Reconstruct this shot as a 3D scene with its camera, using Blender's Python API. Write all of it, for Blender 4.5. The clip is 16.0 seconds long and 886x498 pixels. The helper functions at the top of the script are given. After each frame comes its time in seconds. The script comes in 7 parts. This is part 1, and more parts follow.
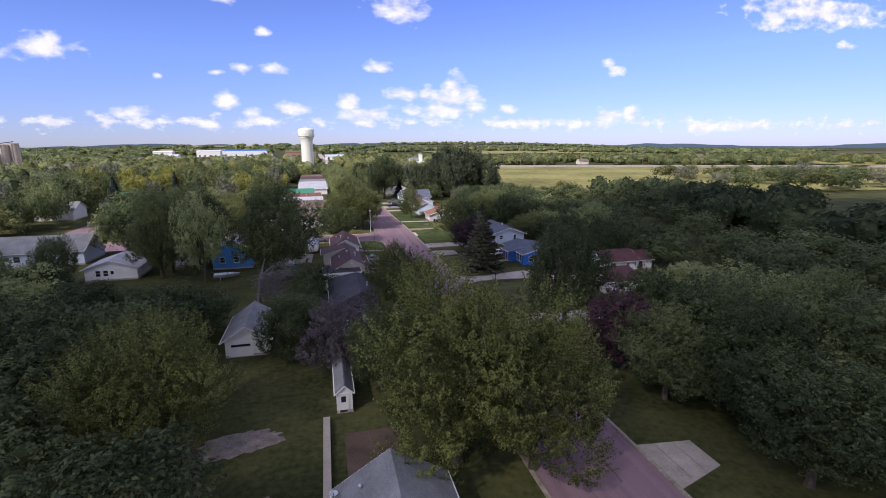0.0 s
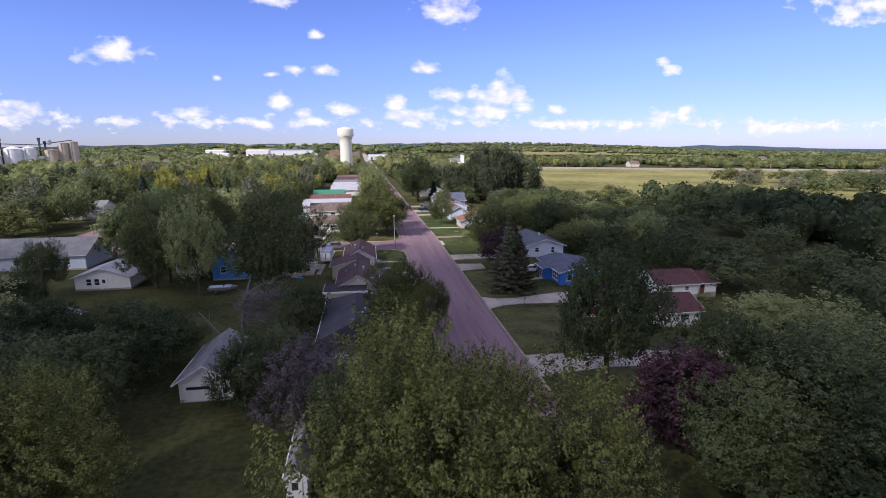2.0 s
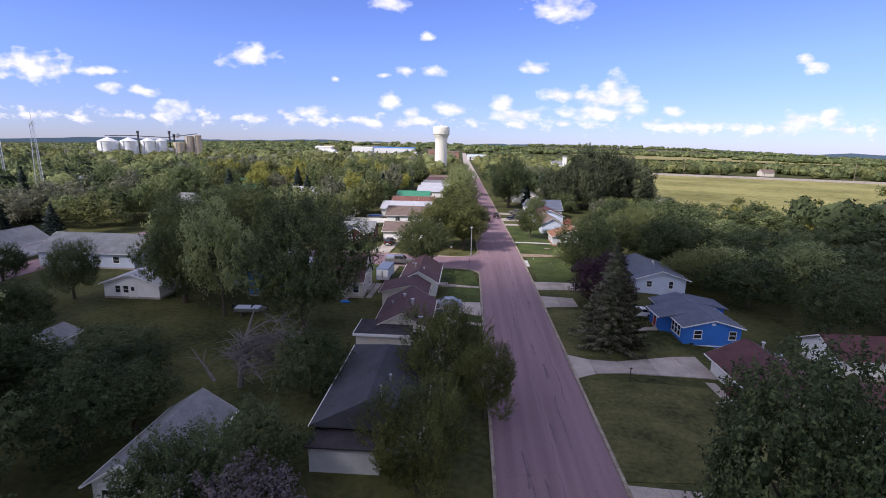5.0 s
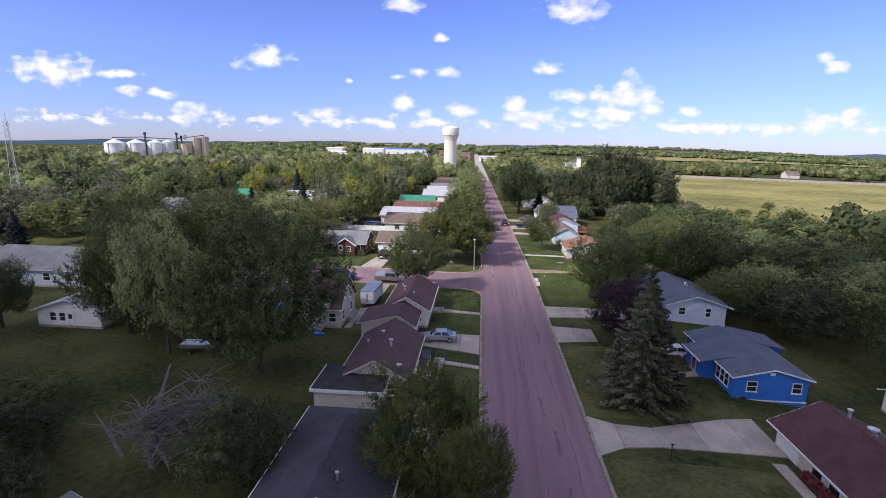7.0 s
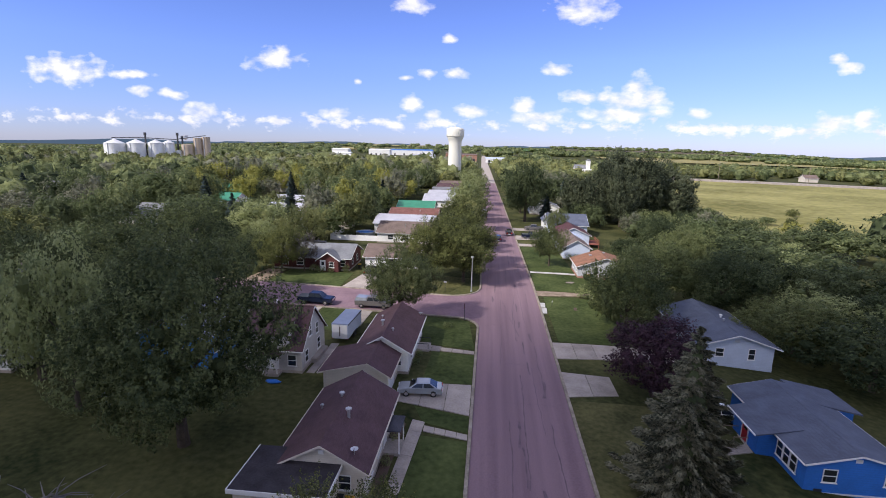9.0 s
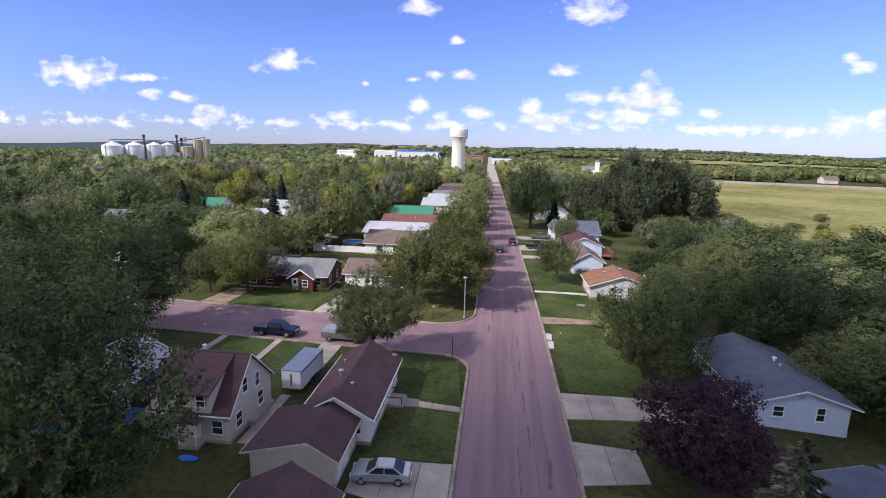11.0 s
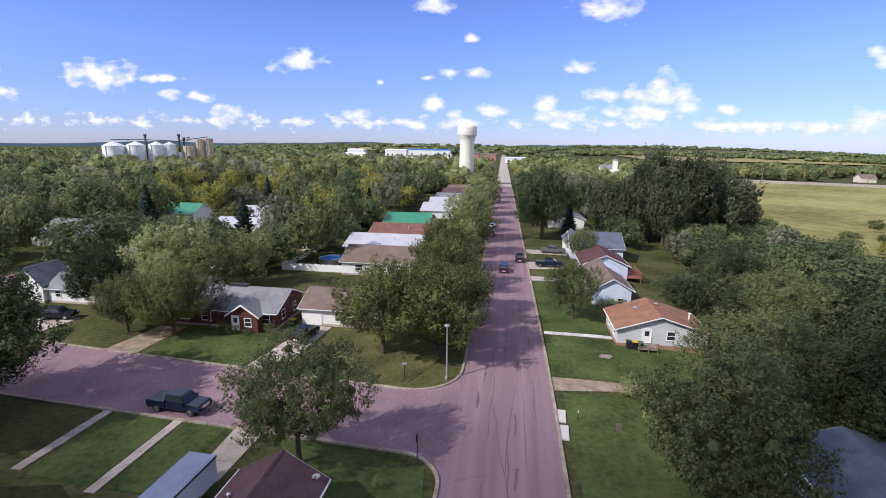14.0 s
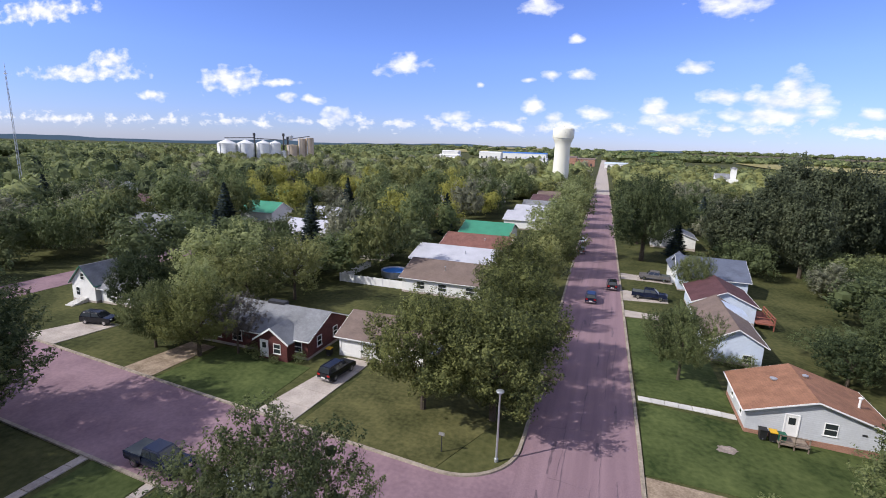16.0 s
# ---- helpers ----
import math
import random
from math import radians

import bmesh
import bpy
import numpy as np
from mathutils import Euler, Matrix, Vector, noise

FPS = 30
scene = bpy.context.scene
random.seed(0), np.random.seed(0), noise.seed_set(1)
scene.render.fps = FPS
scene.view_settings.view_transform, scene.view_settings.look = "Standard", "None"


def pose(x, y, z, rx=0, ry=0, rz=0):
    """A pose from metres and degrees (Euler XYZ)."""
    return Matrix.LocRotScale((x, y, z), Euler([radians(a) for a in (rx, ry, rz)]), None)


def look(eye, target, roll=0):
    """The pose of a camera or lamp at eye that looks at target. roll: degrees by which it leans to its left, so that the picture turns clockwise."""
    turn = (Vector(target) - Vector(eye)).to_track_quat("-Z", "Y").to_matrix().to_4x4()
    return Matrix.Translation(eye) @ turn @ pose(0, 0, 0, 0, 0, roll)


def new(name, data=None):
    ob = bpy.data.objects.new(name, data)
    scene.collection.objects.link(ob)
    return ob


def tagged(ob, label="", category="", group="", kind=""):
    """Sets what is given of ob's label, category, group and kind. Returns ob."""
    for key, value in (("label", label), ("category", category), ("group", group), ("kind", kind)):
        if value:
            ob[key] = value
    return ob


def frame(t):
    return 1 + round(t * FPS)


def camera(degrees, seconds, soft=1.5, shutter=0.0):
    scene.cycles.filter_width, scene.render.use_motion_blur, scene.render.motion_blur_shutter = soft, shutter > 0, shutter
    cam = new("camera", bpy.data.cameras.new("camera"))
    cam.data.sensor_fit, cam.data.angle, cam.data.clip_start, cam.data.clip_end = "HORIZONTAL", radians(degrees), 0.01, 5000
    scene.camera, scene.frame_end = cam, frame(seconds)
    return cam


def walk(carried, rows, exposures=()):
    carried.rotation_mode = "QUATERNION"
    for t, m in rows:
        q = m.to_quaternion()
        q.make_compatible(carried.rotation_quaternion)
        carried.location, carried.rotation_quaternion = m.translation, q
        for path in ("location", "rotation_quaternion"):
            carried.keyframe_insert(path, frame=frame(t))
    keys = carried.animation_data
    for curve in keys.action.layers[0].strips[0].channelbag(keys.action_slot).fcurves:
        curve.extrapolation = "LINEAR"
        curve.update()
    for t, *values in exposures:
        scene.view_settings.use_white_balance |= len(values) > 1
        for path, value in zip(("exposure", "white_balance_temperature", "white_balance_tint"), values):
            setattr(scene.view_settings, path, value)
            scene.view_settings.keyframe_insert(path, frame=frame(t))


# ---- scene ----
cam = camera(85.0, 16.0, soft=0.95)
PATH = [
    (0, (-19.655, -137.786, 25.365), (-19.185, -135.889, 24.938), -0.4),
    (0.5, (-18.087, -134.944, 25.276), (-17.614, -133.048, 24.848), -0.5),
    (1, (-16.408, -132.032, 25.221), (-15.954, -130.132, 24.794), -0.4),
    (1.5, (-14.66, -128.947, 25.16), (-14.225, -127.042, 24.733), -0.3),
    (2, (-12.963, -125.606, 25.129), (-12.668, -123.674, 24.705), -0.1),
    (2.5, (-11.488, -122.153, 25.083), (-11.395, -120.201, 24.659), 0.4),
    (3, (-10.374, -118.892, 25.024), (-10.346, -116.938, 24.6), 0.6),
    (3.5, (-9.42, -115.661, 24.956), (-9.419, -113.706, 24.533), 0.6),
    (4, (-8.633, -112.237, 24.897), (-8.711, -110.284, 24.473), 0.8),
    (4.2, (-8.387, -110.869, 24.89), (-8.47, -108.916, 24.466), 0.8),
    (6.3, (-6.188, -96.883, 24.833), (-6.329, -94.935, 24.402), 1.6),
    (6.5, (-5.966, -95.599, 24.844), (-6.108, -93.649, 24.421), 1.1),
    (7, (-5.535, -92.391, 24.968), (-5.686, -90.442, 24.545), 1.1),
    (7.5, (-5.154, -89.196, 25.092), (-5.312, -87.247, 24.67), 1.2),
    (8, (-4.82, -85.976, 25.248), (-4.985, -84.028, 24.825), 1.2),
    (8.5, (-4.411, -82.794, 25.397), (-4.583, -80.847, 24.975), 1.2),
    (9, (-4.079, -79.561, 25.474), (-4.26, -77.614, 25.054), 1.3),
    (9.2, (-3.956, -78.261, 25.485), (-4.138, -76.314, 25.064), 1.2),
    (11.3, (-2.175, -63.778, 25.305), (-2.394, -61.834, 24.89), 1.1),
    (11.5, (-2.025, -62.395, 25.305), (-2.249, -60.452, 24.887), 1.1),
    (12, (-1.656, -59.072, 25.294), (-1.895, -57.131, 24.874), 1.0),
    (12.5, (-1.221, -55.769, 25.319), (-1.467, -53.83, 24.896), 0.9),
    (13, (-0.928, -52.439, 25.41), (-1.18, -50.5, 24.988), 0.9),
    (13.5, (-0.665, -49.122, 25.488), (-0.924, -47.184, 25.066), 0.9),
    (14, (-0.294, -45.717, 25.52), (-0.564, -43.781, 25.097), 0.8),
    (14.5, (-0.124, -42.372, 25.575), (-0.411, -40.438, 25.152), 0.8),
    (15, (0.006, -39.042, 25.63), (-0.295, -37.11, 25.209), 0.9),
    (15.5, (0.167, -35.614, 25.629), (-0.172, -33.689, 25.207), 1.0),
    (16, (0.272, -31.839, 25.578), (-0.361, -29.989, 25.156), 1.8),
]
walk(cam, [(t, look(eye, aim, lean)) for t, eye, aim, lean in PATH], [(0, 0.08, 6400, 16), (3, 0.14, 6400, 16), (7, 0.18, 6400, 14), (12, 0.17, 6350, 12), (16, 0.14, 6300, 10)])

# ---- world, sun ----
SUN_FROM = Vector((-0.78, -0.62, 0.84)).normalized()
world = bpy.data.worlds.new("sky")
scene.world = world
world.use_nodes = True


def build_sky():
    """Clear blue sky with fair-weather cumulus, set out by tangent of bearing and of height."""
    nt = world.node_tree
    N, L = nt.nodes, nt.links
    N.clear()
    out = N.new("ShaderNodeOutputWorld")
    bgn = N.new("ShaderNodeBackground")
    L.new(bgn.outputs[0], out.inputs[0])
    sky = N.new("ShaderNodeTexSky")
    sky.sky_type = "NISHITA"
    sky.sun_disc = False
    sky.sun_elevation = math.asin(SUN_FROM.z)
    sky.sun_rotation = math.atan2(SUN_FROM.x, SUN_FROM.y)
    sky.altitude = 300
    sky.air_density = 0.85
    sky.dust_density = 0.15
    sky.ozone_density = 1.2
    tc = N.new("ShaderNodeTexCoord")
    sep = N.new("ShaderNodeSeparateXYZ")
    L.new(tc.outputs["Generated"], sep.inputs[0])

    def m(op, a, b=None, c=None):
        n = N.new("ShaderNodeMath")
        n.operation = op
        for i, v in enumerate((a, b, c)):
            if v is None:
                continue
            if isinstance(v, (int, float)):
                n.inputs[i].default_value = v
            else:
                L.new(v, n.inputs[i])
        return n.outputs[0]

    y = m("MAXIMUM", sep.outputs[1], 0.02)
    u = m("DIVIDE", sep.outputs[0], y)
    v = m("DIVIDE", sep.outputs[2], y)
    uv = N.new("ShaderNodeCombineXYZ")
    L.new(u, uv.inputs[0])
    L.new(v, uv.inputs[1])
    stretch = N.new("ShaderNodeVectorMath")
    stretch.operation = "MULTIPLY"
    L.new(uv.outputs[0], stretch.inputs[0])
    stretch.inputs[1].default_value = (1.0, 1.7, 1.0)
    puff = N.new("ShaderNodeTexNoise")
    puff.inputs["Scale"].default_value = 26
    puff.inputs["Detail"].default_value = 5
    puff.inputs["Roughness"].default_value = 0.5
    L.new(stretch.outputs[0], puff.inputs["Vector"])
    heap = [None]

    def cloud(cu, cv, w, h):
        k = N.new("ShaderNodeVectorMath")
        k.operation = "MULTIPLY_ADD"
        L.new(uv.outputs[0], k.inputs[0])
        k.inputs[1].default_value = (1 / (w * 1.25), 1 / (h * 1.35), 0)
        k.inputs[2].default_value = (-cu / (w * 1.25), -cv / (h * 1.35), 0)
        d = N.new("ShaderNodeVectorMath")
        d.operation = "LENGTH"
        L.new(k.outputs[0], d.inputs[0])
        f = m("SUBTRACT", 1.0, d.outputs["Value"])
        heap[0] = f if heap[0] is None else m("MAXIMUM", heap[0], f)

    cloud(-0.906, 0.137, 0.087, 0.023)
    cloud(-0.929, 0.153, 0.031, 0.016)
    cloud(-0.761, 0.131, 0.048, 0.008)
    cloud(-0.740, 0.098, 0.023, 0.010)
    cloud(-0.671, 0.092, 0.031, 0.009)
    cloud(-0.444, 0.161, 0.054, 0.016)
    cloud(-0.423, 0.175, 0.016, 0.012)
    cloud(-0.163, 0.263, 0.029, 0.017)
    cloud(-0.089, 0.203, 0.013, 0.008)
    cloud(-0.133, 0.136, 0.016, 0.008)
    cloud(-0.072, 0.138, 0.021, 0.008)
    cloud(0.122, 0.147, 0.027, 0.009)
    cloud(0.165, 0.256, 0.050, 0.023)
    cloud(0.626, 0.169, 0.018, 0.008)
    cloud(-0.607, 0.057, 0.035, 0.016)
    cloud(-0.322, 0.059, 0.030, 0.009)
    cloud(-0.162, 0.081, 0.021, 0.014)
    cloud(-0.199, 0.036, 0.019, 0.009)
    cloud(-0.121, 0.058, 0.016, 0.010)
    cloud(-0.041, 0.067, 0.034, 0.009)
    cloud(0.063, 0.079, 0.026, 0.013)
    cloud(0.090, 0.057, 0.051, 0.012)
    cloud(0.172, 0.098, 0.030, 0.012)
    cloud(0.212, 0.096, 0.015, 0.009)
    cloud(0.272, 0.113, 0.025, 0.021)
    cloud(0.261, 0.088, 0.062, 0.019)
    cloud(0.247, 0.067, 0.077, 0.013)
    cloud(0.302, 0.097, 0.027, 0.017)
    cloud(0.389, 0.068, 0.021, 0.009)
    cloud(0.631, 0.057, 0.038, 0.014)
    cloud(0.690, 0.063, 0.020, 0.017)
    cloud(1.185, 0.302, 0.188, 0.030)
    cloud(1.057, 0.283, 0.049, 0.022)
    cloud(1.283, 0.229, 0.027, 0.009)
    cloud(0.881, 0.034, 0.060, 0.013)
    cloud(0.978, 0.037, 0.043, 0.012)
    cloud(0.647, 0.157, 0.020, 0.009)
    cloud(-0.273, 0.122, 0.008, 0.005)
    cloud(-0.173, 0.129, 0.015, 0.004)
    cloud(-1.415, 0.164, 0.195, 0.018)
    cloud(-1.303, 0.193, 0.071, 0.020)
    cloud(-1.553, 0.328, 0.175, 0.023)
    cloud(-1.507, 0.040, 0.108, 0.009)
    cloud(-1.163, 0.103, 0.043, 0.011)
    body = m("MAXIMUM", heap[0], -1.2)
    lump = m("MULTIPLY_ADD", puff.outputs[0], 2.4, -1.2)
    dense = m("ADD", body, lump)
    # the low bank of small clouds along the horizon
    low = N.new("ShaderNodeTexNoise")
    low.inputs["Scale"].default_value = 23
    low.inputs["Detail"].default_value = 8
    low.inputs["Roughness"].default_value = 0.6
    L.new(stretch.outputs[0], low.inputs["Vector"])
    off = m("ABSOLUTE", m("SUBTRACT", v, 0.042))
    band = m("SUBTRACT", 0.22, m("MULTIPLY", off, 7.5))
    bank = m("MULTIPLY_ADD", m("ADD", low.outputs[0], m("SUBTRACT", band, 0.655)), 6.5, 0.0)
    amount = m("MAXIMUM", m("MULTIPLY", dense, 1.3), bank)
    amount = m("MINIMUM", m("MAXIMUM", amount, 0.0), 1.0)
    front = m("GREATER_THAN", sep.outputs[1], 0.05)
    amount = m("MULTIPLY", amount, front)
    # unseen cloud cover overhead and behind, added to brighten and whiten the shade; a flat layer seen from below
    plane = N.new("ShaderNodeVectorMath")
    plane.operation = "DIVIDE"
    L.new(tc.outputs["Generated"], plane.inputs[0])
    up = m("MAXIMUM", sep.outputs[2], 0.06)
    flat_up = N.new("ShaderNodeCombineXYZ")
    for k in range(3):
        L.new(up, flat_up.inputs[k])
    L.new(flat_up.outputs[0], plane.inputs[1])
    layer = N.new("ShaderNodeTexNoise")
    layer.inputs["Scale"].default_value = 1.6
    layer.inputs["Detail"].default_value = 6
    layer.inputs["Roughness"].default_value = 0.55
    L.new(plane.outputs[0], layer.inputs["Vector"])
    cover = m("MINIMUM", m("MAXIMUM", m("MULTIPLY_ADD", layer.outputs[0], 7.0, -2.85), 0.0), 1.0)
    aloft = m("MINIMUM", m("MAXIMUM", m("MULTIPLY_ADD", v, 6.0, -2.6), 0.0), 1.0)
    behind = m("LESS_THAN", sep.outputs[1], 0.12)
    above = m("GREATER_THAN", sep.outputs[2], 0.02)
    cover = m("MULTIPLY", m("MULTIPLY", cover, m("MAXIMUM", aloft, behind)), above)
    amount = m("MAXIMUM", amount, cover)
    shade = N.new("ShaderNodeMix")
    shade.data_type = "RGBA"
    shade.inputs[6].default_value = (7.2, 7.4, 8.4, 1)
    shade.inputs[7].default_value = (10.2, 10.0, 10.2, 1)
    L.new(m("MINIMUM", m("MAXIMUM", m("MULTIPLY_ADD", puff.outputs[0], 2.6, -0.75), 0.0), 1.0), shade.inputs[0])
    tint = N.new("ShaderNodeMix")
    tint.data_type = "RGBA"
    tint.blend_type = "MULTIPLY"
    tint.inputs[0].default_value = 1.0
    tint.inputs[7].default_value = (0.91, 1.01, 1.70, 1)
    L.new(sky.outputs[0], tint.inputs[6])
    calm = N.new("ShaderNodeVectorMath")
    calm.operation = "SCALE"
    L.new(tint.outputs[2], calm.inputs[0])
    rise = m("MINIMUM", m("MAXIMUM", m("DIVIDE", sep.outputs[2], 0.16), 0.0), 1.0)
    L.new(m("MULTIPLY_ADD", rise, 0.30, 0.70), calm.inputs["Scale"])
    mix = N.new("ShaderNodeMix")
    mix.data_type = "RGBA"
    L.new(m("MULTIPLY", amount, 0.93), mix.inputs[0])
    L.new(calm.outputs[0], mix.inputs[6])
    L.new(shade.outputs[2], mix.inputs[7])
    L.new(mix.outputs[2], bgn.inputs[0])
    bgn.inputs[1].default_value = 0.102


build_sky()
sun_data = bpy.data.lights.new("sun", "SUN")
sun_data.energy = 4.4
sun_data.angle = radians(0.6)
sun_data.color = (1.0, 0.945, 0.88)
sun_lamp = new("sun", sun_data)
sun_lamp.matrix_world = look(SUN_FROM * 200, (0, 0, 0))

# ---- materials ----
MATS = {}


def material(name, base, rough=0.7, vary=0.25, scale=1.5, fine=18.0, bump=0.15, metal=0.0, spec=0.4, island=0.0, each=0.0, pattern="", pitch=0.2, leaf=0.0, second=None, grain=None):
    """A surface with colour variation at two scales, fine relief and, if wanted, courses of siding, shingle or corrugation."""
    mt = bpy.data.materials.new(name)
    mt.use_nodes = True
    nt = mt.node_tree
    N, L = nt.nodes, nt.links
    pr = N["Principled BSDF"]
    pr.inputs["Roughness"].default_value = rough
    pr.inputs["Metallic"].default_value = metal
    pr.inputs["Specular IOR Level"].default_value = spec
    geo = N.new("ShaderNodeNewGeometry")
    big = N.new("ShaderNodeTexNoise")
    big.inputs["Scale"].default_value = scale
    big.inputs["Detail"].default_value = 4
    small = N.new("ShaderNodeTexNoise")
    small.inputs["Scale"].default_value = fine
    small.inputs["Detail"].default_value = 3
    if grain:
        drawn = N.new("ShaderNodeVectorMath")
        drawn.operation = "MULTIPLY"
        drawn.inputs[1].default_value = grain
        L.new(geo.outputs["Position"], drawn.inputs[0])
        L.new(drawn.outputs[0], big.inputs["Vector"])
    else:
        L.new(geo.outputs["Position"], big.inputs["Vector"])
    L.new(geo.outputs["Position"], small.inputs["Vector"])

    def m(op, a, b):
        n = N.new("ShaderNodeMath")
        n.operation = op
        for i, v in enumerate((a, b)):
            if isinstance(v, (int, float)):
                n.inputs[i].default_value = v
            else:
                L.new(v, n.inputs[i])
        return n.outputs[0]

    tone = m("ADD", m("MULTIPLY", big.outputs[0], 1.7 if leaf else 1.2), m("MULTIPLY", small.outputs[0], 0.3 if leaf else 0.8))
    if island:
        tone = m("ADD", tone, m("MULTIPLY", m("SUBTRACT", geo.outputs["Random Per Island"], 0.5), island))
    if each:
        info = N.new("ShaderNodeObjectInfo")
        tone = m("ADD", tone, m("MULTIPLY", m("SUBTRACT", info.outputs["Random"], 0.5), each))
    height = small.outputs[0]
    if pattern == "siding":
        sep = N.new("ShaderNodeSeparateXYZ")
        L.new(geo.outputs["Position"], sep.inputs[0])
        saw = m("FRACT", m("DIVIDE", sep.outputs[2], pitch), 0)
        height = m("SUBTRACT", 1.0, saw)
        tone = m("SUBTRACT", tone, m("MULTIPLY", m("GREATER_THAN", saw, 0.86), 0.5))
    elif pattern == "shingle":
        br = N.new("ShaderNodeTexBrick")
        br.inputs["Scale"].default_value = 1.0
        br.inputs["Brick Width"].default_value = 0.33
        br.inputs["Row Height"].default_value = pitch
        br.inputs["Mortar Size"].default_value = 0.012
        br.inputs["Color1"].default_value = (0.25, 0.25, 0.25, 1)
        br.inputs["Color2"].default_value = (0.95, 0.95, 0.95, 1)
        br.inputs["Mortar"].default_value = (0.0, 0.0, 0.0, 1)
        sep = N.new("ShaderNodeSeparateXYZ")
        L.new(geo.outputs["Position"], sep.inputs[0])
        cmb = N.new("ShaderNodeCombineXYZ")
        L.new(m("ADD", sep.outputs[0], sep.outputs[1]), cmb.inputs[0])
        L.new(m("MULTIPLY", sep.outputs[2], 2.2), cmb.inputs[1])
        L.new(cmb.outputs[0], br.inputs["Vector"])
        height = br.outputs["Color"]
        tone = m("ADD", tone, m("MULTIPLY", m("SUBTRACT", br.outputs["Color"], 0.6), 0.35))
    elif pattern == "brick":
        br = N.new("ShaderNodeTexBrick")
        br.inputs["Scale"].default_value = 1.0
        br.inputs["Brick Width"].default_value = 0.22
        br.inputs["Row Height"].default_value = 0.075
        br.inputs["Mortar Size"].default_value = 0.01
        br.inputs["Color1"].default_value = (0.3, 0.3, 0.3, 1)
        br.inputs["Color2"].default_value = (0.8, 0.8, 0.8, 1)
        br.inputs["Mortar"].default_value = (1.2, 1.2, 1.2, 1)
        sep = N.new("ShaderNodeSeparateXYZ")
        L.new(geo.outputs["Position"], sep.inputs[0])
        cmb = N.new("ShaderNodeCombineXYZ")
        L.new(m("ADD", sep.outputs[0], sep.outputs[1]), cmb.inputs[0])
        L.new(sep.outputs[2], cmb.inputs[1])
        L.new(cmb.outputs[0], br.inputs["Vector"])
        height = br.outputs["Color"]
        tone = m("ADD", tone, m("MULTIPLY", m("SUBTRACT", br.outputs["Color"], 0.6), 0.5))
    ramp = N.new("ShaderNodeValToRGB")
    lo = tuple(c * (1 - vary) for c in base)
    hi = second or tuple(min(1, c * (1 + vary)) for c in base)
    ramp.color_ramp.elements[0].position, ramp.color_ramp.elements[1].position = 0.6, 1.4
    ramp.color_ramp.elements[0].color, ramp.color_ramp.elements[1].color = (*lo, 1), (*hi, 1)
    half = m("MULTIPLY", m("SUBTRACT", tone, 0.5), 1.0)
    ramp.color_ramp.elements[0].position, ramp.color_ramp.elements[1].position = 0.18, 0.82
    L.new(half, ramp.inputs[0])
    L.new(ramp.outputs[0], pr.inputs["Base Color"])
    if bump:
        bp = N.new("ShaderNodeBump")
        bp.inputs["Strength"].default_value = min(1.0, bump * 2)
        bp.inputs["Distance"].default_value = 0.03
        L.new(height, bp.inputs["Height"])
        L.new(bp.outputs[0], pr.inputs["Normal"])
    if leaf:
        tr = N.new("ShaderNodeBsdfTranslucent")
        L.new(ramp.outputs[0], tr.inputs[0])
        mx = N.new("ShaderNodeMixShader")
        mx.inputs[0].default_value = leaf
        L.new(pr.outputs[0], mx.inputs[1])
        L.new(tr.outputs[0], mx.inputs[2])
        L.new(mx.outputs[0], N["Material Output"].inputs[0])
    MATS[name] = mt
    return mt


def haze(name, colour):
    """Hills kilometres away, the haze before them painted on as an even glow."""
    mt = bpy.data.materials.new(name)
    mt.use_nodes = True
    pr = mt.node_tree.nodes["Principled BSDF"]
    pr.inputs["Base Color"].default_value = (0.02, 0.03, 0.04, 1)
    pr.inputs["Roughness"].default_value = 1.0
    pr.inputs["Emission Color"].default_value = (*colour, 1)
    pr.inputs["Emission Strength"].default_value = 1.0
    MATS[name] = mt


material("lawn", (0.040, 0.056, 0.018), 0.95, 0.5, 0.11, 1.6, 0.3, spec=0.1, second=(0.104, 0.104, 0.040))
material("mown", (0.047, 0.074, 0.022), 0.95, 0.45, 0.2, 1.8, 0.3, spec=0.1, second=(0.096, 0.118, 0.040))
material("dry_shade_lawn", (0.066, 0.074, 0.027), 0.95, 0.45, 0.25, 2.2, 0.3, spec=0.1, second=(0.135, 0.128, 0.052))
material("meadow", (0.215, 0.205, 0.062), 0.95, 0.4, 0.02, 0.3, 0.2, spec=0.1, second=(0.345, 0.315, 0.120))
material("crop_green", (0.07, 0.12, 0.03), 0.95, 0.25, 0.01, 0.3, 0.0, spec=0.1)
material("crop_brown", (0.11, 0.09, 0.06), 0.95, 0.3, 0.01, 0.3, 0.0, spec=0.1)
material("crop_straw", (0.26, 0.23, 0.10), 0.95, 0.2, 0.01, 0.3, 0.0, spec=0.1)
material("quartzite_road", (0.212, 0.134, 0.160), 0.85, 0.16, 0.3, 2.6, 0.2, spec=0.25, second=(0.285, 0.188, 0.210))
material("quartzite_street", (0.215, 0.138, 0.160), 0.85, 0.14, 0.9, 9.0, 0.12, spec=0.25, second=(0.285, 0.190, 0.212), grain=(1.0, 0.03, 1.0))
material("tar", (0.150, 0.100, 0.120), 0.75, 0.3, 2.0, 12.0, 0.1)
material("concrete", (0.375, 0.325, 0.285), 0.85, 0.25, 0.5, 6.0, 0.15, each=0.35, spec=0.25)
material("kerb_concrete", (0.30, 0.25, 0.20), 0.9, 0.4, 0.6, 4.0, 0.3, spec=0.15, second=(0.42, 0.36, 0.29))
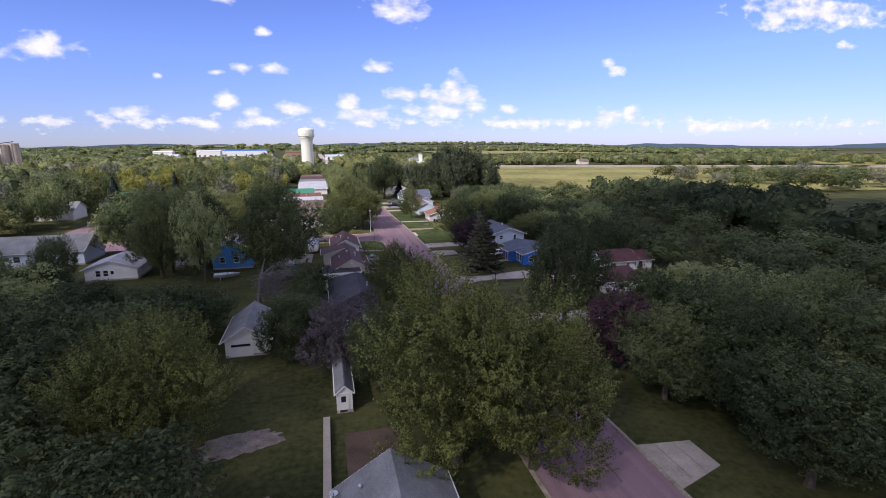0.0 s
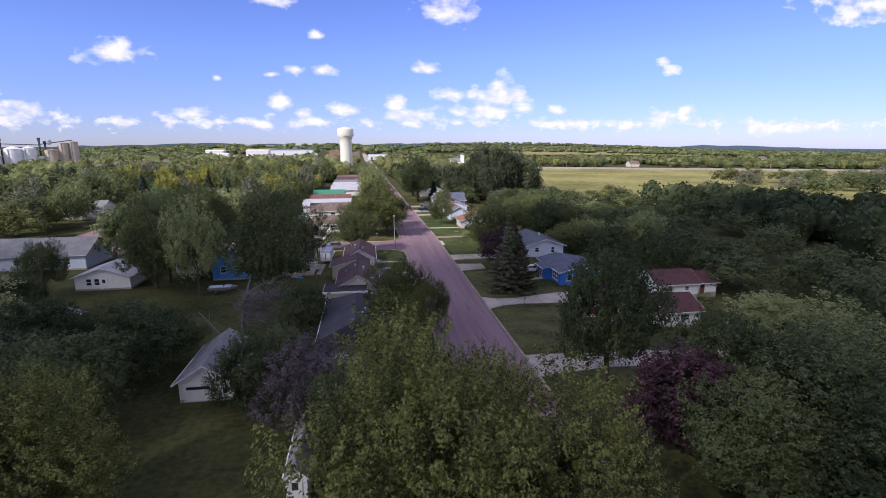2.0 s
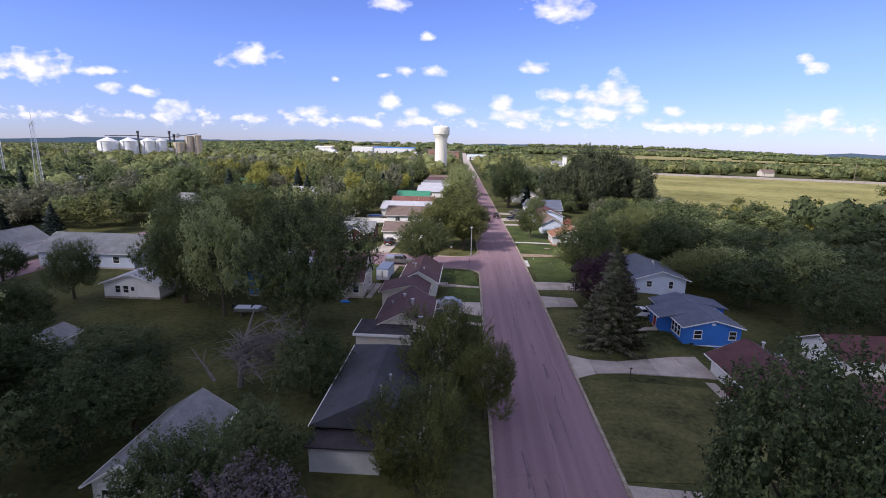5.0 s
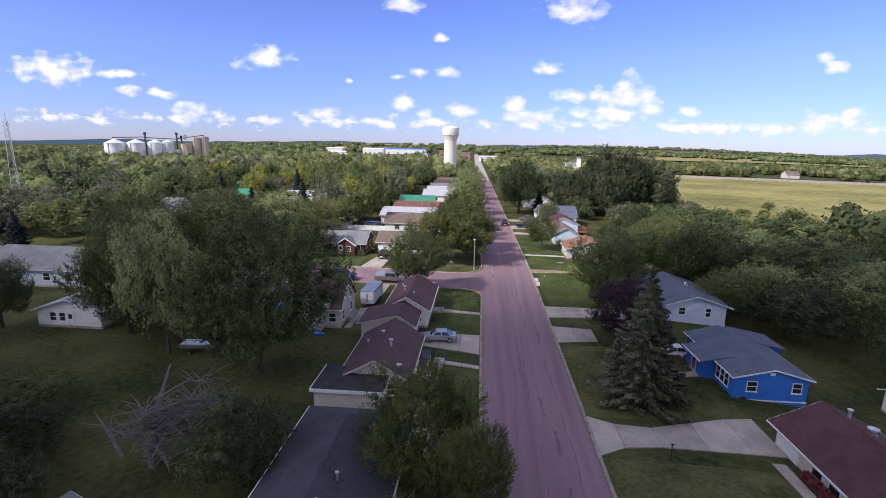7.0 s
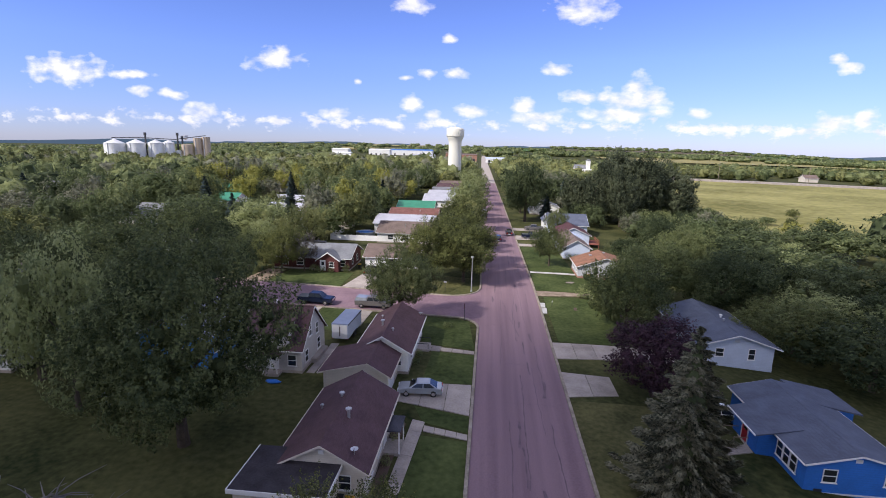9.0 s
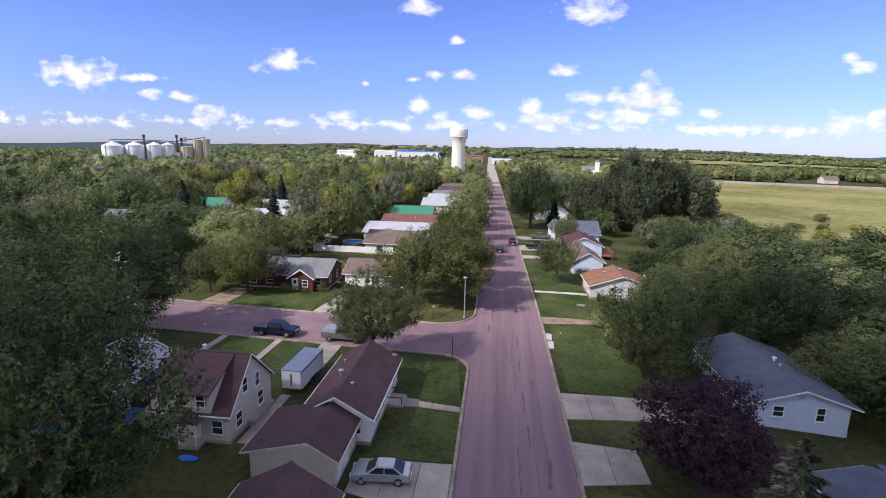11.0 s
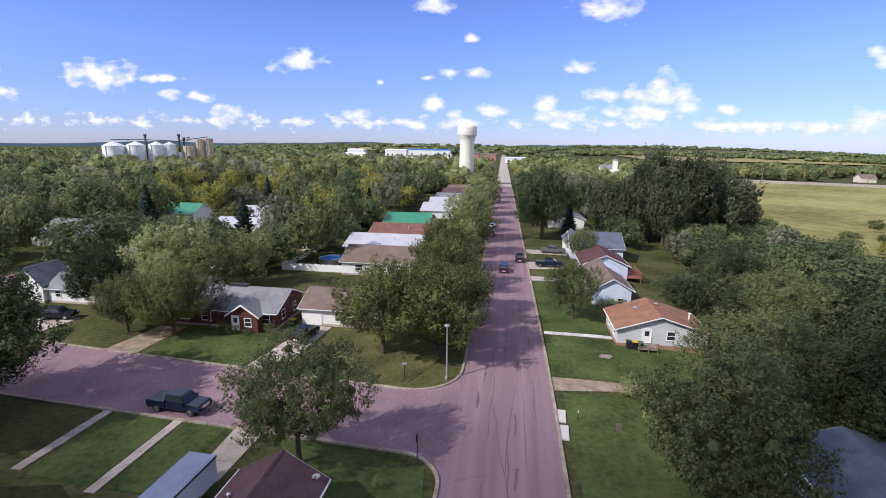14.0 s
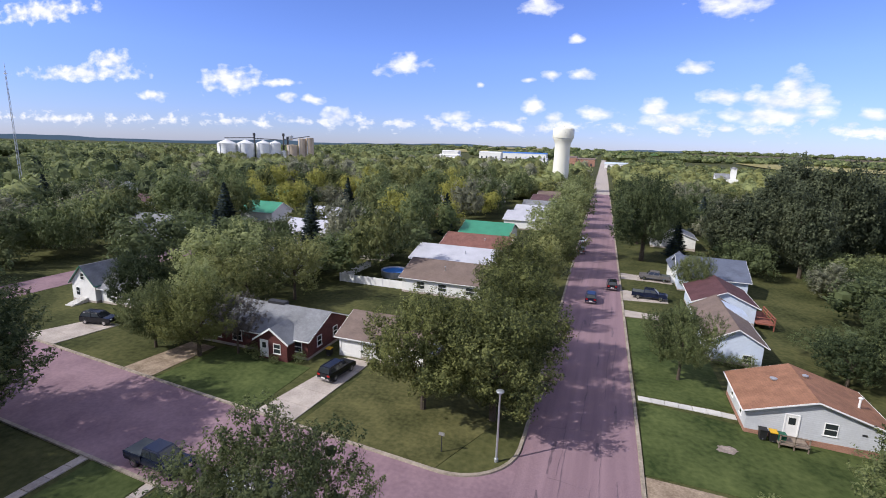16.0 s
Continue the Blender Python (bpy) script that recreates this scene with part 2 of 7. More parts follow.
material("concrete_white", (0.54, 0.52, 0.49), 0.8, 0.18, 0.45, 10.0, 0.1, each=0.25, spec=0.25)
material("gravel", (0.26, 0.19, 0.135), 0.95, 0.35, 0.8, 5.0, 0.5, spec=0.15, second=(0.38, 0.30, 0.22))
material("dust", (0.24, 0.195, 0.17), 0.95, 0.45, 0.9, 6.0, 0.4, spec=0.1, second=(0.36, 0.30, 0.26))
material("dirt", (0.115, 0.080, 0.062), 0.95, 0.35, 0.5, 10.0, 0.4, spec=0.15)
material("siding_white", (0.74, 0.73, 0.70), 0.6, 0.1, 0.7, 5.0, 0.3, pattern="siding", pitch=0.18)
# beige siding, greyed further in colour for the cloud shade on the wall
material("siding_beige_shaded", (0.50, 0.47, 0.43), 0.65, 0.12, 0.7, 5.0, 0.3, pattern="siding", pitch=0.18)
material("siding_cream", (0.62, 0.56, 0.47), 0.65, 0.1, 0.7, 5.0, 0.3, pattern="siding", pitch=0.18)
material("siding_blue", (0.03, 0.16, 0.52), 0.55, 0.14, 0.7, 5.0, 0.4, pattern="siding", pitch=0.2)
material("siding_sky", (0.07, 0.26, 0.62), 0.6, 0.12, 0.7, 5.0, 0.3, pattern="siding", pitch=0.18)
material("siding_pale", (0.52, 0.58, 0.68), 0.6, 0.08, 0.7, 5.0, 0.3, pattern="siding", pitch=0.18)
material("siding_grey", (0.50, 0.51, 0.53), 0.65, 0.1, 0.7, 5.0, 0.3, pattern="siding", pitch=0.2)
material("brick_red", (0.105, 0.032, 0.029), 0.8, 0.3, 1.0, 9.0, 0.3, pattern="brick")
material("brick_orange", (0.32, 0.17, 0.12), 0.8, 0.3, 1.0, 9.0, 0.3, pattern="brick")
material("roof_brown", (0.098, 0.054, 0.060), 0.9, 0.25, 0.6, 11.0, 0.35, pattern="shingle", pitch=0.16)
material("roof_maroon", (0.090, 0.038, 0.042), 0.9, 0.25, 0.6, 11.0, 0.35, pattern="shingle", pitch=0.16)
material("roof_grey", (0.20, 0.205, 0.215), 0.9, 0.25, 0.6, 11.0, 0.35, pattern="shingle", pitch=0.16)
material("roof_slate", (0.105, 0.12, 0.165), 0.85, 0.22, 0.6, 11.0, 0.35, pattern="shingle", pitch=0.16)
material("roof_dark", (0.052, 0.052, 0.066), 0.85, 0.3, 0.5, 9.0, 0.3, pattern="shingle", pitch=0.16)
material("roof_orange", (0.255, 0.125, 0.075), 0.9, 0.25, 0.7, 11.0, 0.35, pattern="shingle", pitch=0.16)
material("roof_rust", (0.19, 0.085, 0.068), 0.9, 0.25, 0.7, 11.0, 0.35, pattern="shingle", pitch=0.16)
material("roof_tan", (0.17, 0.125, 0.105), 0.9, 0.2, 0.6, 11.0, 0.3, pattern="shingle", pitch=0.16)
material("roof_green", (0.04, 0.22, 0.13), 0.5, 0.15, 0.5, 6.0, 0.1)
material("roof_pale", (0.42, 0.42, 0.46), 0.6, 0.15, 0.4, 6.0, 0.1)
material("roof_mid_grey", (0.25, 0.26, 0.30), 0.7, 0.25, 0.4, 6.0, 0.1)
material("roll_roof", (0.035, 0.030, 0.036), 0.8, 0.5, 0.9, 7.0, 0.2)
material("white_paint", (0.78, 0.77, 0.75), 0.5, 0.06, 1.5, 9.0, 0.03)
material("red_paint", (0.42, 0.02, 0.03), 0.45, 0.1, 1.5, 9.0, 0.03)
material("dark_metal", (0.05, 0.05, 0.055), 0.5, 0.2, 2.0, 9.0, 0.05, metal=0.4)
material("galvanised", (0.55, 0.56, 0.58), 0.42, 0.15, 0.12, 2.0, 0.08, metal=0.7)
material("steel_cream", (0.72, 0.70, 0.60), 0.5, 0.06, 0.08, 2.0, 0.03)
material("bin_white", (0.78, 0.78, 0.77), 0.45, 0.16, 0.12, 2.0, 0.06, metal=0.15)
material("bin_tan", (0.50, 0.40, 0.30), 0.6, 0.12, 0.1, 2.0, 0.05)
material("green_paint", (0.02, 0.16, 0.10), 0.5, 0.1, 1.0, 6.0, 0.0)
material("glass_dark", (0.025, 0.03, 0.035), 0.06, 0.2, 0.7, 3.0, 0.0, spec=0.7)
material("rubber", (0.02, 0.02, 0.02), 0.85, 0.2, 3.0, 20.0, 0.05)
material("chrome", (0.6, 0.6, 0.62), 0.2, 0.1, 3.0, 20.0, 0.0, metal=1.0)
material("car_black", (0.008, 0.009, 0.013), 0.14, 0.1, 2.0, 20.0, 0.0, spec=0.4)
material("car_navy", (0.010, 0.014, 0.034), 0.14, 0.1, 2.0, 20.0, 0.0, spec=0.4)
material("car_silver", (0.42, 0.45, 0.49), 0.25, 0.06, 2.0, 20.0, 0.0, metal=0.5, spec=0.6)
material("car_grey", (0.13, 0.12, 0.115), 0.3, 0.1, 2.0, 20.0, 0.0, spec=0.5)
material("car_white", (0.72, 0.72, 0.70), 0.3, 0.06, 2.0, 20.0, 0.0, spec=0.5)
material("trailer_top", (0.22, 0.26, 0.36), 0.55, 0.14, 1.0, 9.0, 0.05)
material("trailer_grey", (0.075, 0.085, 0.085), 0.6, 0.15, 1.0, 9.0, 0.05)
material("lamp_red", (0.35, 0.01, 0.01), 0.2, 0.1, 3.0, 20.0, 0.0)
material("lamp_clear", (0.7, 0.7, 0.68), 0.1, 0.05, 3.0, 20.0, 0.0)
material("weathered_wood", (0.23, 0.18, 0.14), 0.85, 0.3, 2.0, 18.0, 0.3)
material("red_wood", (0.26, 0.09, 0.06), 0.85, 0.25, 2.0, 18.0, 0.3)
material("bark", (0.085, 0.068, 0.052), 0.95, 0.35, 2.0, 14.0, 0.6, spec=0.15)
material("bare_wood", (0.16, 0.146, 0.14), 0.9, 0.25, 2.0, 14.0, 0.4, spec=0.15)
material("plastic_yellow", (0.65, 0.38, 0.02), 0.45, 0.08, 2.0, 9.0, 0.0)
material("plastic_green", (0.01, 0.10, 0.06), 0.45, 0.08, 2.0, 9.0, 0.0)
material("plastic_black", (0.018, 0.018, 0.02), 0.5, 0.1, 2.0, 9.0, 0.0)
material("plastic_blue", (0.02, 0.16, 0.55), 0.45, 0.1, 2.0, 9.0, 0.0)
material("flowers", (0.26, 0.012, 0.07), 0.8, 0.4, 2.0, 9.0, 0.1, island=0.8)
# leaf_green and leaf_olive are raised to put haze on far trees into colour
material("leaf_green", (0.150, 0.190, 0.080), 0.65, 0.25, 0.12, 3.0, 0.0, spec=0.15, island=0.5, each=0.5, leaf=0.42, second=(0.335, 0.365, 0.158))
material("leaf_mid", (0.074, 0.102, 0.042), 0.65, 0.3, 0.2, 3.0, 0.0, spec=0.15, island=0.6, each=0.3, leaf=0.38, second=(0.188, 0.212, 0.086))
material("leaf_olive", (0.140, 0.162, 0.062), 0.65, 0.3, 0.12, 3.0, 0.0, spec=0.15, island=0.5, each=0.6, leaf=0.42, second=(0.310, 0.318, 0.122))
material("leaf_silver", (0.150, 0.160, 0.105), 0.65, 0.3, 0.2, 3.0, 0.0, spec=0.15, island=0.5, each=0.6, leaf=0.36, second=(0.300, 0.300, 0.200))
material("leaf_lime", (0.190, 0.205, 0.045), 0.65, 0.25, 0.2, 3.0, 0.0, spec=0.15, island=0.5, each=0.6, leaf=0.42, second=(0.370, 0.360, 0.095))
material("leaf_grey", (0.125, 0.110, 0.095), 0.75, 0.3, 0.3, 3.0, 0.0, spec=0.1, island=0.6, leaf=0.2, second=(0.215, 0.195, 0.165))
material("leaf_poplar", (0.066, 0.084, 0.048), 0.65, 0.35, 0.2, 3.0, 0.0, spec=0.12, island=0.6, each=0.4, leaf=0.36, second=(0.165, 0.186, 0.106))
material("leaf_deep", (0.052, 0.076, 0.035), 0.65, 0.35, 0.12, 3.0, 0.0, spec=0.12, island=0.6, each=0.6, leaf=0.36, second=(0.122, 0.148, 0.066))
material("leaf_maple", (0.085, 0.105, 0.034), 0.65, 0.45, 0.3, 3.0, 0.0, spec=0.2, island=0.8, each=0.3, leaf=0.36, second=(0.215, 0.228, 0.066))
material("leaf_linden", (0.088, 0.110, 0.040), 0.65, 0.45, 0.35, 3.0, 0.0, spec=0.15, island=0.7, each=0.3, leaf=0.38, second=(0.220, 0.234, 0.080))
material("leaf_mauve", (0.074, 0.060, 0.068), 0.65, 0.4, 0.4, 3.0, 0.0, spec=0.2, island=0.7, each=0.2, leaf=0.25, second=(0.158, 0.132, 0.142))
material("leaf_purple", (0.034, 0.015, 0.023), 0.6, 0.5, 0.5, 3.0, 0.0, spec=0.22, island=0.7, each=0.2, leaf=0.2, second=(0.080, 0.038, 0.054))
material("needle", (0.074, 0.086, 0.052), 0.75, 0.5, 0.5, 3.0, 0.0, spec=0.12, island=0.8, each=0.3, leaf=0.12, second=(0.225, 0.215, 0.140))
material("needle_blue", (0.03, 0.05, 0.045), 0.75, 0.5, 0.5, 3.0, 0.0, spec=0.15, island=0.7, each=0.3, leaf=0.1, second=(0.07, 0.095, 0.085))



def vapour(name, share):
    """White surface of the added shade cloud; lets part of the light straight through."""
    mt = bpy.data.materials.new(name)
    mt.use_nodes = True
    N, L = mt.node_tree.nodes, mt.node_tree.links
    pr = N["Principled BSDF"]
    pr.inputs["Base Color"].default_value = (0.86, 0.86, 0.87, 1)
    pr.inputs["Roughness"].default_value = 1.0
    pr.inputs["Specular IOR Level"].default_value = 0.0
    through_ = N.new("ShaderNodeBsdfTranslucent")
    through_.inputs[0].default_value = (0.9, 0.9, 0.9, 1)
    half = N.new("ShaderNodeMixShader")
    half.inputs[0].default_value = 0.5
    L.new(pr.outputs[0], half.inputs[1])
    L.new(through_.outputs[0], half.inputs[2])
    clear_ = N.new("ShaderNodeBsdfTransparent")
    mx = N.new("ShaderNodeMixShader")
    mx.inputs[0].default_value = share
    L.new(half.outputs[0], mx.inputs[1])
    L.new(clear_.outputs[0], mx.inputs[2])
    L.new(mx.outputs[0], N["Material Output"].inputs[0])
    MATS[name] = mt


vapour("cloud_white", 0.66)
haze("hill_haze_glow", (0.065, 0.100, 0.150))


# ---- building blocks ----
def thing(name, x, y, z, label, category, group="", rz=0.0, kind=""):
    ob = new(name)
    ob.empty_display_size = 0.3
    ob.matrix_basis = pose(x, y, z, 0, 0, rz)
    return tagged(ob, label, category, group, kind)


def part(name, bm, mat, parent, label="", smooth=False):
    me = bpy.data.meshes.new(name)
    if isinstance(bm, bmesh.types.BMesh):
        bm.to_mesh(me)
        bm.free()
    else:
        me.from_pydata(bm[0], [], bm[1])
    me.materials.append(MATS[mat])
    if smooth:
        me.polygons.foreach_set("use_smooth", [True] * len(me.polygons))
    ob = new(name, me)
    ob.parent = parent
    if label:
        ob["label"] = label
    return ob


def whole(name, bm, mat, label, category="", kind="structure", group=""):
    ob = part(name, bm, mat, None)
    return tagged(ob, label, category, group, kind)


def boxes(*specs):
    """A bmesh of boxes, each x0, x1, y0, y1, z0, z1."""
    bm = bmesh.new()
    for s in specs:
        add_box(bm, *s)
    return bm


def add_box(bm, x0, x1, y0, y1, z0, z1):
    v = [bm.verts.new((x, y, z)) for z in (z0, z1) for x, y in ((x0, y0), (x1, y0), (x1, y1), (x0, y1))]
    for f in ((3, 2, 1, 0), (4, 5, 6, 7), (0, 1, 5, 4), (1, 2, 6, 5), (2, 3, 7, 6), (3, 0, 4, 7)):
        bm.faces.new([v[i] for i in f])
    return v


def prism(bm, pts, axis, a, b):
    """Extrude the outline pts (two numbers each) along axis x, y or z from a to b."""
    def at(p, s):
        return {"x": (s, p[0], p[1]), "y": (p[0], s, p[1]), "z": (p[0], p[1], s)}[axis]
    lo = [bm.verts.new(at(p, a)) for p in pts]
    hi = [bm.verts.new(at(p, b)) for p in pts]
    n = len(pts)
    bm.faces.new(lo)
    bm.faces.new(hi[::-1])
    for i in range(n):
        bm.faces.new((lo[i], hi[i], hi[(i + 1) % n], lo[(i + 1) % n]))
    bmesh.ops.recalc_face_normals(bm, faces=bm.faces[:])
    return bm


def lathe(profile, seg=24, x=0.0, y=0.0):
    """A turned form from (radius, height) pairs, as vertices and faces."""
    vs, fs = [], []
    for r, z in profile:
        for i in range(seg):
            a = 2 * math.pi * i / seg
            vs.append((x + r * math.cos(a), y + r * math.sin(a), z))
    for j in range(len(profile) - 1):
        for i in range(seg):
            k = (i + 1) % seg
            fs.append((j * seg + i, j * seg + k, (j + 1) * seg + k, (j + 1) * seg + i))
    fs.append(tuple(range(seg))[::-1])
    fs.append(tuple((len(profile) - 1) * seg + i for i in range(seg)))
    return vs, fs


def tube(bm, pts, radii, seg=6):
    """A tapered limb through pts."""
    rings = []
    for i, p in enumerate(pts):
        p = Vector(p)
        d = (Vector(pts[min(i + 1, len(pts) - 1)]) - Vector(pts[max(i - 1, 0)])).normalized()
        s = d.orthogonal().normalized()
        t = d.cross(s)
        rings.append([bm.verts.new(p + (s * math.cos(2 * math.pi * k / seg) + t * math.sin(2 * math.pi * k / seg)) * radii[i]) for k in range(seg)])
    for a, b in zip(rings, rings[1:]):
        for k in range(seg):
            bm.faces.new((a[k], a[(k + 1) % seg], b[(k + 1) % seg], b[k]))
    bm.faces.new(rings[0][::-1])
    bm.faces.new(rings[-1])


def step(a, b, x):
    t = min(1.0, max(0.0, (x - a) / (b - a)))
    return t * t * (3 - 2 * t)


def land(x, y):
    """Height of the ground: level under the street, falling away to the wooded creek in the east, swelling to low hills
    far off. The eastern fall and the lower far sides are shaped to fit the camera's view.
    """
    z = 0.0
    if x > 12:
        fall = 0.05 * min(x - 12, 10) + (0.11 * min(x - 22, 15) if x > 22 else 0) + (0.06 * min(x - 37, 15) if x > 37 else 0)
        z -= fall * (0.55 + 0.45 * (1 - step(-45, 0, y)))
    r = math.hypot(x, y)
    if r > 300:
        side = abs(x) / max(abs(y), 1.0)
        top = 20 - 42 * step(0.30, 0.95, side)
        z += (top - z) * step(500, 3000, r)
        z += 6 * step(900, 2600, r) * noise.noise((x * 0.0011, y * 0.0011, 0.3))
    return z


# ---- ground, roads, kerbs ----
def mid(y):
    """Centre line of the main street."""
    return -0.02 * (y - 5) if y > 5 else 0.0


def near_kerb(x):
    return -10.2 - 0.065 * (x + 6)


def far_kerb(x):
    return 0.1 - 0.09 * (x + 10)


def spread(lo, hi, fine_lo, fine_hi, fine, grow=1.22):
    """Stations close together in the middle and ever wider apart outside."""
    out = list(np.arange(fine_lo, fine_hi + 0.01, fine))
    s, x = fine, fine_hi
    while x < hi:
        s *= grow
        x = min(hi, x + s)
        out.append(x)
    s, x = fine, fine_lo
    while x > lo:
        s *= grow
        x = max(lo, x - s)
        out.insert(0, x)
    return [float(q) for q in out]


def sheet(xs, ys, lift):
    vs = [(x, y, land(x, y) + lift) for y in ys for x in xs]
    n = len(xs)
    fs = [(j * n + i, j * n + i + 1, (j + 1) * n + i + 1, (j + 1) * n + i) for j in range(len(ys) - 1) for i in range(n - 1)]
    return vs, fs


whole("ground", sheet(spread(-4300, 4300, -120, 130, 5), spread(-700, 4500, -150, 130, 5), -0.02), "lawn", "rough mown grass ground with worn dry patches", "ground")


def flat(pts, z0, z1):
    bm = bmesh.new()
    prism(bm, pts, "z", z0, z1)
    bmesh.ops.triangulate(bm, faces=[f for f in bm.faces if len(f.verts) > 4])
    return bm


def draped(pts, lift, thick=0.06, n=None):
    """A slab over a four-cornered outline that follows the ground, corners in order round."""
    (ax, ay), (bx, by), (cx, cy), (dx, dy) = pts
    la = max(math.hypot(bx - ax, by - ay), math.hypot(cx - dx, cy - dy))
    lb = max(math.hypot(dx - ax, dy - ay), math.hypot(cx - bx, cy - by))
    nu, nv = max(1, int(la / (n or 4))), max(1, int(lb / (n or 4)))
    vs, fs = [], []
    for dz in (lift - thick, lift):
        for j in range(nv + 1):
            for i in range(nu + 1):
                u, v = i / nu, j / nv
                x = (ax * (1 - u) + bx * u) * (1 - v) + (dx * (1 - u) + cx * u) * v
                y = (ay * (1 - u) + by * u) * (1 - v) + (dy * (1 - u) + cy * u) * v
                vs.append((x, y, land(x, y) + dz))
    w, base = nu + 1, (nu + 1) * (nv + 1)
    for j in range(nv):
        for i in range(nu):
            fs.append((base + j * w + i, base + j * w + i + 1, base + (j + 1) * w + i + 1, base + (j + 1) * w + i))
    rim = [i for i in range(w)] + [j * w + nu for j in range(1, nv + 1)] + [nv * w + i for i in range(nu - 1, -1, -1)] + [j * w for j in range(nv - 1, 0, -1)]
    for a, b in zip(rim, rim[1:] + rim[:1]):
        fs.append((a, b, base + b, base + a))
    return vs, fs


def ribbon(ys, left, right, z):
    vs, fs = [], []
    for y in ys:
        for k in (0, 0.25, 0.5, 0.75, 1):
            vs.append((left(y) * (1 - k) + right(y) * k, y, z + 0.10 * (1 - (2 * k - 1) ** 2) + land(0, y)))
    for j in range(len(ys) - 1):
        for i in range(4):
            fs.append((j * 5 + i, j * 5 + i + 1, (j + 1) * 5 + i + 1, (j + 1) * 5 + i))
    return vs, fs


street_ys = [float(v) for v in np.arange(-320, 265, 8)]
road = whole("road", ribbon(street_ys, lambda y: mid(y) - 4.75, lambda y: mid(y) + 4.75, 0.02), "quartzite_street", "worn pinkish purple quartzite chip-seal street with tar seams", "road")

# paler surface colour stands in for the sheen of the far street
whole("road_north", ribbon([float(v) for v in np.arange(264, 1100, 12)], lambda y: mid(y) - 4.75, lambda y: mid(y) + 4.75, 0.021), "concrete", "north end of the street, painted pale for its grazing sheen", "road")


def arc(cx, cy, r, a0, a1, n=8):
    return [(cx + r * math.cos(radians(a0 + (a1 - a0) * i / n)), cy + r * math.sin(radians(a0 + (a1 - a0) * i / n))) for i in range(n + 1)]


near_corner = arc(-8.75, -14.05, 4.0, 90, 0)
far_corner = arc(-10.25, 5.6, 5.4, 0, -93)
side_pts = [(-150, near_kerb(-150))] + near_corner + [(-4.75, 5.5)] + far_corner[1:] + [(-150, far_kerb(-150))]
whole("side_road", flat(side_pts, -0.1, 0.022), "quartzite_road", "pinkish quartzite side street meeting the main street", "road")
whole("back_road", flat([(-97, -60), (-89, -60), (-87, 7.0), (-95, 7.7)], -0.1, 0.02), "quartzite_road", "pinkish quartzite back street", "road")
whole("back_road_far", flat([(-95, 12), (-87, 11), (-84, 200), (-92, 200)], -0.1, 0.02), "quartzite_road", "pinkish quartzite back street", "road")


def kerb(path, width=0.32, height=0.16):
    """A concrete kerb swept along path; its own side is to the left."""
    bm = bmesh.new()
    ring = []
    for i, p in enumerate(path):
        a, b = path[max(0, i - 1)], path[min(len(path) - 1, i + 1)]
        d = Vector((b[0] - a[0], b[1] - a[1])).normalized()
        n = Vector((-d.y, d.x))
        sec = [(0, 0.0), (0.03, height), (width, height), (width, -0.04)]
        z = land(p[0], p[1])
        ring.append([bm.verts.new((p[0] + n.x * o, p[1] + n.y * o, z + h)) for o, h in sec])
    for a, b in zip(ring, ring[1:]):
        for k in range(3):
            bm.faces.new((a[k], b[k], b[k + 1], a[k + 1]))
    return bm


def along(xf, y0, y1, n):
    return [(xf(y0 + (y1 - y0) * i / n), y0 + (y1 - y0) * i / n) for i in range(n + 1)]


KERB = "weathered tan concrete kerb along the street"
whole("kerb_southwest", kerb(along(lambda y: -4.75, -300, -14.05, 30) + near_corner[::-1][1:] + [(-40, near_kerb(-40)), (-87, near_kerb(-87))]), "kerb_concrete", KERB, "kerb")
whole("kerb_northwest", kerb([(-86, far_kerb(-86)), (-40, far_kerb(-40))] + far_corner[::-1] + along(lambda y: mid(y) - 4.75, 8, 500, 40)), "kerb_concrete", KERB, "kerb")
whole("kerb_east", kerb(along(lambda y: mid(y) + 4.75, 500, -300, 80)), "kerb_concrete", KERB, "kerb")


def seam(points, width, seed):
    """A wandering tar seam on the road."""
    rnd = random.Random(seed)
    vs, fs = [], []
    (x0, y0), (x1, y1) = points
    n = max(3, int(math.hypot(x1 - x0, y1 - y0) / 0.8))
    dx, dy = (x1 - x0), (y1 - y0)
    q = math.hypot(dx, dy)
    nx, ny = -dy / q, dx / q
    off = 0.0
    for i in range(n + 1):
        off = off * 0.92 + rnd.uniform(-0.09, 0.09)
        w = width * rnd.uniform(0.3, 1.1)
        x, y = x0 + dx * i / n + nx * off, y0 + dy * i / n + ny * off
        k = min(1, max(0, (x - mid(y) + 4.75) / 9.5))
        z = 0.031 + 0.10 * (1 - (2 * k - 1) ** 2) if abs(x - mid(y)) < 4.75 else 0.03
        vs += [(x - nx * w / 2, y - ny * w / 2, z), (x + nx * w / 2, y + ny * w / 2, z)]
    for i in range(n):
        fs.append((2 * i, 2 * i + 1, 2 * i + 3, 2 * i + 2))
    return vs, fs


rnd = random.Random(5)
for i in range(26):
    y = -112 + i * 7.2
    lane = (-1.6, 0.1, 1.7, 2.9)[i % 4] + rnd.uniform(-0.3, 0.3)
    part("tar_seam", seam(((mid(y) + lane, y), (mid(y) + lane + rnd.uniform(-0.3, 0.3), y + rnd.uniform(8, 24))), rnd.uniform(0.06, 0.16), i), "tar", road)
for i in range(14):
    y = -100 + i * 12.5 + rnd.uniform(-3, 3)
    a = rnd.uniform(-4.4, -1)
    part("tar_seam", seam(((mid(y) + a, y), (mid(y) + a + rnd.uniform(2, 5), y + rnd.uniform(-1, 1))), 0.06, 60 + i), "tar", road)
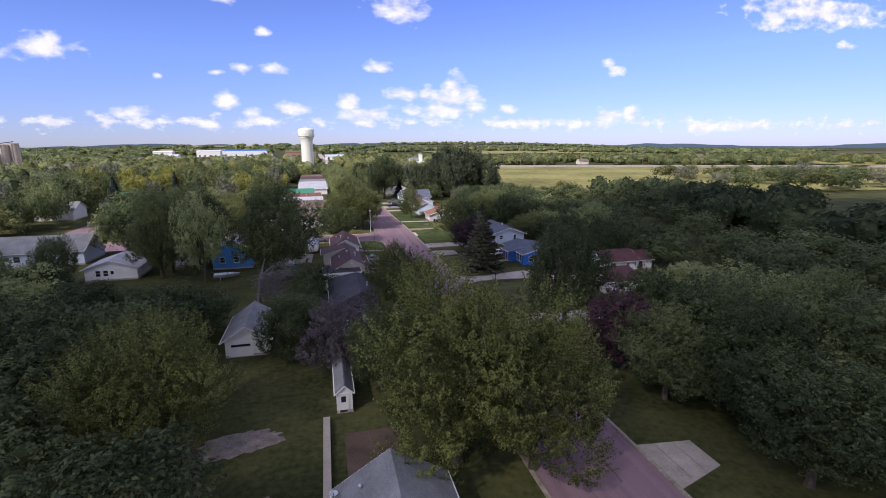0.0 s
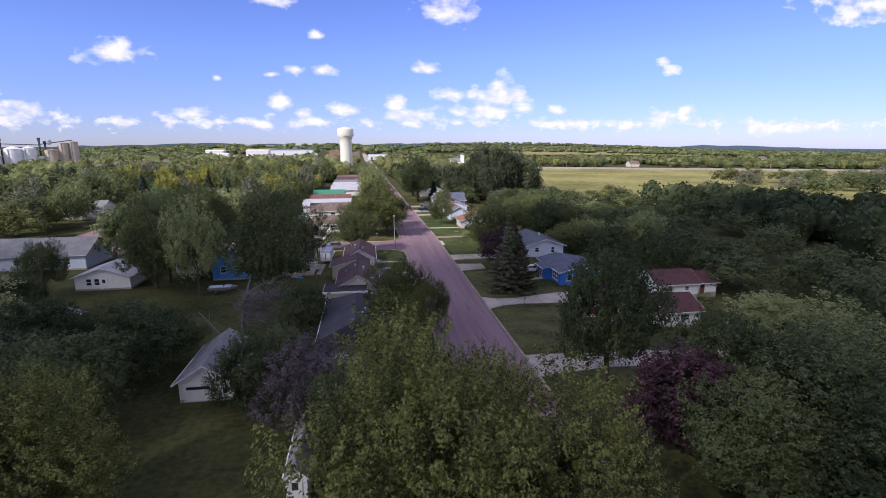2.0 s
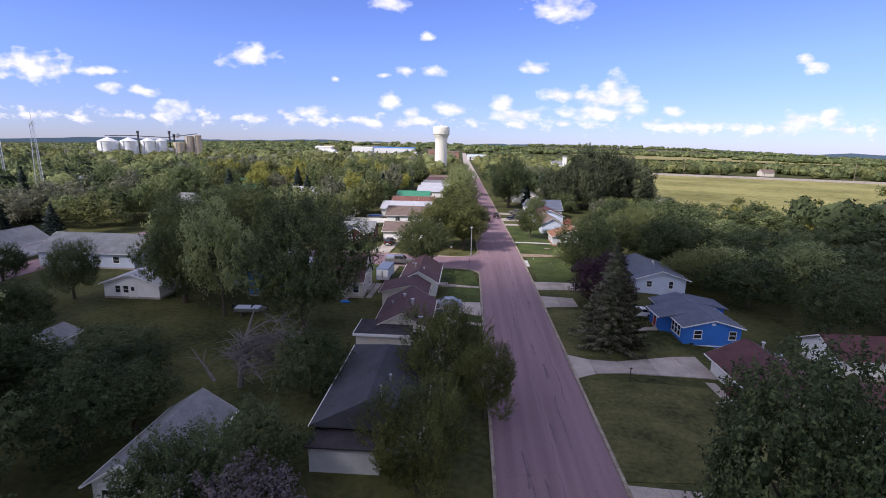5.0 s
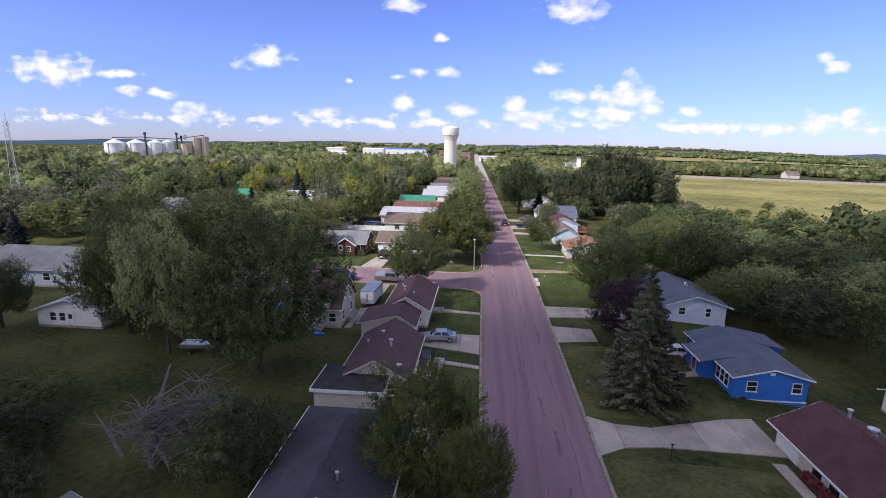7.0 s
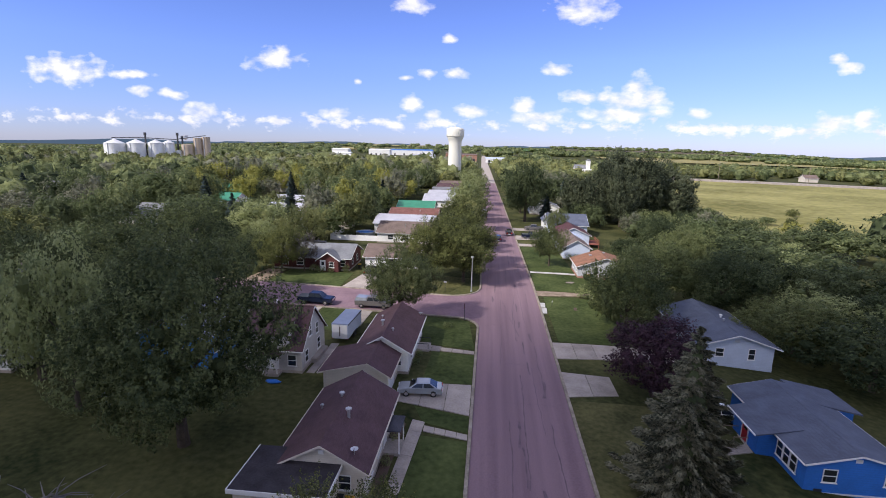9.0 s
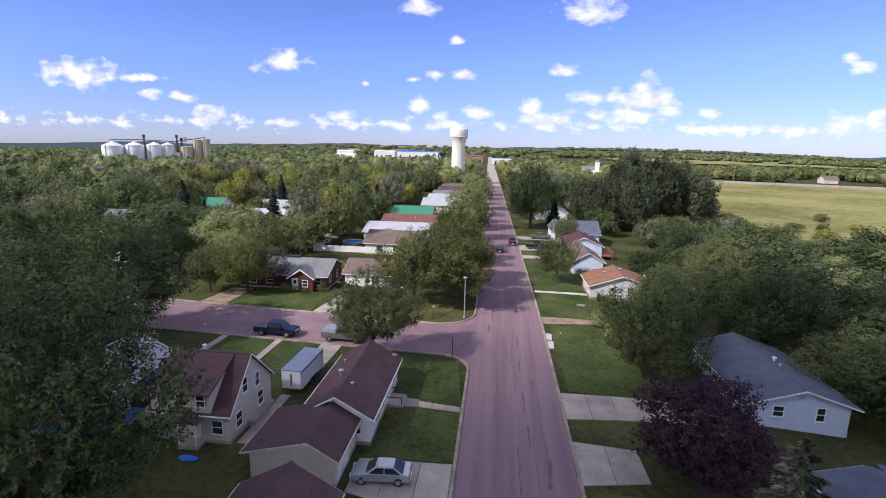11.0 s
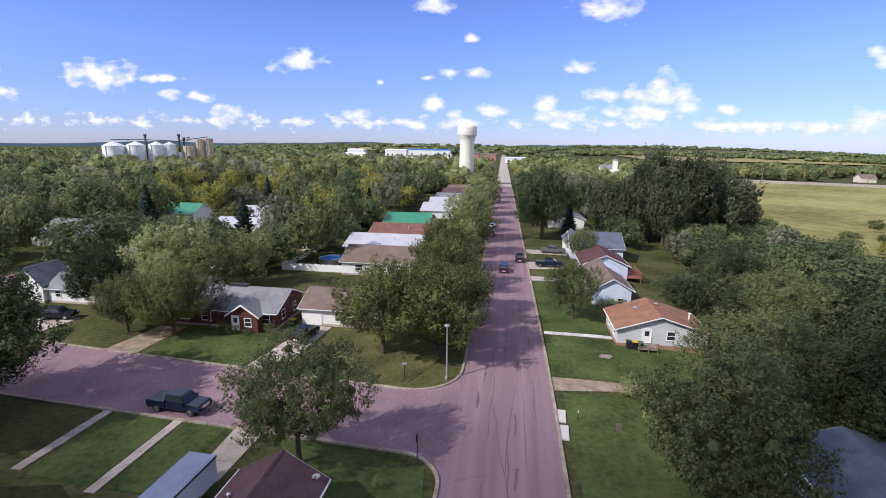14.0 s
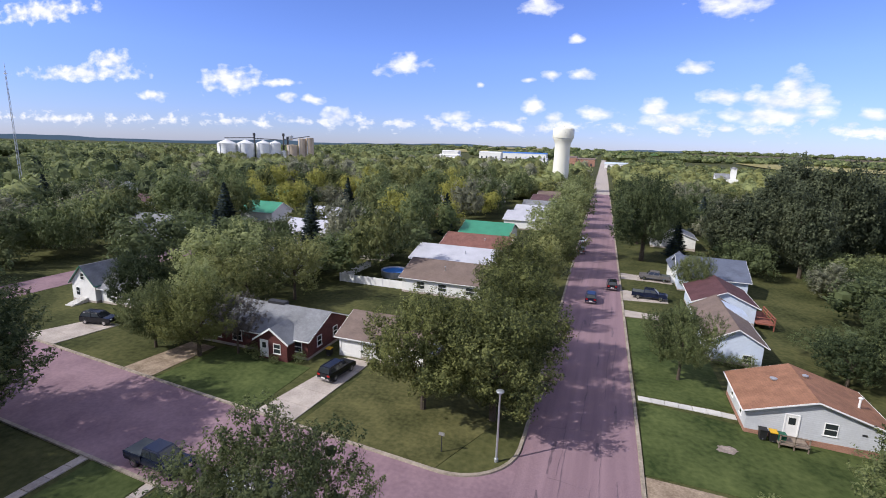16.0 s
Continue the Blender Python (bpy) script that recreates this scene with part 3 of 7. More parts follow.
for i in range(34):
    y = -116 + i * 5.4 + rnd.uniform(-2, 2)
    lane = rnd.choice((-2.3, -0.4, 1.2, 2.6)) + rnd.uniform(-0.5, 0.5)
    part("tar_patch", seam(((mid(y) + lane, y), (mid(y) + lane + rnd.uniform(-0.25, 0.25), y + rnd.uniform(2.4, 5.5))), rnd.uniform(0.22, 0.42), 200 + i), "tar", road)
for i, y in enumerate((-9, -4, 1)):
    part("tar_seam", seam(((rnd.uniform(-1.5, 2.5), y - 8), (rnd.uniform(-1.5, 2.8), y + 7)), 0.10, 90 + i), "tar", road)


def paved(name, pts, panels, mat="concrete", label="", lift=0.06, gap=0.05):
    """A drive or walk laid in separate concrete panels from the first edge of the outline to the third."""
    (ax, ay), (bx, by), (cx, cy), (dx, dy) = pts
    ob = thing(name, 0, 0, 0, label, "driveway" if "drive" in name else "path", kind="structure")
    length = math.hypot(cx - bx, cy - by)
    for i in range(panels):
        a, b = i / panels + gap / length / 2, (i + 1) / panels - gap / length / 2
        def mix(p, q, t):
            return (p[0] + (q[0] - p[0]) * t, p[1] + (q[1] - p[1]) * t)
        A, B, C, D = pts
        part("slab", draped((mix(A, D, a), mix(B, C, a), mix(B, C, b), mix(A, D, b)), lift + 0.006 * ((i * 7) % 3), 0.12, 3), mat, ob)
    return ob


CD = "cracked pale concrete driveway laid in panels"
paved("driveway_1", ((5.05, -22.9), (5.05, -17.9), (20.4, -17.9), (20.4, -21.6)), 6, label=CD)
paved("driveway_2", ((5.05, -32.3), (5.05, -26.6), (10.4, -27.2), (10.4, -31.4)), 2, label=CD)
bend = thing("driveway_3", 0, 0, 0, "long tan concrete driveway that widens to the garage door", "driveway", kind="structure")
edges = ((5.05, -55.9, -49.9), (7.4, -54.6, -51.0), (10.6, -54.2, -51.3), (14.6, -54.1, -49.9), (18.4, -53.9, -48.5), (21.2, -53.8, -47.9))
for k, ((xa, ya, yb), (xc, yc, yd)) in enumerate(zip(edges, edges[1:])):
    part("slab", draped(((xa + 0.02, ya), (xa + 0.02, yb), (xc - 0.02, yd), (xc - 0.02, yc)), 0.06 + 0.006 * (k % 2), 0.12, 2), "concrete", bend)
paved("driveway_4", ((5.05, -78.6), (5.05, -73.0), (14.0, -73.6), (14.0, -77.4)), 3, label=CD)
paved("driveway_4_rear", ((14.05, -77.4), (14.05, -73.6), (36.0, -71.6), (34.0, -76.6)), 7, label="long concrete driveway with dark joints")
paved("driveway_5", ((5.05, -111.6), (5.05, -106.0), (10.0, -106.6), (10.0, -110.0)), 3, label=CD)
paved("driveway_6", ((-5.1, -37.3), (-5.1, -31.2), (-12.8, -31.4), (-12.8, -35.4)), 3, label="concrete driveway with a flared end at the street")
paved("driveway_7", ((-5.1, -58.6), (-5.1, -53.4), (-13.2, -53.8), (-13.2, -57.6)), 3, label=CD)
paved("driveway_8", ((-30.0, 2.15), (-25.6, 1.75), (-24.6, 16.0), (-27.8, 16.0)), 5, label="concrete driveway leading to the white garage")
paved("driveway_9", ((-69.5, 5.7), (-63.0, 5.1), (-61.6, 13.0), (-66.4, 13.6)), 3, label="concrete driveway beside the white cottage")
paved("driveway_10", ((3.9, 70.2), (3.8, 75.0), (13.5, 73.4), (13.5, 70.0)), 3, label=CD)
paved("driveway_11", ((4.1, 55.0), (4.0, 61.5), (11.5, 60.4), (11.5, 56.0)), 3, label=CD)
paved("driveway_12", ((4.2, 46.0), (4.1, 49.4), (9.5, 48.6), (9.5, 46.4)), 2, label=CD)
paved("driveway_13", ((-24.2, -9.1), (-21.4, -9.2), (-21.6, -16.0), (-24.0, -16.0)), 3, label="concrete strip drive under the cargo trailer")
paved("path_1", ((5.05, 18.85), (5.05, 19.75), (14.2, 19.5), (14.2, 18.6)), 7, "concrete_white", "new white concrete garden path across the lawn")
paved("path_10", ((19.2, -54.9), (20.3, -54.9), (20.3, -60.8), (19.3, -60.8)), 4, label="concrete path along the ranch house front")
paved("path_11", ((18.2, -59.2), (19.8, -59.0), (19.8, -60.6), (18.4, -60.8)), 1, label="small square concrete pad in the lawn")
WALK = "narrow old concrete garden path"
paved("path_2", ((-38.2, -8.2), (-37.3, -8.2), (-37.6, -17.2), (-38.5, -17.2)), 6, label=WALK)
paved("path_3", ((-30.5, -8.7), (-29.6, -8.7), (-29.8, -18.6), (-30.7, -18.6)), 6, label=WALK)
paved("path_4", ((-5.1, -23.2), (-5.1, -22.3), (-9.4, -21.7), (-9.4, -22.7)), 3, label=WALK)
paved("path_5", ((-9.4, -22.8), (-9.4, -21.4), (-11.9, -21.0), (-11.9, -22.9)), 2, label=WALK)
paved("path_6", ((-5.1, -41.3), (-5.1, -40.5), (-9.2, -39.5), (-9.2, -40.4)), 4, label=WALK)
paved("path_7", ((-10.4, -38.6), (-9.2, -38.9), (-10.2, -53.0), (-11.2, -53.0)), 8, label=WALK)
paved("path_8", ((-23.8, -30.8), (-22.9, -30.8), (-22.6, -22.4), (-23.6, -22.4)), 5, label="curved concrete path along the white house")
paved("path_9", ((14.2, -41.2), (14.2, -40.2), (20.0, -38.0), (20.0, -39.2)), 4, label=WALK)
for i, (y0, y1) in enumerate(((-6.2, -3.9), (-3.4, -1.2))):
    whole("kerb_cut_%d" % (i + 1), draped(((5.05, y0), (5.75, y0), (5.9, y1), (5.05, y1)), 0.1, 0.2), "concrete_white", "broken concrete slab at the kerb", "kerb")
whole("gravel_strip", draped(((5.1, 2.8), (5.1, 5.9), (14.5, 5.6), (14.5, 4.0)), 0.03), "gravel", "strip of loose tan gravel across the lawn", "gravel")
whole("gravel_drive", draped(((-49.6, 3.8), (-45.0, 3.4), (-44.6, 12.4), (-48.4, 12.4)), 0.03), "gravel", "worn gravel drive with grass in the middle", "gravel")
whole("bare_patch", draped(((10.2, -4.0), (13.0, -4.4), (13.2, -2.8), (10.4, -2.6)), 0.02), "dirt", "bare earth patch in the lawn", "ground")


def worn_patch(name, cx, cy, rx, ry, turn, seed, mat, label, lift=0.02):
    """A bare place in the grass with a ragged edge."""
    rr = random.Random(seed)
    n = 46
    pts = []
    for i in range(n):
        a = 2 * math.pi * i / n
        k = 1 + 0.38 * noise.noise((math.cos(a) * 1.3 + seed, math.sin(a) * 1.3, 0)) + 0.22 * noise.noise((math.cos(a) * 4.5, math.sin(a) * 4.5, seed)) + rr.uniform(-0.07, 0.07)
        x, y = rx * k * math.cos(a), ry * k * math.sin(a)
        c, s_ = math.cos(turn), math.sin(turn)
        pts.append((cx + x * c - y * s_, cy + x * s_ + y * c))
    vs = [(cx, cy, land(cx, cy) + lift)] + [(x, y, land(x, y) + lift) for x, y in pts]
    fs = [(0, 1 + i, 1 + (i + 1) % n) for i in range(n)]
    return whole(name, (vs, fs), mat, label, "ground")


DUST = "bare dusty earth worn through the grass"
worn_patch("bare_yard", -27.8, -97.2, 3.9, 1.7, 0.15, 3, "dust", DUST)
worn_patch("bare_track", -31.6, -98.6, 0.8, 5.2, 0.25, 5, "dirt", "dark trodden track in the yard", 0.012)
worn_patch("bare_yard_south", -26.6, -106.4, 2.2, 1.5, 0.9, 8, "dust", DUST)
worn_patch("bare_lawn_spot", 12.2, 12.6, 0.9, 0.6, 0.3, 11, "dust", "thin dry spot in the lawn", 0.045)

whole("garden_bed", draped(((-12.0, -50.0), (-11.3, -50.0), (-10.9, -39.4), (-12.0, -39.4)), 0.08), "dirt", "dark planting bed beside the house", "ground")
whole("garden_plot", draped(((-19.0, -107.6), (-14.4, -107.6), (-14.4, -98.0), (-19.0, -98.0)), 0.03), "dirt", "reddish brown garden plot", "ground")
whole("alley_wall", draped(((-21.0, -121.0), (-20.4, -121.0), (-20.2, -95.6), (-20.8, -95.6)), 0.5, 0.6), "concrete", "low straight concrete edging wall", "wall")
for i, q in enumerate((((-10.8, -50), (-5.1, -50), (-5.1, -41.6), (-9.6, -41.0)), ((-9.4, -39.0), (-5.1, -40.2), (-5.1, -37.5), (-10.6, -36.2)), ((-10.6, -31.0), (-5.1, -31.0), (-5.1, -23.5), (-10.4, -23.0)),
                       ((-11.4, -20.6), (-5.1, -21.8), (-6.3, -11.6), (-20.0, -9.6)), ((-36.8, -17.5), (-30.8, -18.0), (-30.7, -8.9), (-36.8, -8.5)), ((-29.3, -18.0), (-25.0, -18.0), (-25.0, -9.2), (-29.3, -8.9)),
                       ((-44.4, 3.6), (-30.4, 2.5), (-30.4, 12.0), (-43.6, 13.0)), ((-24.9, 2.0), (-11.0, 0.8), (-6.6, 12.0), (-23.8, 15.5)), ((5.1, 6.2), (29, 6.2), (29, 16.4), (5.1, 18.4)), ((5.1, 20.0), (14.2, 20.0), (13.7, 45.5), (4.5, 45.5)),
                       ((6.0, -17.5), (18.5, -17.5), (15.0, 2.4), (6.0, 2.4)), ((5.1, -50.0), (14.0, -49.8), (19.0, -33.0), (5.1, -33.0)), ((5.1, -72.6), (20.0, -71.8), (19.0, -56.2), (5.1, -56.2)))):
    # lawn_12 and lawn_13 take this browner tone for the look of shaded grass
    whole("lawn_%d" % (i + 1), draped(q, 0.02, 0.05), "dry_shade_lawn" if i in (7, 11, 12) else "mown", "short yellowish lawn" if i in (7, 11, 12) else "short green mown lawn", "lawn")
whole("meadow", draped(((80, 95), (640, 20), (640, 206), (60, 438)), 0.25, 0.3, 16), "meadow", "yellow-green summer hay meadow", "field")
whole("field_track", draped(((60, 450), (60, 441), (640, 209), (640, 218)), 1.7, 2.0, 12), "concrete", "pale gravel track along the meadow", "track")
for i, (x0, x1, y0, y1, mt) in enumerate(((-900, -300, 1300, 1700, "crop_straw"), (-250, 260, 1700, 2300, "crop_green"), (250, 900, 900, 1250, "crop_straw"), (500, 1200, 500, 820, "crop_green"), (900, 1900, 850, 1400, "crop_brown"), (300, 1100, 1450, 2300, "crop_brown"), (-700, -200, 2100, 2800, "crop_straw"), (1000, 2300, 1600, 2500, "crop_green"), (520, 900, 250, 460, "meadow"))):
    whole("field_%d" % (i + 1), sheet(spread(x0, x1, x0, x1, 100), spread(y0, y1, y0, y1, 100), 2.2), mt, "broad farm field far beyond the town", "field")


def far_ridge():
    """Hazy hills that close the view all round the north, four kilometres off."""
    vs, fs = [], []
    n = 220
    for i in range(n + 1):
        b = radians(-82 + 164 * i / n)
        x, y = 4150 * math.sin(b), 4150 * math.cos(b)
        top = 22 + 26 * noise.noise((b * 5, 0.2, 0)) + 12 * noise.noise((b * 19, 3.2, 0)) + 5 * noise.noise((b * 70, 7.0, 0)) - 22 * step(0.25, 0.8, b) - 16 * step(0.35, 0.9, -b)
        for k, z in ((1.0, -90), (1.0, max(top, -15)), (1.03, -90)):
            vs.append((x * k, y * k, z))
    for i in range(n):
        for j in (0, 1):
            fs.append((i * 3 + j, i * 3 + 3 + j, i * 3 + 4 + j, i * 3 + 1 + j))
    return vs, fs


whole("backdrop", far_ridge(), "hill_haze_glow", "hills on the horizon with painted blue haze", "hills")


def ball(cx, cy, cz, rx, ry, rz, rng, rough=0.12, rows=4, cols=7):
    """A lumpy closed form of few faces, as vertices and faces."""
    vs, fs = [], []
    for j in range(rows + 1):
        a = math.pi * j / rows
        for i in range(cols):
            b = 2 * math.pi * i / cols
            k = 1 + rng.uniform(-rough, rough)
            vs.append((cx + rx * k * math.sin(a) * math.cos(b), cy + ry * k * math.sin(a) * math.sin(b), cz + rz * k * math.cos(a)))
    for j in range(rows):
        for i in range(cols):
            k = (i + 1) % cols
            fs.append((j * cols + i, (j + 1) * cols + i, (j + 1) * cols + k, j * cols + k))
    return vs, fs


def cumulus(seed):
    """An unseen cumulus added to shade the southern yards, behind the camera's back between them and the sun: billows
    heaped over a flat base, 620 m up.
    """
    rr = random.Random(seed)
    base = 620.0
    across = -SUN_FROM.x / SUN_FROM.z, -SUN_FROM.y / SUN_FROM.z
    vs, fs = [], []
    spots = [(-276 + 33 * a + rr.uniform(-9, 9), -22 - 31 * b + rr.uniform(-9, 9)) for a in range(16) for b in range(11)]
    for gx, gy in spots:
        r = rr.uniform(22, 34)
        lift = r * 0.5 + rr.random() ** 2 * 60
        # edge is cut so the shade it casts ends near y = -10
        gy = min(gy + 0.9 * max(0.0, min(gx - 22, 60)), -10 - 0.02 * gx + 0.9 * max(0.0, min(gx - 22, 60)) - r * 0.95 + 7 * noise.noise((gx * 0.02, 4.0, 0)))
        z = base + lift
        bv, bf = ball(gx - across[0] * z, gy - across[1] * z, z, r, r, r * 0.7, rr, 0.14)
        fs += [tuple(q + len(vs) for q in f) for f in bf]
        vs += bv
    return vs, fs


whole("cumulus_cloud", cumulus(21), "cloud_white", "unseen cumulus added to shade the south end of town", "cloud")

# ---- houses ----
KEEP_OUT = []


def window(house, face, u, z, w, h, hx, hy, sill=True):
    """A window on the wall facing n, s, e or w of a house with half sizes hx, hy: a white frame with a dark pane."""
    f = 0.065
    ring = ((-w / 2 - f, w / 2 + f, -h / 2 - f, -h / 2), (-w / 2 - f, w / 2 + f, h / 2, h / 2 + f), (-w / 2 - f, -w / 2, -h / 2, h / 2), (w / 2, w / 2 + f, -h / 2, h / 2), (-w / 2, w / 2, -0.03, 0.03))

    def place(a0, a1, b0, b1, d0, d1):
        if face in "sn":
            s = -1 if face == "s" else 1
            y = sorted((s * (hy + d0), s * (hy + d1)))
            return (u + a0, u + a1, y[0], y[1], z + b0, z + b1)
        s = -1 if face == "w" else 1
        x = sorted((s * (hx + d0), s * (hx + d1)))
        return (x[0], x[1], u + a0, u + a1, z + b0, z + b1)
    fr = part("window", boxes(*[place(*r, -0.02, 0.06) for r in ring]), "white_paint", house)
    part("pane", boxes(place(-w / 2, w / 2, -h / 2, h / 2, -0.02, 0.02)), "glass_dark", fr)
    if sill:
        part("sill", boxes(place(-w / 2 - 0.14, w / 2 + 0.14, -h / 2 - f - 0.05, -h / 2 - f, -0.02, 0.1)), "white_paint", fr)


def door(house, face, u, z0, w, h, hx, hy, mat="white_paint", panels=0):
    def place(a0, a1, b0, b1, d0, d1):
        if face in "sn":
            s = -1 if face == "s" else 1
            y = sorted((s * (hy + d0), s * (hy + d1)))
            return (u + a0, u + a1, y[0], y[1], z0 + b0, z0 + b1)
        s = -1 if face == "w" else 1
        x = sorted((s * (hx + d0), s * (hx + d1)))
        return (x[0], x[1], u + a0, u + a1, z0 + b0, z0 + b1)
    leaf = part("garage_door" if panels else "door", boxes(place(-w / 2, w / 2, 0, h, -0.02, 0.03)), mat, house)
    part("door_frame", boxes(place(-w / 2 - 0.1, -w / 2, 0, h + 0.1, -0.02, 0.07), place(w / 2, w / 2 + 0.1, 0, h + 0.1, -0.02, 0.07), place(-w / 2, w / 2, h, h + 0.1, -0.02, 0.07)), "white_paint", leaf)
    for i in range(panels):
        part("panel", boxes(place(-w / 2 + 0.06, w / 2 - 0.06, h * i / panels + 0.04, h * (i + 1) / panels - 0.04, 0.03, 0.05)), mat, leaf)
    if not panels:
        part("door_pane", boxes(place(-w * 0.28, w * 0.28, h * 0.55, h * 0.88, 0.03, 0.04)), "glass_dark", leaf)


def gable_body(hx, hy, eave, rise, ridge, off=0.0, hip=0.0):
    bm = bmesh.new()
    if ridge == "y":
        prism(bm, [(-hx, 0), (hx, 0), (hx, eave), (off, eave + rise), (-hx, eave)], "y", -hy, hy)
    else:
        prism(bm, [(-hy, 0), (hy, 0), (hy, eave), (off, eave + rise), (-hy, eave)], "x", -hx, hx)
    return bm


def roof_slab(bm, hx, hy, eave, rise, ridge, off, over, side, th=0.10, hips=(0, 0)):
    """One slope of a gabled roof: side -1 or 1."""
    a, b = (hx, hy) if ridge == "y" else (hy, hx)
    run = a - side * off
    drop = rise / run * over
    lift = 0.03
    o0, o1 = side * (a + over), off
    z0, z1 = eave - drop + lift, eave + rise + lift
    vs = []
    for dz in (0, th):
        for o, z, e0, e1 in ((o0, z0, -b - over, b + over), (o1, z1, -b - over + hips[0], b + over - hips[1])):
            for e in (e0, e1):
                vs.append((o, e, z + dz) if ridge == "y" else (e, o, z + dz))
    v = [bm.verts.new(q) for q in vs]
    for f in ((0, 1, 3, 2), (4, 6, 7, 5), (0, 4, 5, 1), (2, 3, 7, 6), (0, 2, 6, 4), (1, 5, 7, 3)):
        bm.faces.new([v[i] for i in f])


def house(label, x0, x1, y0, y1, zb, eave, rise, ridge="y", wall="siding_white", roof="roof_grey", off=0.0, over=0.45, base=0.3, base_mat="concrete", name="house", category="house", trim="white_paint", rz=0.0, hips=(0, 0), group="houses of the street"):
    """A gabled house on its own footings; heights are from the ground zb."""
    cx, cy, hx, hy = (x0 + x1) / 2, (y0 + y1) / 2, (x1 - x0) / 2, (y1 - y0) / 2
    KEEP_OUT.append((x0 - 1.5, x1 + 1.5, y0 - 1.5, y1 + 1.5))
    h = thing(name, cx, cy, zb, label, category, group, rz)
    if base:
        part("foundation", boxes((-hx - 0.03, hx + 0.03, -hy - 0.03, hy + 0.03, -2.0, base)), base_mat, h)
    bm = gable_body(hx, hy, eave, rise, ridge, off)
    if any(hips):
        bm.free()
        bm = boxes((-hx, hx, -hy, hy, 0, eave))
    part("wall", bm, wall, h)
    bm = bmesh.new()
    roof_slab(bm, hx, hy, eave, rise, ridge, off, over, -1, hips=hips)
    roof_slab(bm, hx, hy, eave, rise, ridge, off, over, 1, hips=hips)
    a, b = (hx, hy) if ridge == "y" else (hy, hx)
    for k, hp in enumerate(hips):
        if hp:
            s = -1 if k == 0 else 1
            dr = rise / a * over
            tri = [(-a - over, s * (b + over), eave - dr + 0.13), (a + over, s * (b + over), eave - dr + 0.13), (off, s * (b + over - hp), eave + rise + 0.13)]
            low = [(p, q, z - 0.10) for p, q, z in tri]
            tv = [bm.verts.new(p if ridge == "y" else (p[1], p[0], p[2])) for p in tri + low]
            bm.faces.new(tv[:3])
            bm.faces.new(tv[3:])
            for i in range(3):
                bm.faces.new((tv[i], tv[(i + 1) % 3], tv[3 + (i + 1) % 3], tv[3 + i]))
    bmesh.ops.recalc_face_normals(bm, faces=bm.faces[:])
    r = part("roof", bm, roof, h)
    cap = bmesh.new()
    zr = eave + rise + 0.12
    e0, e1 = -b - over + hips[0], b + over - hips[1]
    prism(cap, [(off - 0.16, zr - 0.05), (off, zr + 0.05), (off + 0.16, zr - 0.05)], "y" if ridge == "y" else "x", e0, e1)
    part("ridge_cap", cap, roof, r)
    if not any(hips):
        for s in (-1, 1):
            fb = bmesh.new()
            for side in (-1, 1):
                run = a - side * off
                drop = rise / run * over
                p0, p1 = (side * (a + over), eave - drop), (off, eave + rise)
                e = s * (b + over + 0.02)
                prism(fb, [(p0[0], p0[1] - 0.03), (p0[0], p0[1] + 0.115), (p1[0], p1[1] + 0.115), (p1[0], p1[1] - 0.03)], "y" if ridge == "y" else "x", e - 0.02, e + 0.02)
            part("rake_board", fb, trim, h)
    for side in (-1, 1):
        run = a - side * off
        z = eave - rise / run * over
        o = side * (a + over + 0.05)
        q = (o - 0.05, o + 0.05)
        part("gutter", boxes((q[0], q[1], -b - over, b + over, z - 0.01, z + 0.085) if ridge == "y" else (-b - over, b + over, q[0], q[1], z - 0.01, z + 0.085)), trim, h)
    h["hx"], h["hy"] = hx, hy
    return h


def size(h):
    return h["hx"], h["hy"]


def vent(h, x, y, z, tall=0.5, r=0.07, mat="galvanised"):
    part("roof_vent", lathe([(r * 1.5, z - 0.25), (r, z - 0.2), (r, z + tall), (r * 1.9, z + tall), (r * 1.9, z + tall + 0.1), (r * 0.5, z + tall + 0.17)], 10, x, y), mat, h)


def dish(h, x, y, z):
    d = part("satellite_dish", lathe([(0.03, z), (0.03, z + 0.45), (0.08, z + 0.48), (0.27, z + 0.56), (0.29, z + 0.58), (0.08, z + 0.52), (0.02, z + 0.5)], 14, x, y), "galvanised", h)
    part("dish_arm", boxes((x - 0.02, x + 0.02, y - 0.45, y, z + 0.55, z + 0.59)), "dark_metal", d)


def shape(h, pts, axis, a, b, name, mat, label=""):
    return part(name, prism(bmesh.new(), pts, axis, a, b), mat, h, label)


# west side, from the south
h = house("white cottage with a grey shingle roof and a dish", -19.8, -12.6, -122, -108.8, 0, 2.7, 2.2, wall="siding_white", roof="roof_grey")
dish(h, -3.9, 5.9, 2.6)
vent(h, -2.2, 5.2, 3.4)
h = house("small white outbuilding with a grey roof", -19.5, -18.0, -94.4, -87.2, 0, 2.1, 0.7, wall="siding_white", roof="roof_grey", over=0.15, category="outbuilding")
door(h, "s", -0.1, 0.1, 0.8, 1.85, *size(h))
h = house("long low house with a dark slate hip roof", -19.2, -11.0, -71.0, -55.9, 0, 2.8, 1.9, wall="siding_grey", roof="roof_dark", hips=(0.5, 4.4))
vent(h, 1.2, -3.0, 4.3)
vent(h, 0.9, -6.0, 4.4, 0.9, 0.06)
part("lean_to", boxes((-4.0, 1.4, -9.9, -7.5, 0, 2.2)), "siding_grey", h, "low flat-roofed extension")
part("lean_to_roof", boxes((-4.2, 1.6, -10.2, -7.6, 2.2, 2.32)), "roll_roof", h)
for u in (-4, 0, 4):
    window(h, "w", u, 1.6, 1.0, 1.0, *size(h))
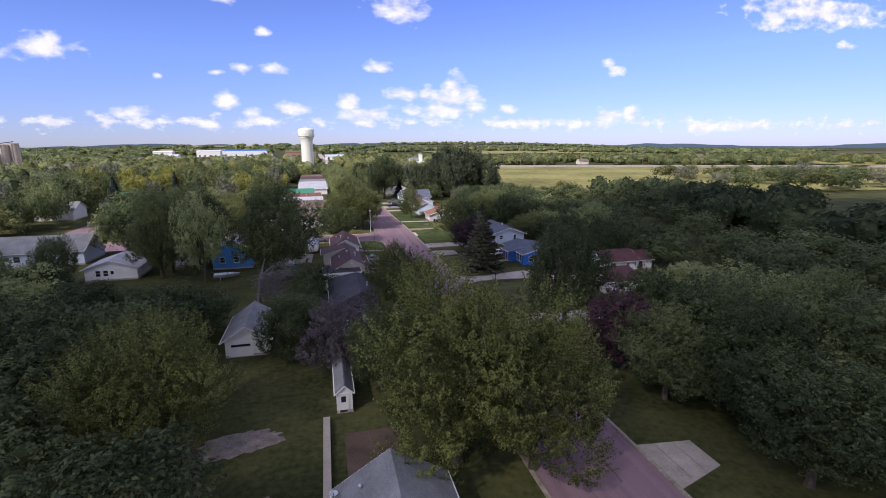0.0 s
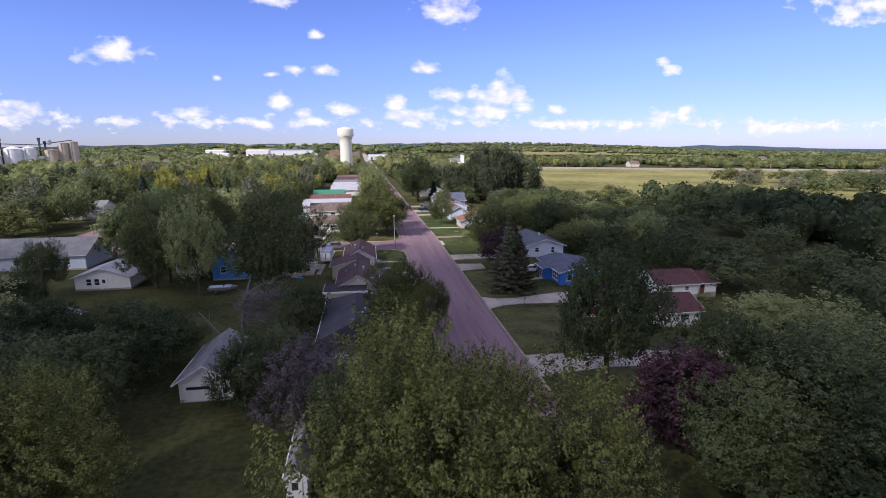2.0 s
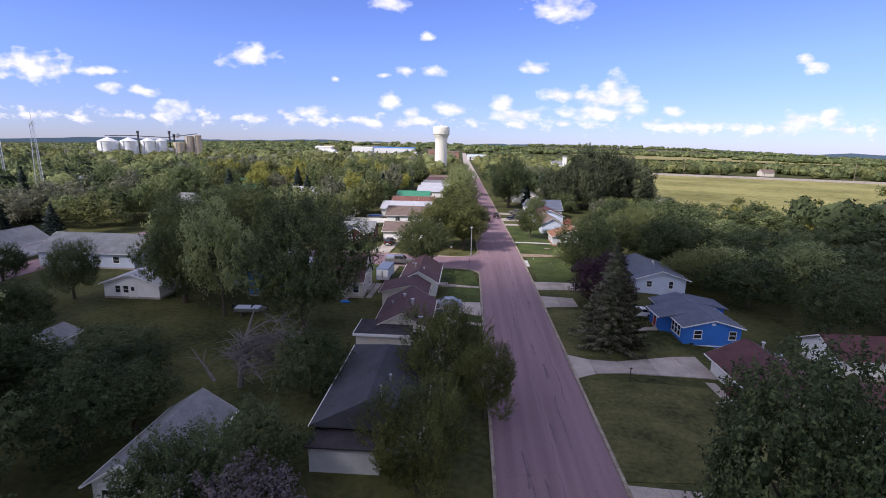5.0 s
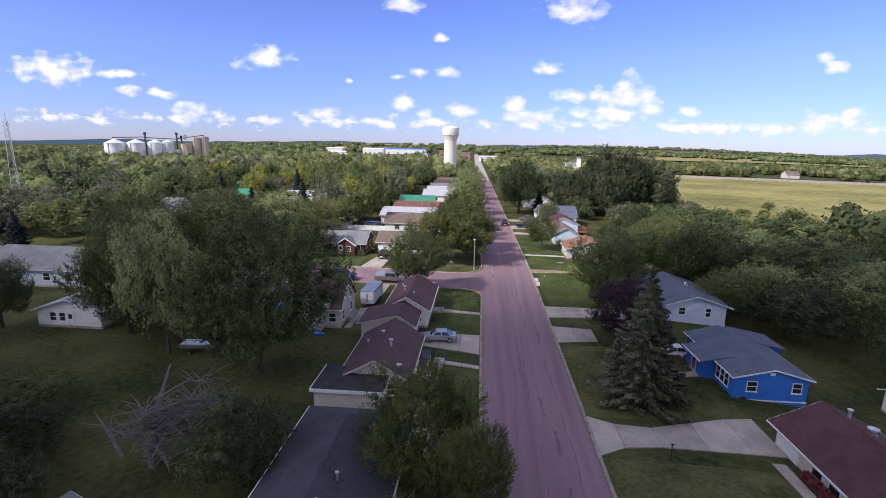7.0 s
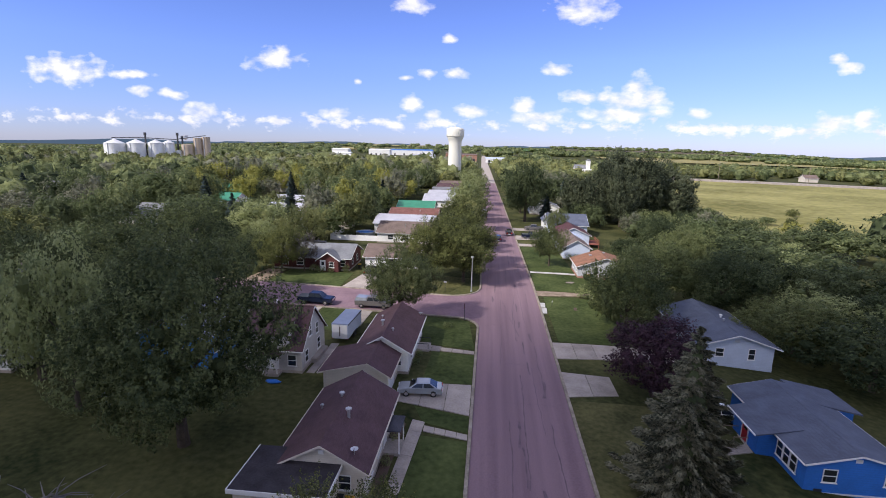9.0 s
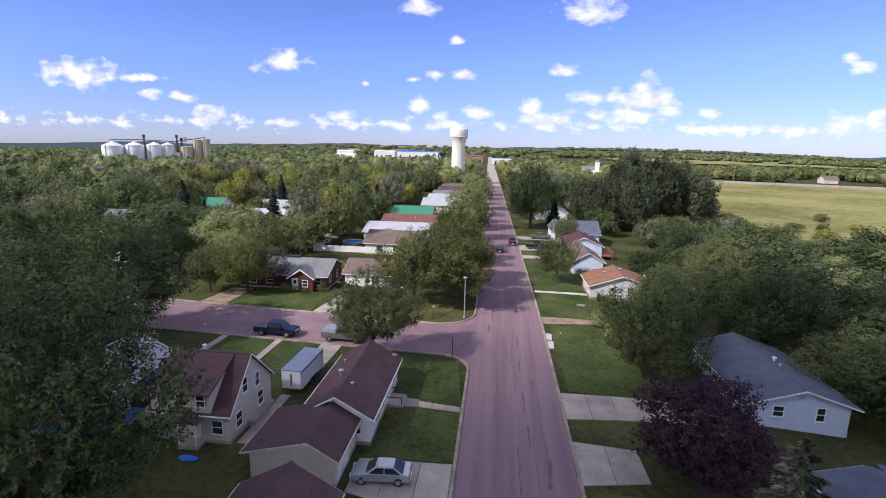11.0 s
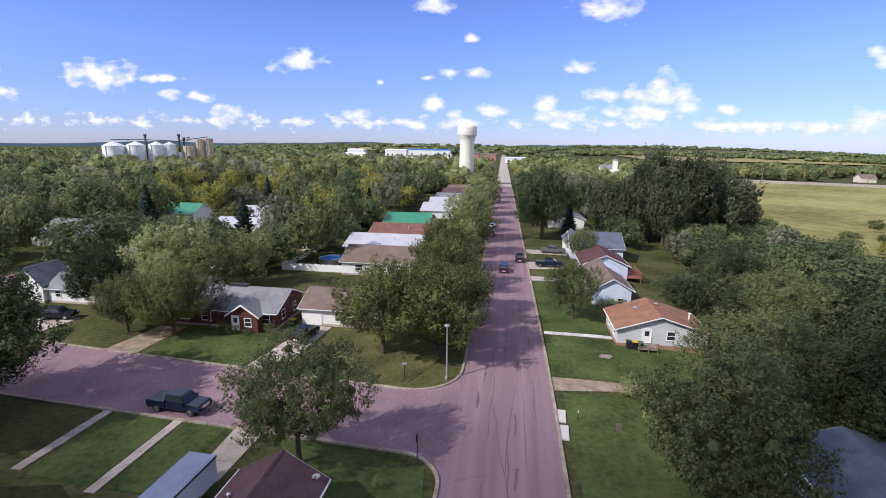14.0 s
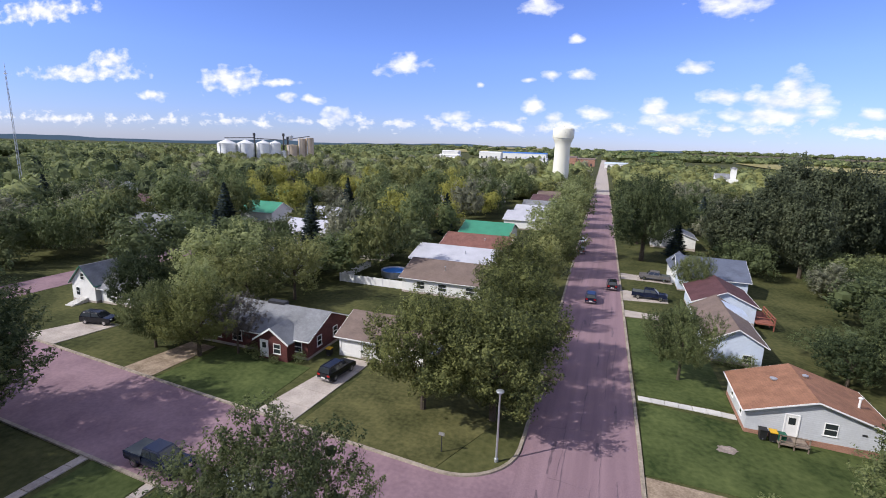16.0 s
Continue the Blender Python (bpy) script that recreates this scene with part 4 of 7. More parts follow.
h = thing("flat_roof_garage", -17.05, -50.9, 0, "cream garage with a stained black flat roof", "garage", "houses of the street")
KEEP_OUT.append((-22, -12, -55, -47))
part("foundation", boxes((-3.15, 3.15, -2.3, 2.3, -0.5, 0.15)), "concrete", h)
part("wall", boxes((-3.1, 3.1, -2.25, 2.25, 0, 3.0)), "siding_cream", h)
part("roof", boxes((-3.35, 3.35, -2.5, 2.4, 3.0, 3.14)), "roll_roof", h)
part("fascia", boxes((-3.4, 3.4, -2.56, -2.5, 2.86, 3.18), (-3.41, -3.35, -2.5, 2.4, 2.86, 3.18), (3.35, 3.41, -2.5, 2.4, 2.86, 3.18)), "white_paint", h)
h = house("cream house with a dark brown shingle roof", -18.4, -12.1, -50.0, -39.3, 0, 2.95, 1.75, wall="siding_cream", roof="roof_brown", off=0.1, trim="siding_cream")
hx, hy = size(h)
window(h, "s", 1.7, 1.7, 0.9, 1.1, hx, hy)
for u in (-3.6, -0.6, 3.2):
    window(h, "e", u, 1.6, 1.3, 1.2, hx, hy)
door(h, "e", 1.4, 0.3, 0.95, 2.05, hx, hy)
part("porch", boxes((hx, hx + 1.5, 0.4, 2.4, 0, 0.28)), "concrete", h)
awn = part("porch_roof", boxes((hx, hx + 1.6, 0.2, 2.6, 2.35, 2.45)), "roof_dark", h, "small dark porch roof")
part("porch_post", boxes((hx + 1.4, hx + 1.5, 0.3, 0.4, 0.28, 2.35)), "white_paint", h)
part("porch_post", boxes((hx + 1.4, hx + 1.5, 2.4, 2.5, 0.28, 2.35)), "white_paint", h)
vent(h, 0.9, -1.3, 4.35, 0.7, 0.13)
vent(h, -0.5, 1.5, 4.5, 0.3, 0.12)
vent(h, -2.0, 0.8, 3.7, 0.25, 0.08)
dish(h, 2.3, -4.7, 3.45)
part("gable_vent", boxes((-0.15, 0.25, -hy - 0.05, -hy + 0.01, 3.85, 4.2)), "white_paint", h)
h = house("cream garage with a brown shingle roof", -20.3, -13.6, -35.0, -29.6, 0, 2.6, 1.15, wall="siding_cream", roof="roof_brown", off=1.4, trim="siding_cream", category="garage")
door(h, "e", -0.9, 0.05, 2.6, 2.1, *size(h), panels=4)
h = house("white corner house with a brown shingle roof", -18.2, -12.4, -29.5, -18.0, 0, 2.8, 1.65, wall="siding_white", roof="roof_brown")
hx, hy = size(h)
window(h, "s", 1.6, 1.6, 0.95, 1.1, hx, hy)
for u in (-3.4, -1.0, 4.0):
    window(h, "e", u, 1.6, 1.3, 1.1, hx, hy)
door(h, "e", 1.6, 0.3, 0.95, 2.05, hx, hy)
part("porch", boxes((hx, hx + 1.6, 0.6, 2.8, 0, 0.3)), "concrete", h)
for yy in (0.7, 2.7):
    part("porch_rail", boxes((hx + 0.1, hx + 1.5, yy, yy + 0.06, 0.95, 1.02), (hx + 1.44, hx + 1.5, yy, yy + 0.06, 0.3, 0.95)), "dark_metal", h)
vent(h, -0.9, -1.6, 4.05, 0.6, 0.13)
vent(h, 0.7, -3.4, 4.1, 0.3, 0.08)
vent(h, -1.8, 2.4, 3.5, 0.25, 0.08)
dish(h, 2.7, 5.4, 2.8)

# white one-and-a-half-storey house
h = house("greyish-white one-and-a-half storey house with steep brown roof", -31.2, -24.2, -31.0, -23.4, 0, 2.9, 3.7, ridge="x", wall="siding_beige_shaded", roof="roof_brown", over=0.3)
hx, hy = size(h)
for u, z in ((-1.0, 4.1), (1.2, 3.6)):
    window(h, "e", u, z, 0.75, 1.3, hx, hy)
for u in (-2.3, 1.6):
    window(h, "e", u, 1.5, 0.9, 1.3, hx, hy)
shape(h, [(-hy - 0.25, 2.9), (-hy - 0.25, 4.7), (0.0, 6.55), (0.0, 2.9)], "x", -hx + 0.2, hx - 1.5, "dormer", "siding_beige_shaded", "broad shed dormer")
shape(h, [(-hy - 0.65, 4.62), (-hy - 0.65, 4.76), (0.1, 6.72), (0.1, 6.58)], "x", -hx - 0.1, hx - 1.2, "dormer_roof", "roof_brown")
for u in (-2.3, -0.6, 1.2):
    window(h, "s", u, 4.0, 0.7, 1.0, hx, hy + 0.25)
for u in (-2.4, 2.4):
    window(h, "s", u, 1.5, 0.9, 1.2, hx, hy)
door(h, "s", 0.3, 0.35, 0.9, 2.0, hx, hy)
for u in (-0.5, 1.04):
    part("canopy_post", boxes((u, u + 0.08, -hy - 1.15, -hy - 1.07, 0.3, 2.45)), "white_paint", h)
part("porch_step", boxes((-0.6, 1.2, -hy - 1.2, -hy - 0.02, -0.1, 0.3)), "concrete", h)
part("canopy", prism(bmesh.new(), [(-0.9, 2.42), (1.5, 2.42), (0.3, 3.1)], "y", -hy - 1.35, -hy - 0.02), "roof_brown", h)
vent(h, -1.0, 0.5, 6.3, 0.6, 0.1, "white_paint")
part("bulkhead", boxes((hx, hx + 0.7, -1.0, 3.0, 0, 0.5)), "concrete", h)

h = house("bright blue house with a grey metal roof", -42.6, -34.8, -32.0, -23.0, 0, 4.1, 1.8, wall="siding_sky", roof="roof_mid_grey")
hx, hy = size(h)
for u in (-2.4, 1.0):
    window(h, "e", u, 2.1, 0.9, 1.1, hx, hy)
    window(h, "s", u * 0.8, 2.0, 0.9, 1.1, hx, hy)
h = house("small cottage with a tan roof under trees", -51.0, -46.4, -26.5, -21.0, 0, 2.6, 1.6, wall="siding_pale", roof="roof_tan")
window(h, "s", -0.8, 1.5, 0.8, 1.0, *size(h))
door(h, "e", 0.5, 0.1, 0.9, 2.0, *size(h))
h = house("white clapboard house with shallow white gable", -64.4, -55.4, -35.4, -27.0, 0, 2.45, 1.5, wall="siding_white", roof="roof_pale")
hx, hy = size(h)
for u in (-2.2, -0.9):
    window(h, "s", u, 1.5, 0.8, 1.1, hx, hy)
door(h, "s", 0.2, 0.15, 0.9, 2.0, hx, hy)
h = house("long white house with a grey roof", -90.0, -71.0, -19.0, -8.5, 0, 3.2, 2.6, ridge="x", wall="siding_pale", roof="roof_grey")
hx, hy = size(h)
for u in (-7, -3, 2, 6):
    window(h, "s", u, 1.8, 1.2, 1.2, hx, hy)
h = house("white house with a steep grey gable roof", -106.0, -98.5, -20.0, -7.0, 0, 3.1, 2.5, wall="siding_white", roof="roof_grey")
for u in (-1.8, 1.8):
    window(h, "s", u, 1.6, 1.4, 1.2, *size(h))
h = house("old white garage with a grey gable roof", -32.2, -27.2, -78.4, -69.2, 0, 2.3, 1.6, wall="siding_white", roof="roof_grey", category="garage")
hx, hy = size(h)
door(h, "s", -0.7, 0.05, 2.6, 1.95, hx, hy, panels=3)
part("door_window", boxes((-1.8, 0.4, -hy - 0.09, -hy - 0.05, 1.35, 1.65)), "glass_dark", h)
h = house("little white playhouse with a grey roof", -58.4, -54.6, -56.0, -52.6, 0, 1.7, 0.8, wall="siding_white", roof="roof_grey", category="shed")
window(h, "s", -0.8, 1.0, 0.6, 0.7, *size(h))
window(h, "s", 0.9, 1.0, 0.6, 0.7, *size(h))

# north of the side street
h = house("dark red brick ranch house with a grey roof", -47.6, -31.8, 13.6, 22.4, 0, 2.7, 1.9, ridge="x", wall="brick_red", roof="roof_grey", over=0.55)
hx, hy = size(h)
for u in (-5.6, -2.4, 6.4):
    window(h, "s", u, 1.5, 1.3, 1.2, hx, hy)
for u in (-2.0, 1.6):
    window(h, "e", u, 1.6, 0.9, 1.2, hx, hy)
shape(h, [(2.0, 0), (6.1, 0), (6.1, 2.5), (4.05, 3.9), (2.0, 2.5)], "y", -hy - 1.5, -hy, "porch", "brick_red", "projecting brick entrance porch")
bm = bmesh.new()
for s in (-1, 1):
    prism(bm, [(4.05 + s * 2.5, 2.28), (4.05 + s * 2.5, 2.42), (4.05, 4.12), (4.05, 3.98)], "y", -hy - 1.9, -hy + 1.6)
part("porch_roof", bm, "roof_grey", h)
bm = bmesh.new()
for s in (-1, 1):
    prism(bm, [(4.05 + s * 2.5, 2.2), (4.05 + s * 2.5, 2.44), (4.05, 4.14), (4.05, 3.9)], "y", -hy - 1.96, -hy - 1.9)
part("porch_trim", bm, "white_paint", h)
door(h, "s", 2.9, 0.25, 0.95, 2.05, hx, hy + 1.5)
window(h, "s", 4.7, 1.5, 0.9, 1.1, hx, hy + 1.5)
part("chimney", boxes((-1.0, 1.6, -0.2, 0.7, 4.0, 5.0)), "dark_metal", h, "low dark roof box")
h = house("white garage with a taupe shingle roof", -29.2, -18.2, 16.4, 25.0, 0, 2.6, 1.7, ridge="x", wall="siding_white", roof="roof_tan", category="garage")
hx, hy = size(h)
door(h, "s", -3.9, 0.05, 2.6, 2.1, hx, hy, panels=4)
window(h, "s", 0.2, 1.5, 1.4, 1.3, hx, hy)
window(h, "s", 3.4, 1.5, 1.0, 1.2, hx, hy)
h = house("white ranch house with a brown roof", -33.0, -16.0, 43.6, 55.4, 0, 2.7, 2.1, ridge="x", wall="siding_white", roof="roof_tan")
for u in (-5, -1, 4):
    window(h, "s", u, 1.5, 1.4, 1.2, *size(h))
vent(h, -1.5, -3, 4.0)
h = house("white ranch house with a pale grey roof", -37.0, -20.0, 57.0, 70.0, 0, 2.9, 1.8, ridge="x", wall="siding_white", roof="roof_pale")
vent(h, 2, -3, 4.0)
h = house("house with an orange-brown shingle roof", -36.0, -20.6, 73.0, 84.5, 0, 2.9, 1.9, ridge="x", wall="siding_cream", roof="roof_rust")
vent(h, 2, -3, 4.0)
h = house("white house with a green metal roof", -36.8, -23.8, 90.0, 103.0, 0, 3.0, 2.2, ridge="x", wall="siding_white", roof="roof_green")
for u in (-4, 0, 4):
    window(h, "s", u, 1.6, 1.2, 1.2, *size(h))
for i, (y0, y1, rf, wl) in enumerate(((120, 134, "roof_pale", "siding_white"), (138, 152, "roof_pale", "siding_pale"), (156, 170, "roof_grey", "siding_white"), (182, 196, "roof_brown", "siding_cream"), (202, 216, "roof_tan", "siding_white"), (224, 238, "roof_pale", "siding_white"), (288, 304, "roof_tan", "brick_orange"))):
    x1 = mid(y0) - 15
    house("white street house with a shingle roof" if wl != "brick_orange" else "orange brick building with a flat tan roof", x1 - 14, x1, y0, y1, 0, 2.9, 2.0, ridge="x", wall=wl, roof=rf)
h = house("white cottage with green trim and steep gable", -78.0, -73.0, 18.0, 23.5, 0, 3.0, 2.6, wall="siding_white", roof="roof_grey", over=0.3, trim="green_paint")
window(h, "s", 0, 4.0, 0.7, 1.0, *size(h))
window(h, "s", -1.2, 1.5, 0.8, 1.2, *size(h))
for i in range(6):
    part("front_step", boxes((-0.8, 0.8, -2.75 - 0.38 - i * 0.42, -2.75 - i * 0.42, -0.1, 0.62 - i * 0.1)), "concrete_white", h)
h = house("low white wing of the cottage", -72.6, -64.5, 18.6, 24.5, 0, 2.5, 1.6, ridge="x", wall="siding_white", roof="roof_grey")
for u in (-2.4, 0.5, 2.6):
    window(h, "s", u, 1.5, 0.9, 1.0, *size(h))
h = house("white house with a grey roof deep among the trees", -66, -54, 42, 52, 0, 2.7, 2.0, ridge="x", wall="siding_white", roof="roof_grey")
h = house("tan shed with a brown roof", -52, -46, 62, 68, 0, 2.4, 1.6, wall="siding_cream", roof="roof_orange")
for x, y, rf, wl in ((-110, 60, "roof_grey", "siding_white"), (-78, 95, "roof_pale", "siding_white"), (-120, 130, "roof_green", "siding_cream"), (-64, 150, "roof_pale", "siding_white"), (-150, 90, "roof_brown", "siding_white"), (-90, 190, "roof_grey", "siding_white"), (-170, 30, "roof_grey", "siding_white"), (-150, -14, "roof_tan", "siding_cream"), (-70, 235, "roof_pale", "siding_white"), (-135, 210, "roof_brown", "siding_cream"), (-58, 118, "roof_orange", "siding_cream"), (-70, 72, "roof_pale", "siding_white"), (-104, 96, "roof_green", "siding_white"), (-52, 188, "roof_pale", "siding_white"), (-112, 165, "roof_tan", "siding_cream"), (-160, 150, "roof_pale", "siding_white"), (-60, 262, "roof_pale", "siding_white"), (-96, 280, "roof_grey", "siding_cream"), (-180, 220, "roof_pale", "siding_white"), (-200, 120, "roof_grey", "siding_white"), (-130, 320, "roof_pale", "siding_white")):
    house("pale town house half hidden by trees", x - 6, x + 6, y - 5, y + 5, 0, 3.4, 2.6, wall=wl, roof=rf, ridge="x", group="town houses")

# east side
z = land(25, -37) + 0.1
h = house("bright blue clapboard house with a slate-grey roof", 21.6, 29.0, -43.4, -31.4, z, 2.55, 0.95, wall="siding_blue", roof="roof_slate", base=0.04, base_mat="siding_blue", over=0.35)
hx, hy = size(h)
window(h, "s", -1.9, 1.5, 0.95, 1.05, hx, hy)
window(h, "s", 2.6, 1.5, 0.85, 1.05, hx, hy)
for u in (-4.5, -3.55, -2.6):
    window(h, "w", u, 1.5, 0.75, 1.5, hx, hy)
part("entry", boxes((-hx - 1.5, -hx, -1.9, 2.2, 0, 2.35)), "siding_blue", h)
shape(h, [(-hx - 2.0, 2.3), (-hx - 2.0, 2.42), (-hx + 1.8, 3.2), (-hx + 1.8, 3.08)], "y", -2.4, 2.6, "entry_roof", "roof_slate")
part("gutter", boxes((-hx - 2.1, -hx - 2.0, -2.4, 2.6, 2.3, 2.42)), "white_paint", h)
door(h, "w", 0.1, 0.35, 0.95, 2.0, hx + 1.5, hy, "red_paint")
part("step", boxes((-hx - 3.0, -hx - 1.5, -0.9, 1.1, -0.1, 0.3)), "concrete", h)
for yy in (-0.85, 1.05):
    part("hand_rail", boxes((-hx - 2.9, -hx - 1.6, yy, yy + 0.05, 1.1, 1.16), (-hx - 2.9, -hx - 2.84, yy, yy + 0.05, 0.2, 1.1)), "weathered_wood", h)
part("rear_wing", boxes((hx - 0.1, hx + 2.2, 3.0, hy + 1.0, 0, 2.2)), "siding_blue", h)
shape(h, [(hx - 2.2, 3.05), (hx - 2.2, 3.2), (hx + 2.7, 2.3), (hx + 2.7, 2.15)], "y", 2.6, hy + 1.4, "rear_wing_roof", "roof_slate")
part("skirting", boxes((-hx - 0.05, hx + 0.05, -hy - 0.05, -hy - 0.002, -0.12, 0.02), (-hx - 0.05, -hx - 0.002, -hy - 0.002, -2.0, -0.12, 0.02)), "white_paint", h)
part("gable_vent", boxes((-0.25, 0.25, -hy - 0.05, -hy + 0.02, 2.8, 3.1)), "white_paint", h)
part("utility_box", boxes((-2.9, -2.3, -hy - 0.06, -hy, 0.0, 0.28)), "dark_metal", h)

z = land(27, -14) + 0.1
h = house("pale blue-white house with a slate-blue roof", 22.6, 31.6, -20.4, -6.8, z, 2.65, 1.45, wall="siding_pale", roof="roof_slate", over=0.6, base=0.05, base_mat="siding_pale")
hx, hy = size(h)
window(h, "s", -1.9, 1.7, 0.9, 1.0, hx, hy)
window(h, "s", 1.9, 1.6, 0.7, 1.3, hx, hy)
for u in (-3.5, 0.6, 3.4):
    window(h, "w", u, 1.6, 1.3, 1.2, hx, hy)
door(h, "w", 2.0, 0.2, 0.95, 2.05, hx, hy)
part("porch", boxes((-hx - 1.9, -hx, -4.2, 4.4, -0.3, 0.12)), "concrete", h)
vent(h, 0.9, 0.0, 3.95, 0.3, 0.12, "white_paint")
vent(h, 0.4, -2.0, 4.1, 0.25, 0.08)
part("gable_vent", boxes((-0.3, 0.3, -hy - 0.05, -hy + 0.02, 3.1, 3.5)), "galvanised", h)

z = land(25, -57) + 0.15
h = house("long cream ranch house with a maroon shingle roof", 21.3, 28.5, -62.5, -51.9, z, 2.45, 1.75, wall="siding_cream", roof="roof_maroon", over=0.7)
hx, hy = size(h)
door(h, "w", 3.9, 0.05, 2.9, 2.1, hx, hy, panels=4)
window(h, "w", 0.2, 1.4, 1.1, 1.2, hx, hy)
window(h, "w", -1.7, 1.4, 1.1, 1.2, hx, hy)
door(h, "w", -3.4, 0.15, 0.95, 2.05, hx, hy)
window(h, "s", -1.5, 1.4, 1.0, 1.1, hx, hy)
vent(h, 1.0, 4.2, 4.0, 0.5, 0.12)
vent(h, 1.6, 2.4, 3.7, 0.2, 0.22, "galvanised")
z = land(33, -61) + 0.2
h = house("white wing with a maroon gable roof", 28.6, 35.4, -63.8, -56.4, z, 2.5, 1.5, ridge="x", wall="siding_white", roof="roof_maroon")
window(h, "s", 0.8, 1.5, 1.3, 0.8, *size(h))
window(h, "w", -1.8, 1.4, 0.7, 1.2, *size(h))
z = land(44, -48) + 0.3
h = house("white outbuilding with a maroon roof and green shrub", 38.2, 46.4, -48.2, -41.4, z, 2.5, 1.7, ridge="x", wall="siding_white", roof="roof_maroon", category="outbuilding")
window(h, "s", -1.5, 1.5, 0.7, 0.7, *size(h))
window(h, "s", 1.8, 1.5, 0.7, 0.7, *size(h))
h = house("white outbuilding annex with a plank door", 46.5, 50.7, -47.4, -41.8, z, 2.3, 1.4, ridge="x", wall="siding_white", roof="roof_maroon", category="outbuilding")
door(h, "s", -0.8, 0.05, 1.0, 2.0, *size(h), mat="red_wood")

z = land(20, 20)
h = house("pale grey house with an orange-brown shingle roof", 14.3, 25.4, 16.6, 24.2, z, 2.6, 1.8, wall="siding_grey", roof="roof_orange", off=-0.3, base=0.55, base_mat="brick_orange")
hx, hy = size(h)
door(h, "s", -1.9, 0.6, 1.0, 2.05, hx, hy)
window(h, "s", 1.1, 1.9, 0.95, 1.1, hx, hy)
part("wall_vent", boxes((3.4, 3.75, -hy - 0.06, -hy, 1.85, 2.0)), "dark_metal", h)
for u in (-2.0, 1.6):
    window(h, "w", u, 1.7, 0.7, 1.1, hx, hy)
vent(h, 4.0, -1.0, 3.4, 0.7, 0.1, "white_paint")
vent(h, -2.4, 1.0, 3.7, 0.2, 0.18)
vent(h, 0.4, 1.6, 4.3, 0.15, 0.15)
deck = part("deck", boxes((-3.2, -0.8, -hy - 1.7, -hy - 0.02, 0.45, 0.57)), "weathered_wood", h)
for xx in (-3.15, -2.0, -0.9):
    part("deck_post", boxes((xx, xx + 0.09, -hy - 1.7, -hy - 1.61, -0.1, 1.4)), "weathered_wood", deck)
part("deck_rail", boxes((-3.2, -0.8, -hy - 1.7, -hy - 1.64, 1.3, 1.4), (-3.2, -0.8, -hy - 1.7, -hy - 1.66, 0.8, 0.88)), "weathered_wood", deck)
z = land(17, 40)
h = house("pale blue-white gabled house with a taupe roof", 13.8, 19.8, 33.4, 48.0, z, 2.9, 1.7, wall="siding_pale", roof="roof_tan")
hx, hy = size(h)
window(h, "s", 1.4, 0.9, 0.9, 0.9, hx, hy)
window(h, "w", -4.0, 1.6, 1.2, 1.2, hx, hy)
shape(h, [(0.4, 3.6), (0.4, 4.5), (3.4, 3.4), (3.4, 2.9)], "y", 2.2, 6.0, "side_dormer", "siding_pale")
h = house("house with a maroon roof and a red deck", 14.4, 23.0, 50.5, 60.5, land(18, 55), 2.9, 1.9, wall="siding_pale", roof="roof_maroon")
part("deck", boxes((4.3, 6.8, -6.0, 0.5, 0.6, 0.8)), "red_wood", h, "red stained wooden deck")
for yy in (-5.9, -3.8, -1.7, 0.35):
    part("deck_post", boxes((6.65, 6.8, yy, yy + 0.12, -0.9, 1.8)), "red_wood", h)
part("deck_rail", boxes((6.65, 6.8, -6.0, 0.5, 1.65, 1.75), (6.65, 6.8, -6.0, 0.5, 1.2, 1.28), (4.3, 6.65, -6.0, -5.88, 1.65, 1.75)), "red_wood", h)
h = house("white house with a slate-blue roof", 14.0, 25.5, 66.5, 78.5, land(18, 72), 3.0, 2.6, ridge="x", wall="siding_pale", roof="roof_slate")
hx, hy = size(h)
shape(h, [(-6.5, 0), (-2.5, 0), (-2.5, 3.2), (-4.5, 5.0), (-6.5, 3.2)], "y", -1.0, 7.0, "front_wing", "siding_white")
bm = bmesh.new()
for s in (-1, 1):
    prism(bm, [(-4.5 + s * 2.4, 2.95), (-4.5 + s * 2.4, 3.1), (-4.5, 5.2), (-4.5, 5.05)], "y", -1.5, 7.4)
part("front_wing_roof", bm, "roof_slate", h)
window(h, "s", -4.5, 3.9, 0.8, 0.9, hx, 1.0)
for y0, rf in ((110, "roof_grey"), (150, "roof_brown"), (190, "roof_grey"), (240, "roof_pale")):
    house("pale street house on the tree-lined east side", 14 + mid(y0), 25 + mid(y0), y0, y0 + 12, 0, 2.9, 2.0, wall="siding_white", roof=rf)


# ---- trees ----
def leaves(points, normals, length, width, rng, lay=None):
    """Pointed leaf clusters at points, lying any way or, with lay, along those directions."""
    n = len(points)
    t = rng.normal(size=(n, 3)) if lay is None else rng.normal(size=(n, 3)) * 0.35 - lay
    t -= normals * np.sum(t * normals, axis=1)[:, None]
    t /= np.linalg.norm(t, axis=1)[:, None] + 1e-9
    s = np.cross(normals, t)
    ln = (length * rng.uniform(0.6, 1.25, n))[:, None]
    wd = (width * rng.uniform(0.6, 1.25, n))[:, None]
    a = points - t * ln
    b = points + s * wd + t * ln * 0.7
    c = points - s * wd + t * ln * 0.7 - normals * ln * 0.3
    vs = np.stack((a, b, c), axis=1).reshape(-1, 3)
    fs = np.arange(3 * n).reshape(n, 3)
    return vs, fs


def mesh_of(name, vs, fs, mats, slots=None):
    me = bpy.data.meshes.new(name)
    me.from_pydata([tuple(v) for v in vs], [], [tuple(int(i) for i in f) for f in fs])
    for mt in mats:
        me.materials.append(MATS[mt])
    if slots is not None:
        me.polygons.foreach_set("material_index", slots)
    return me


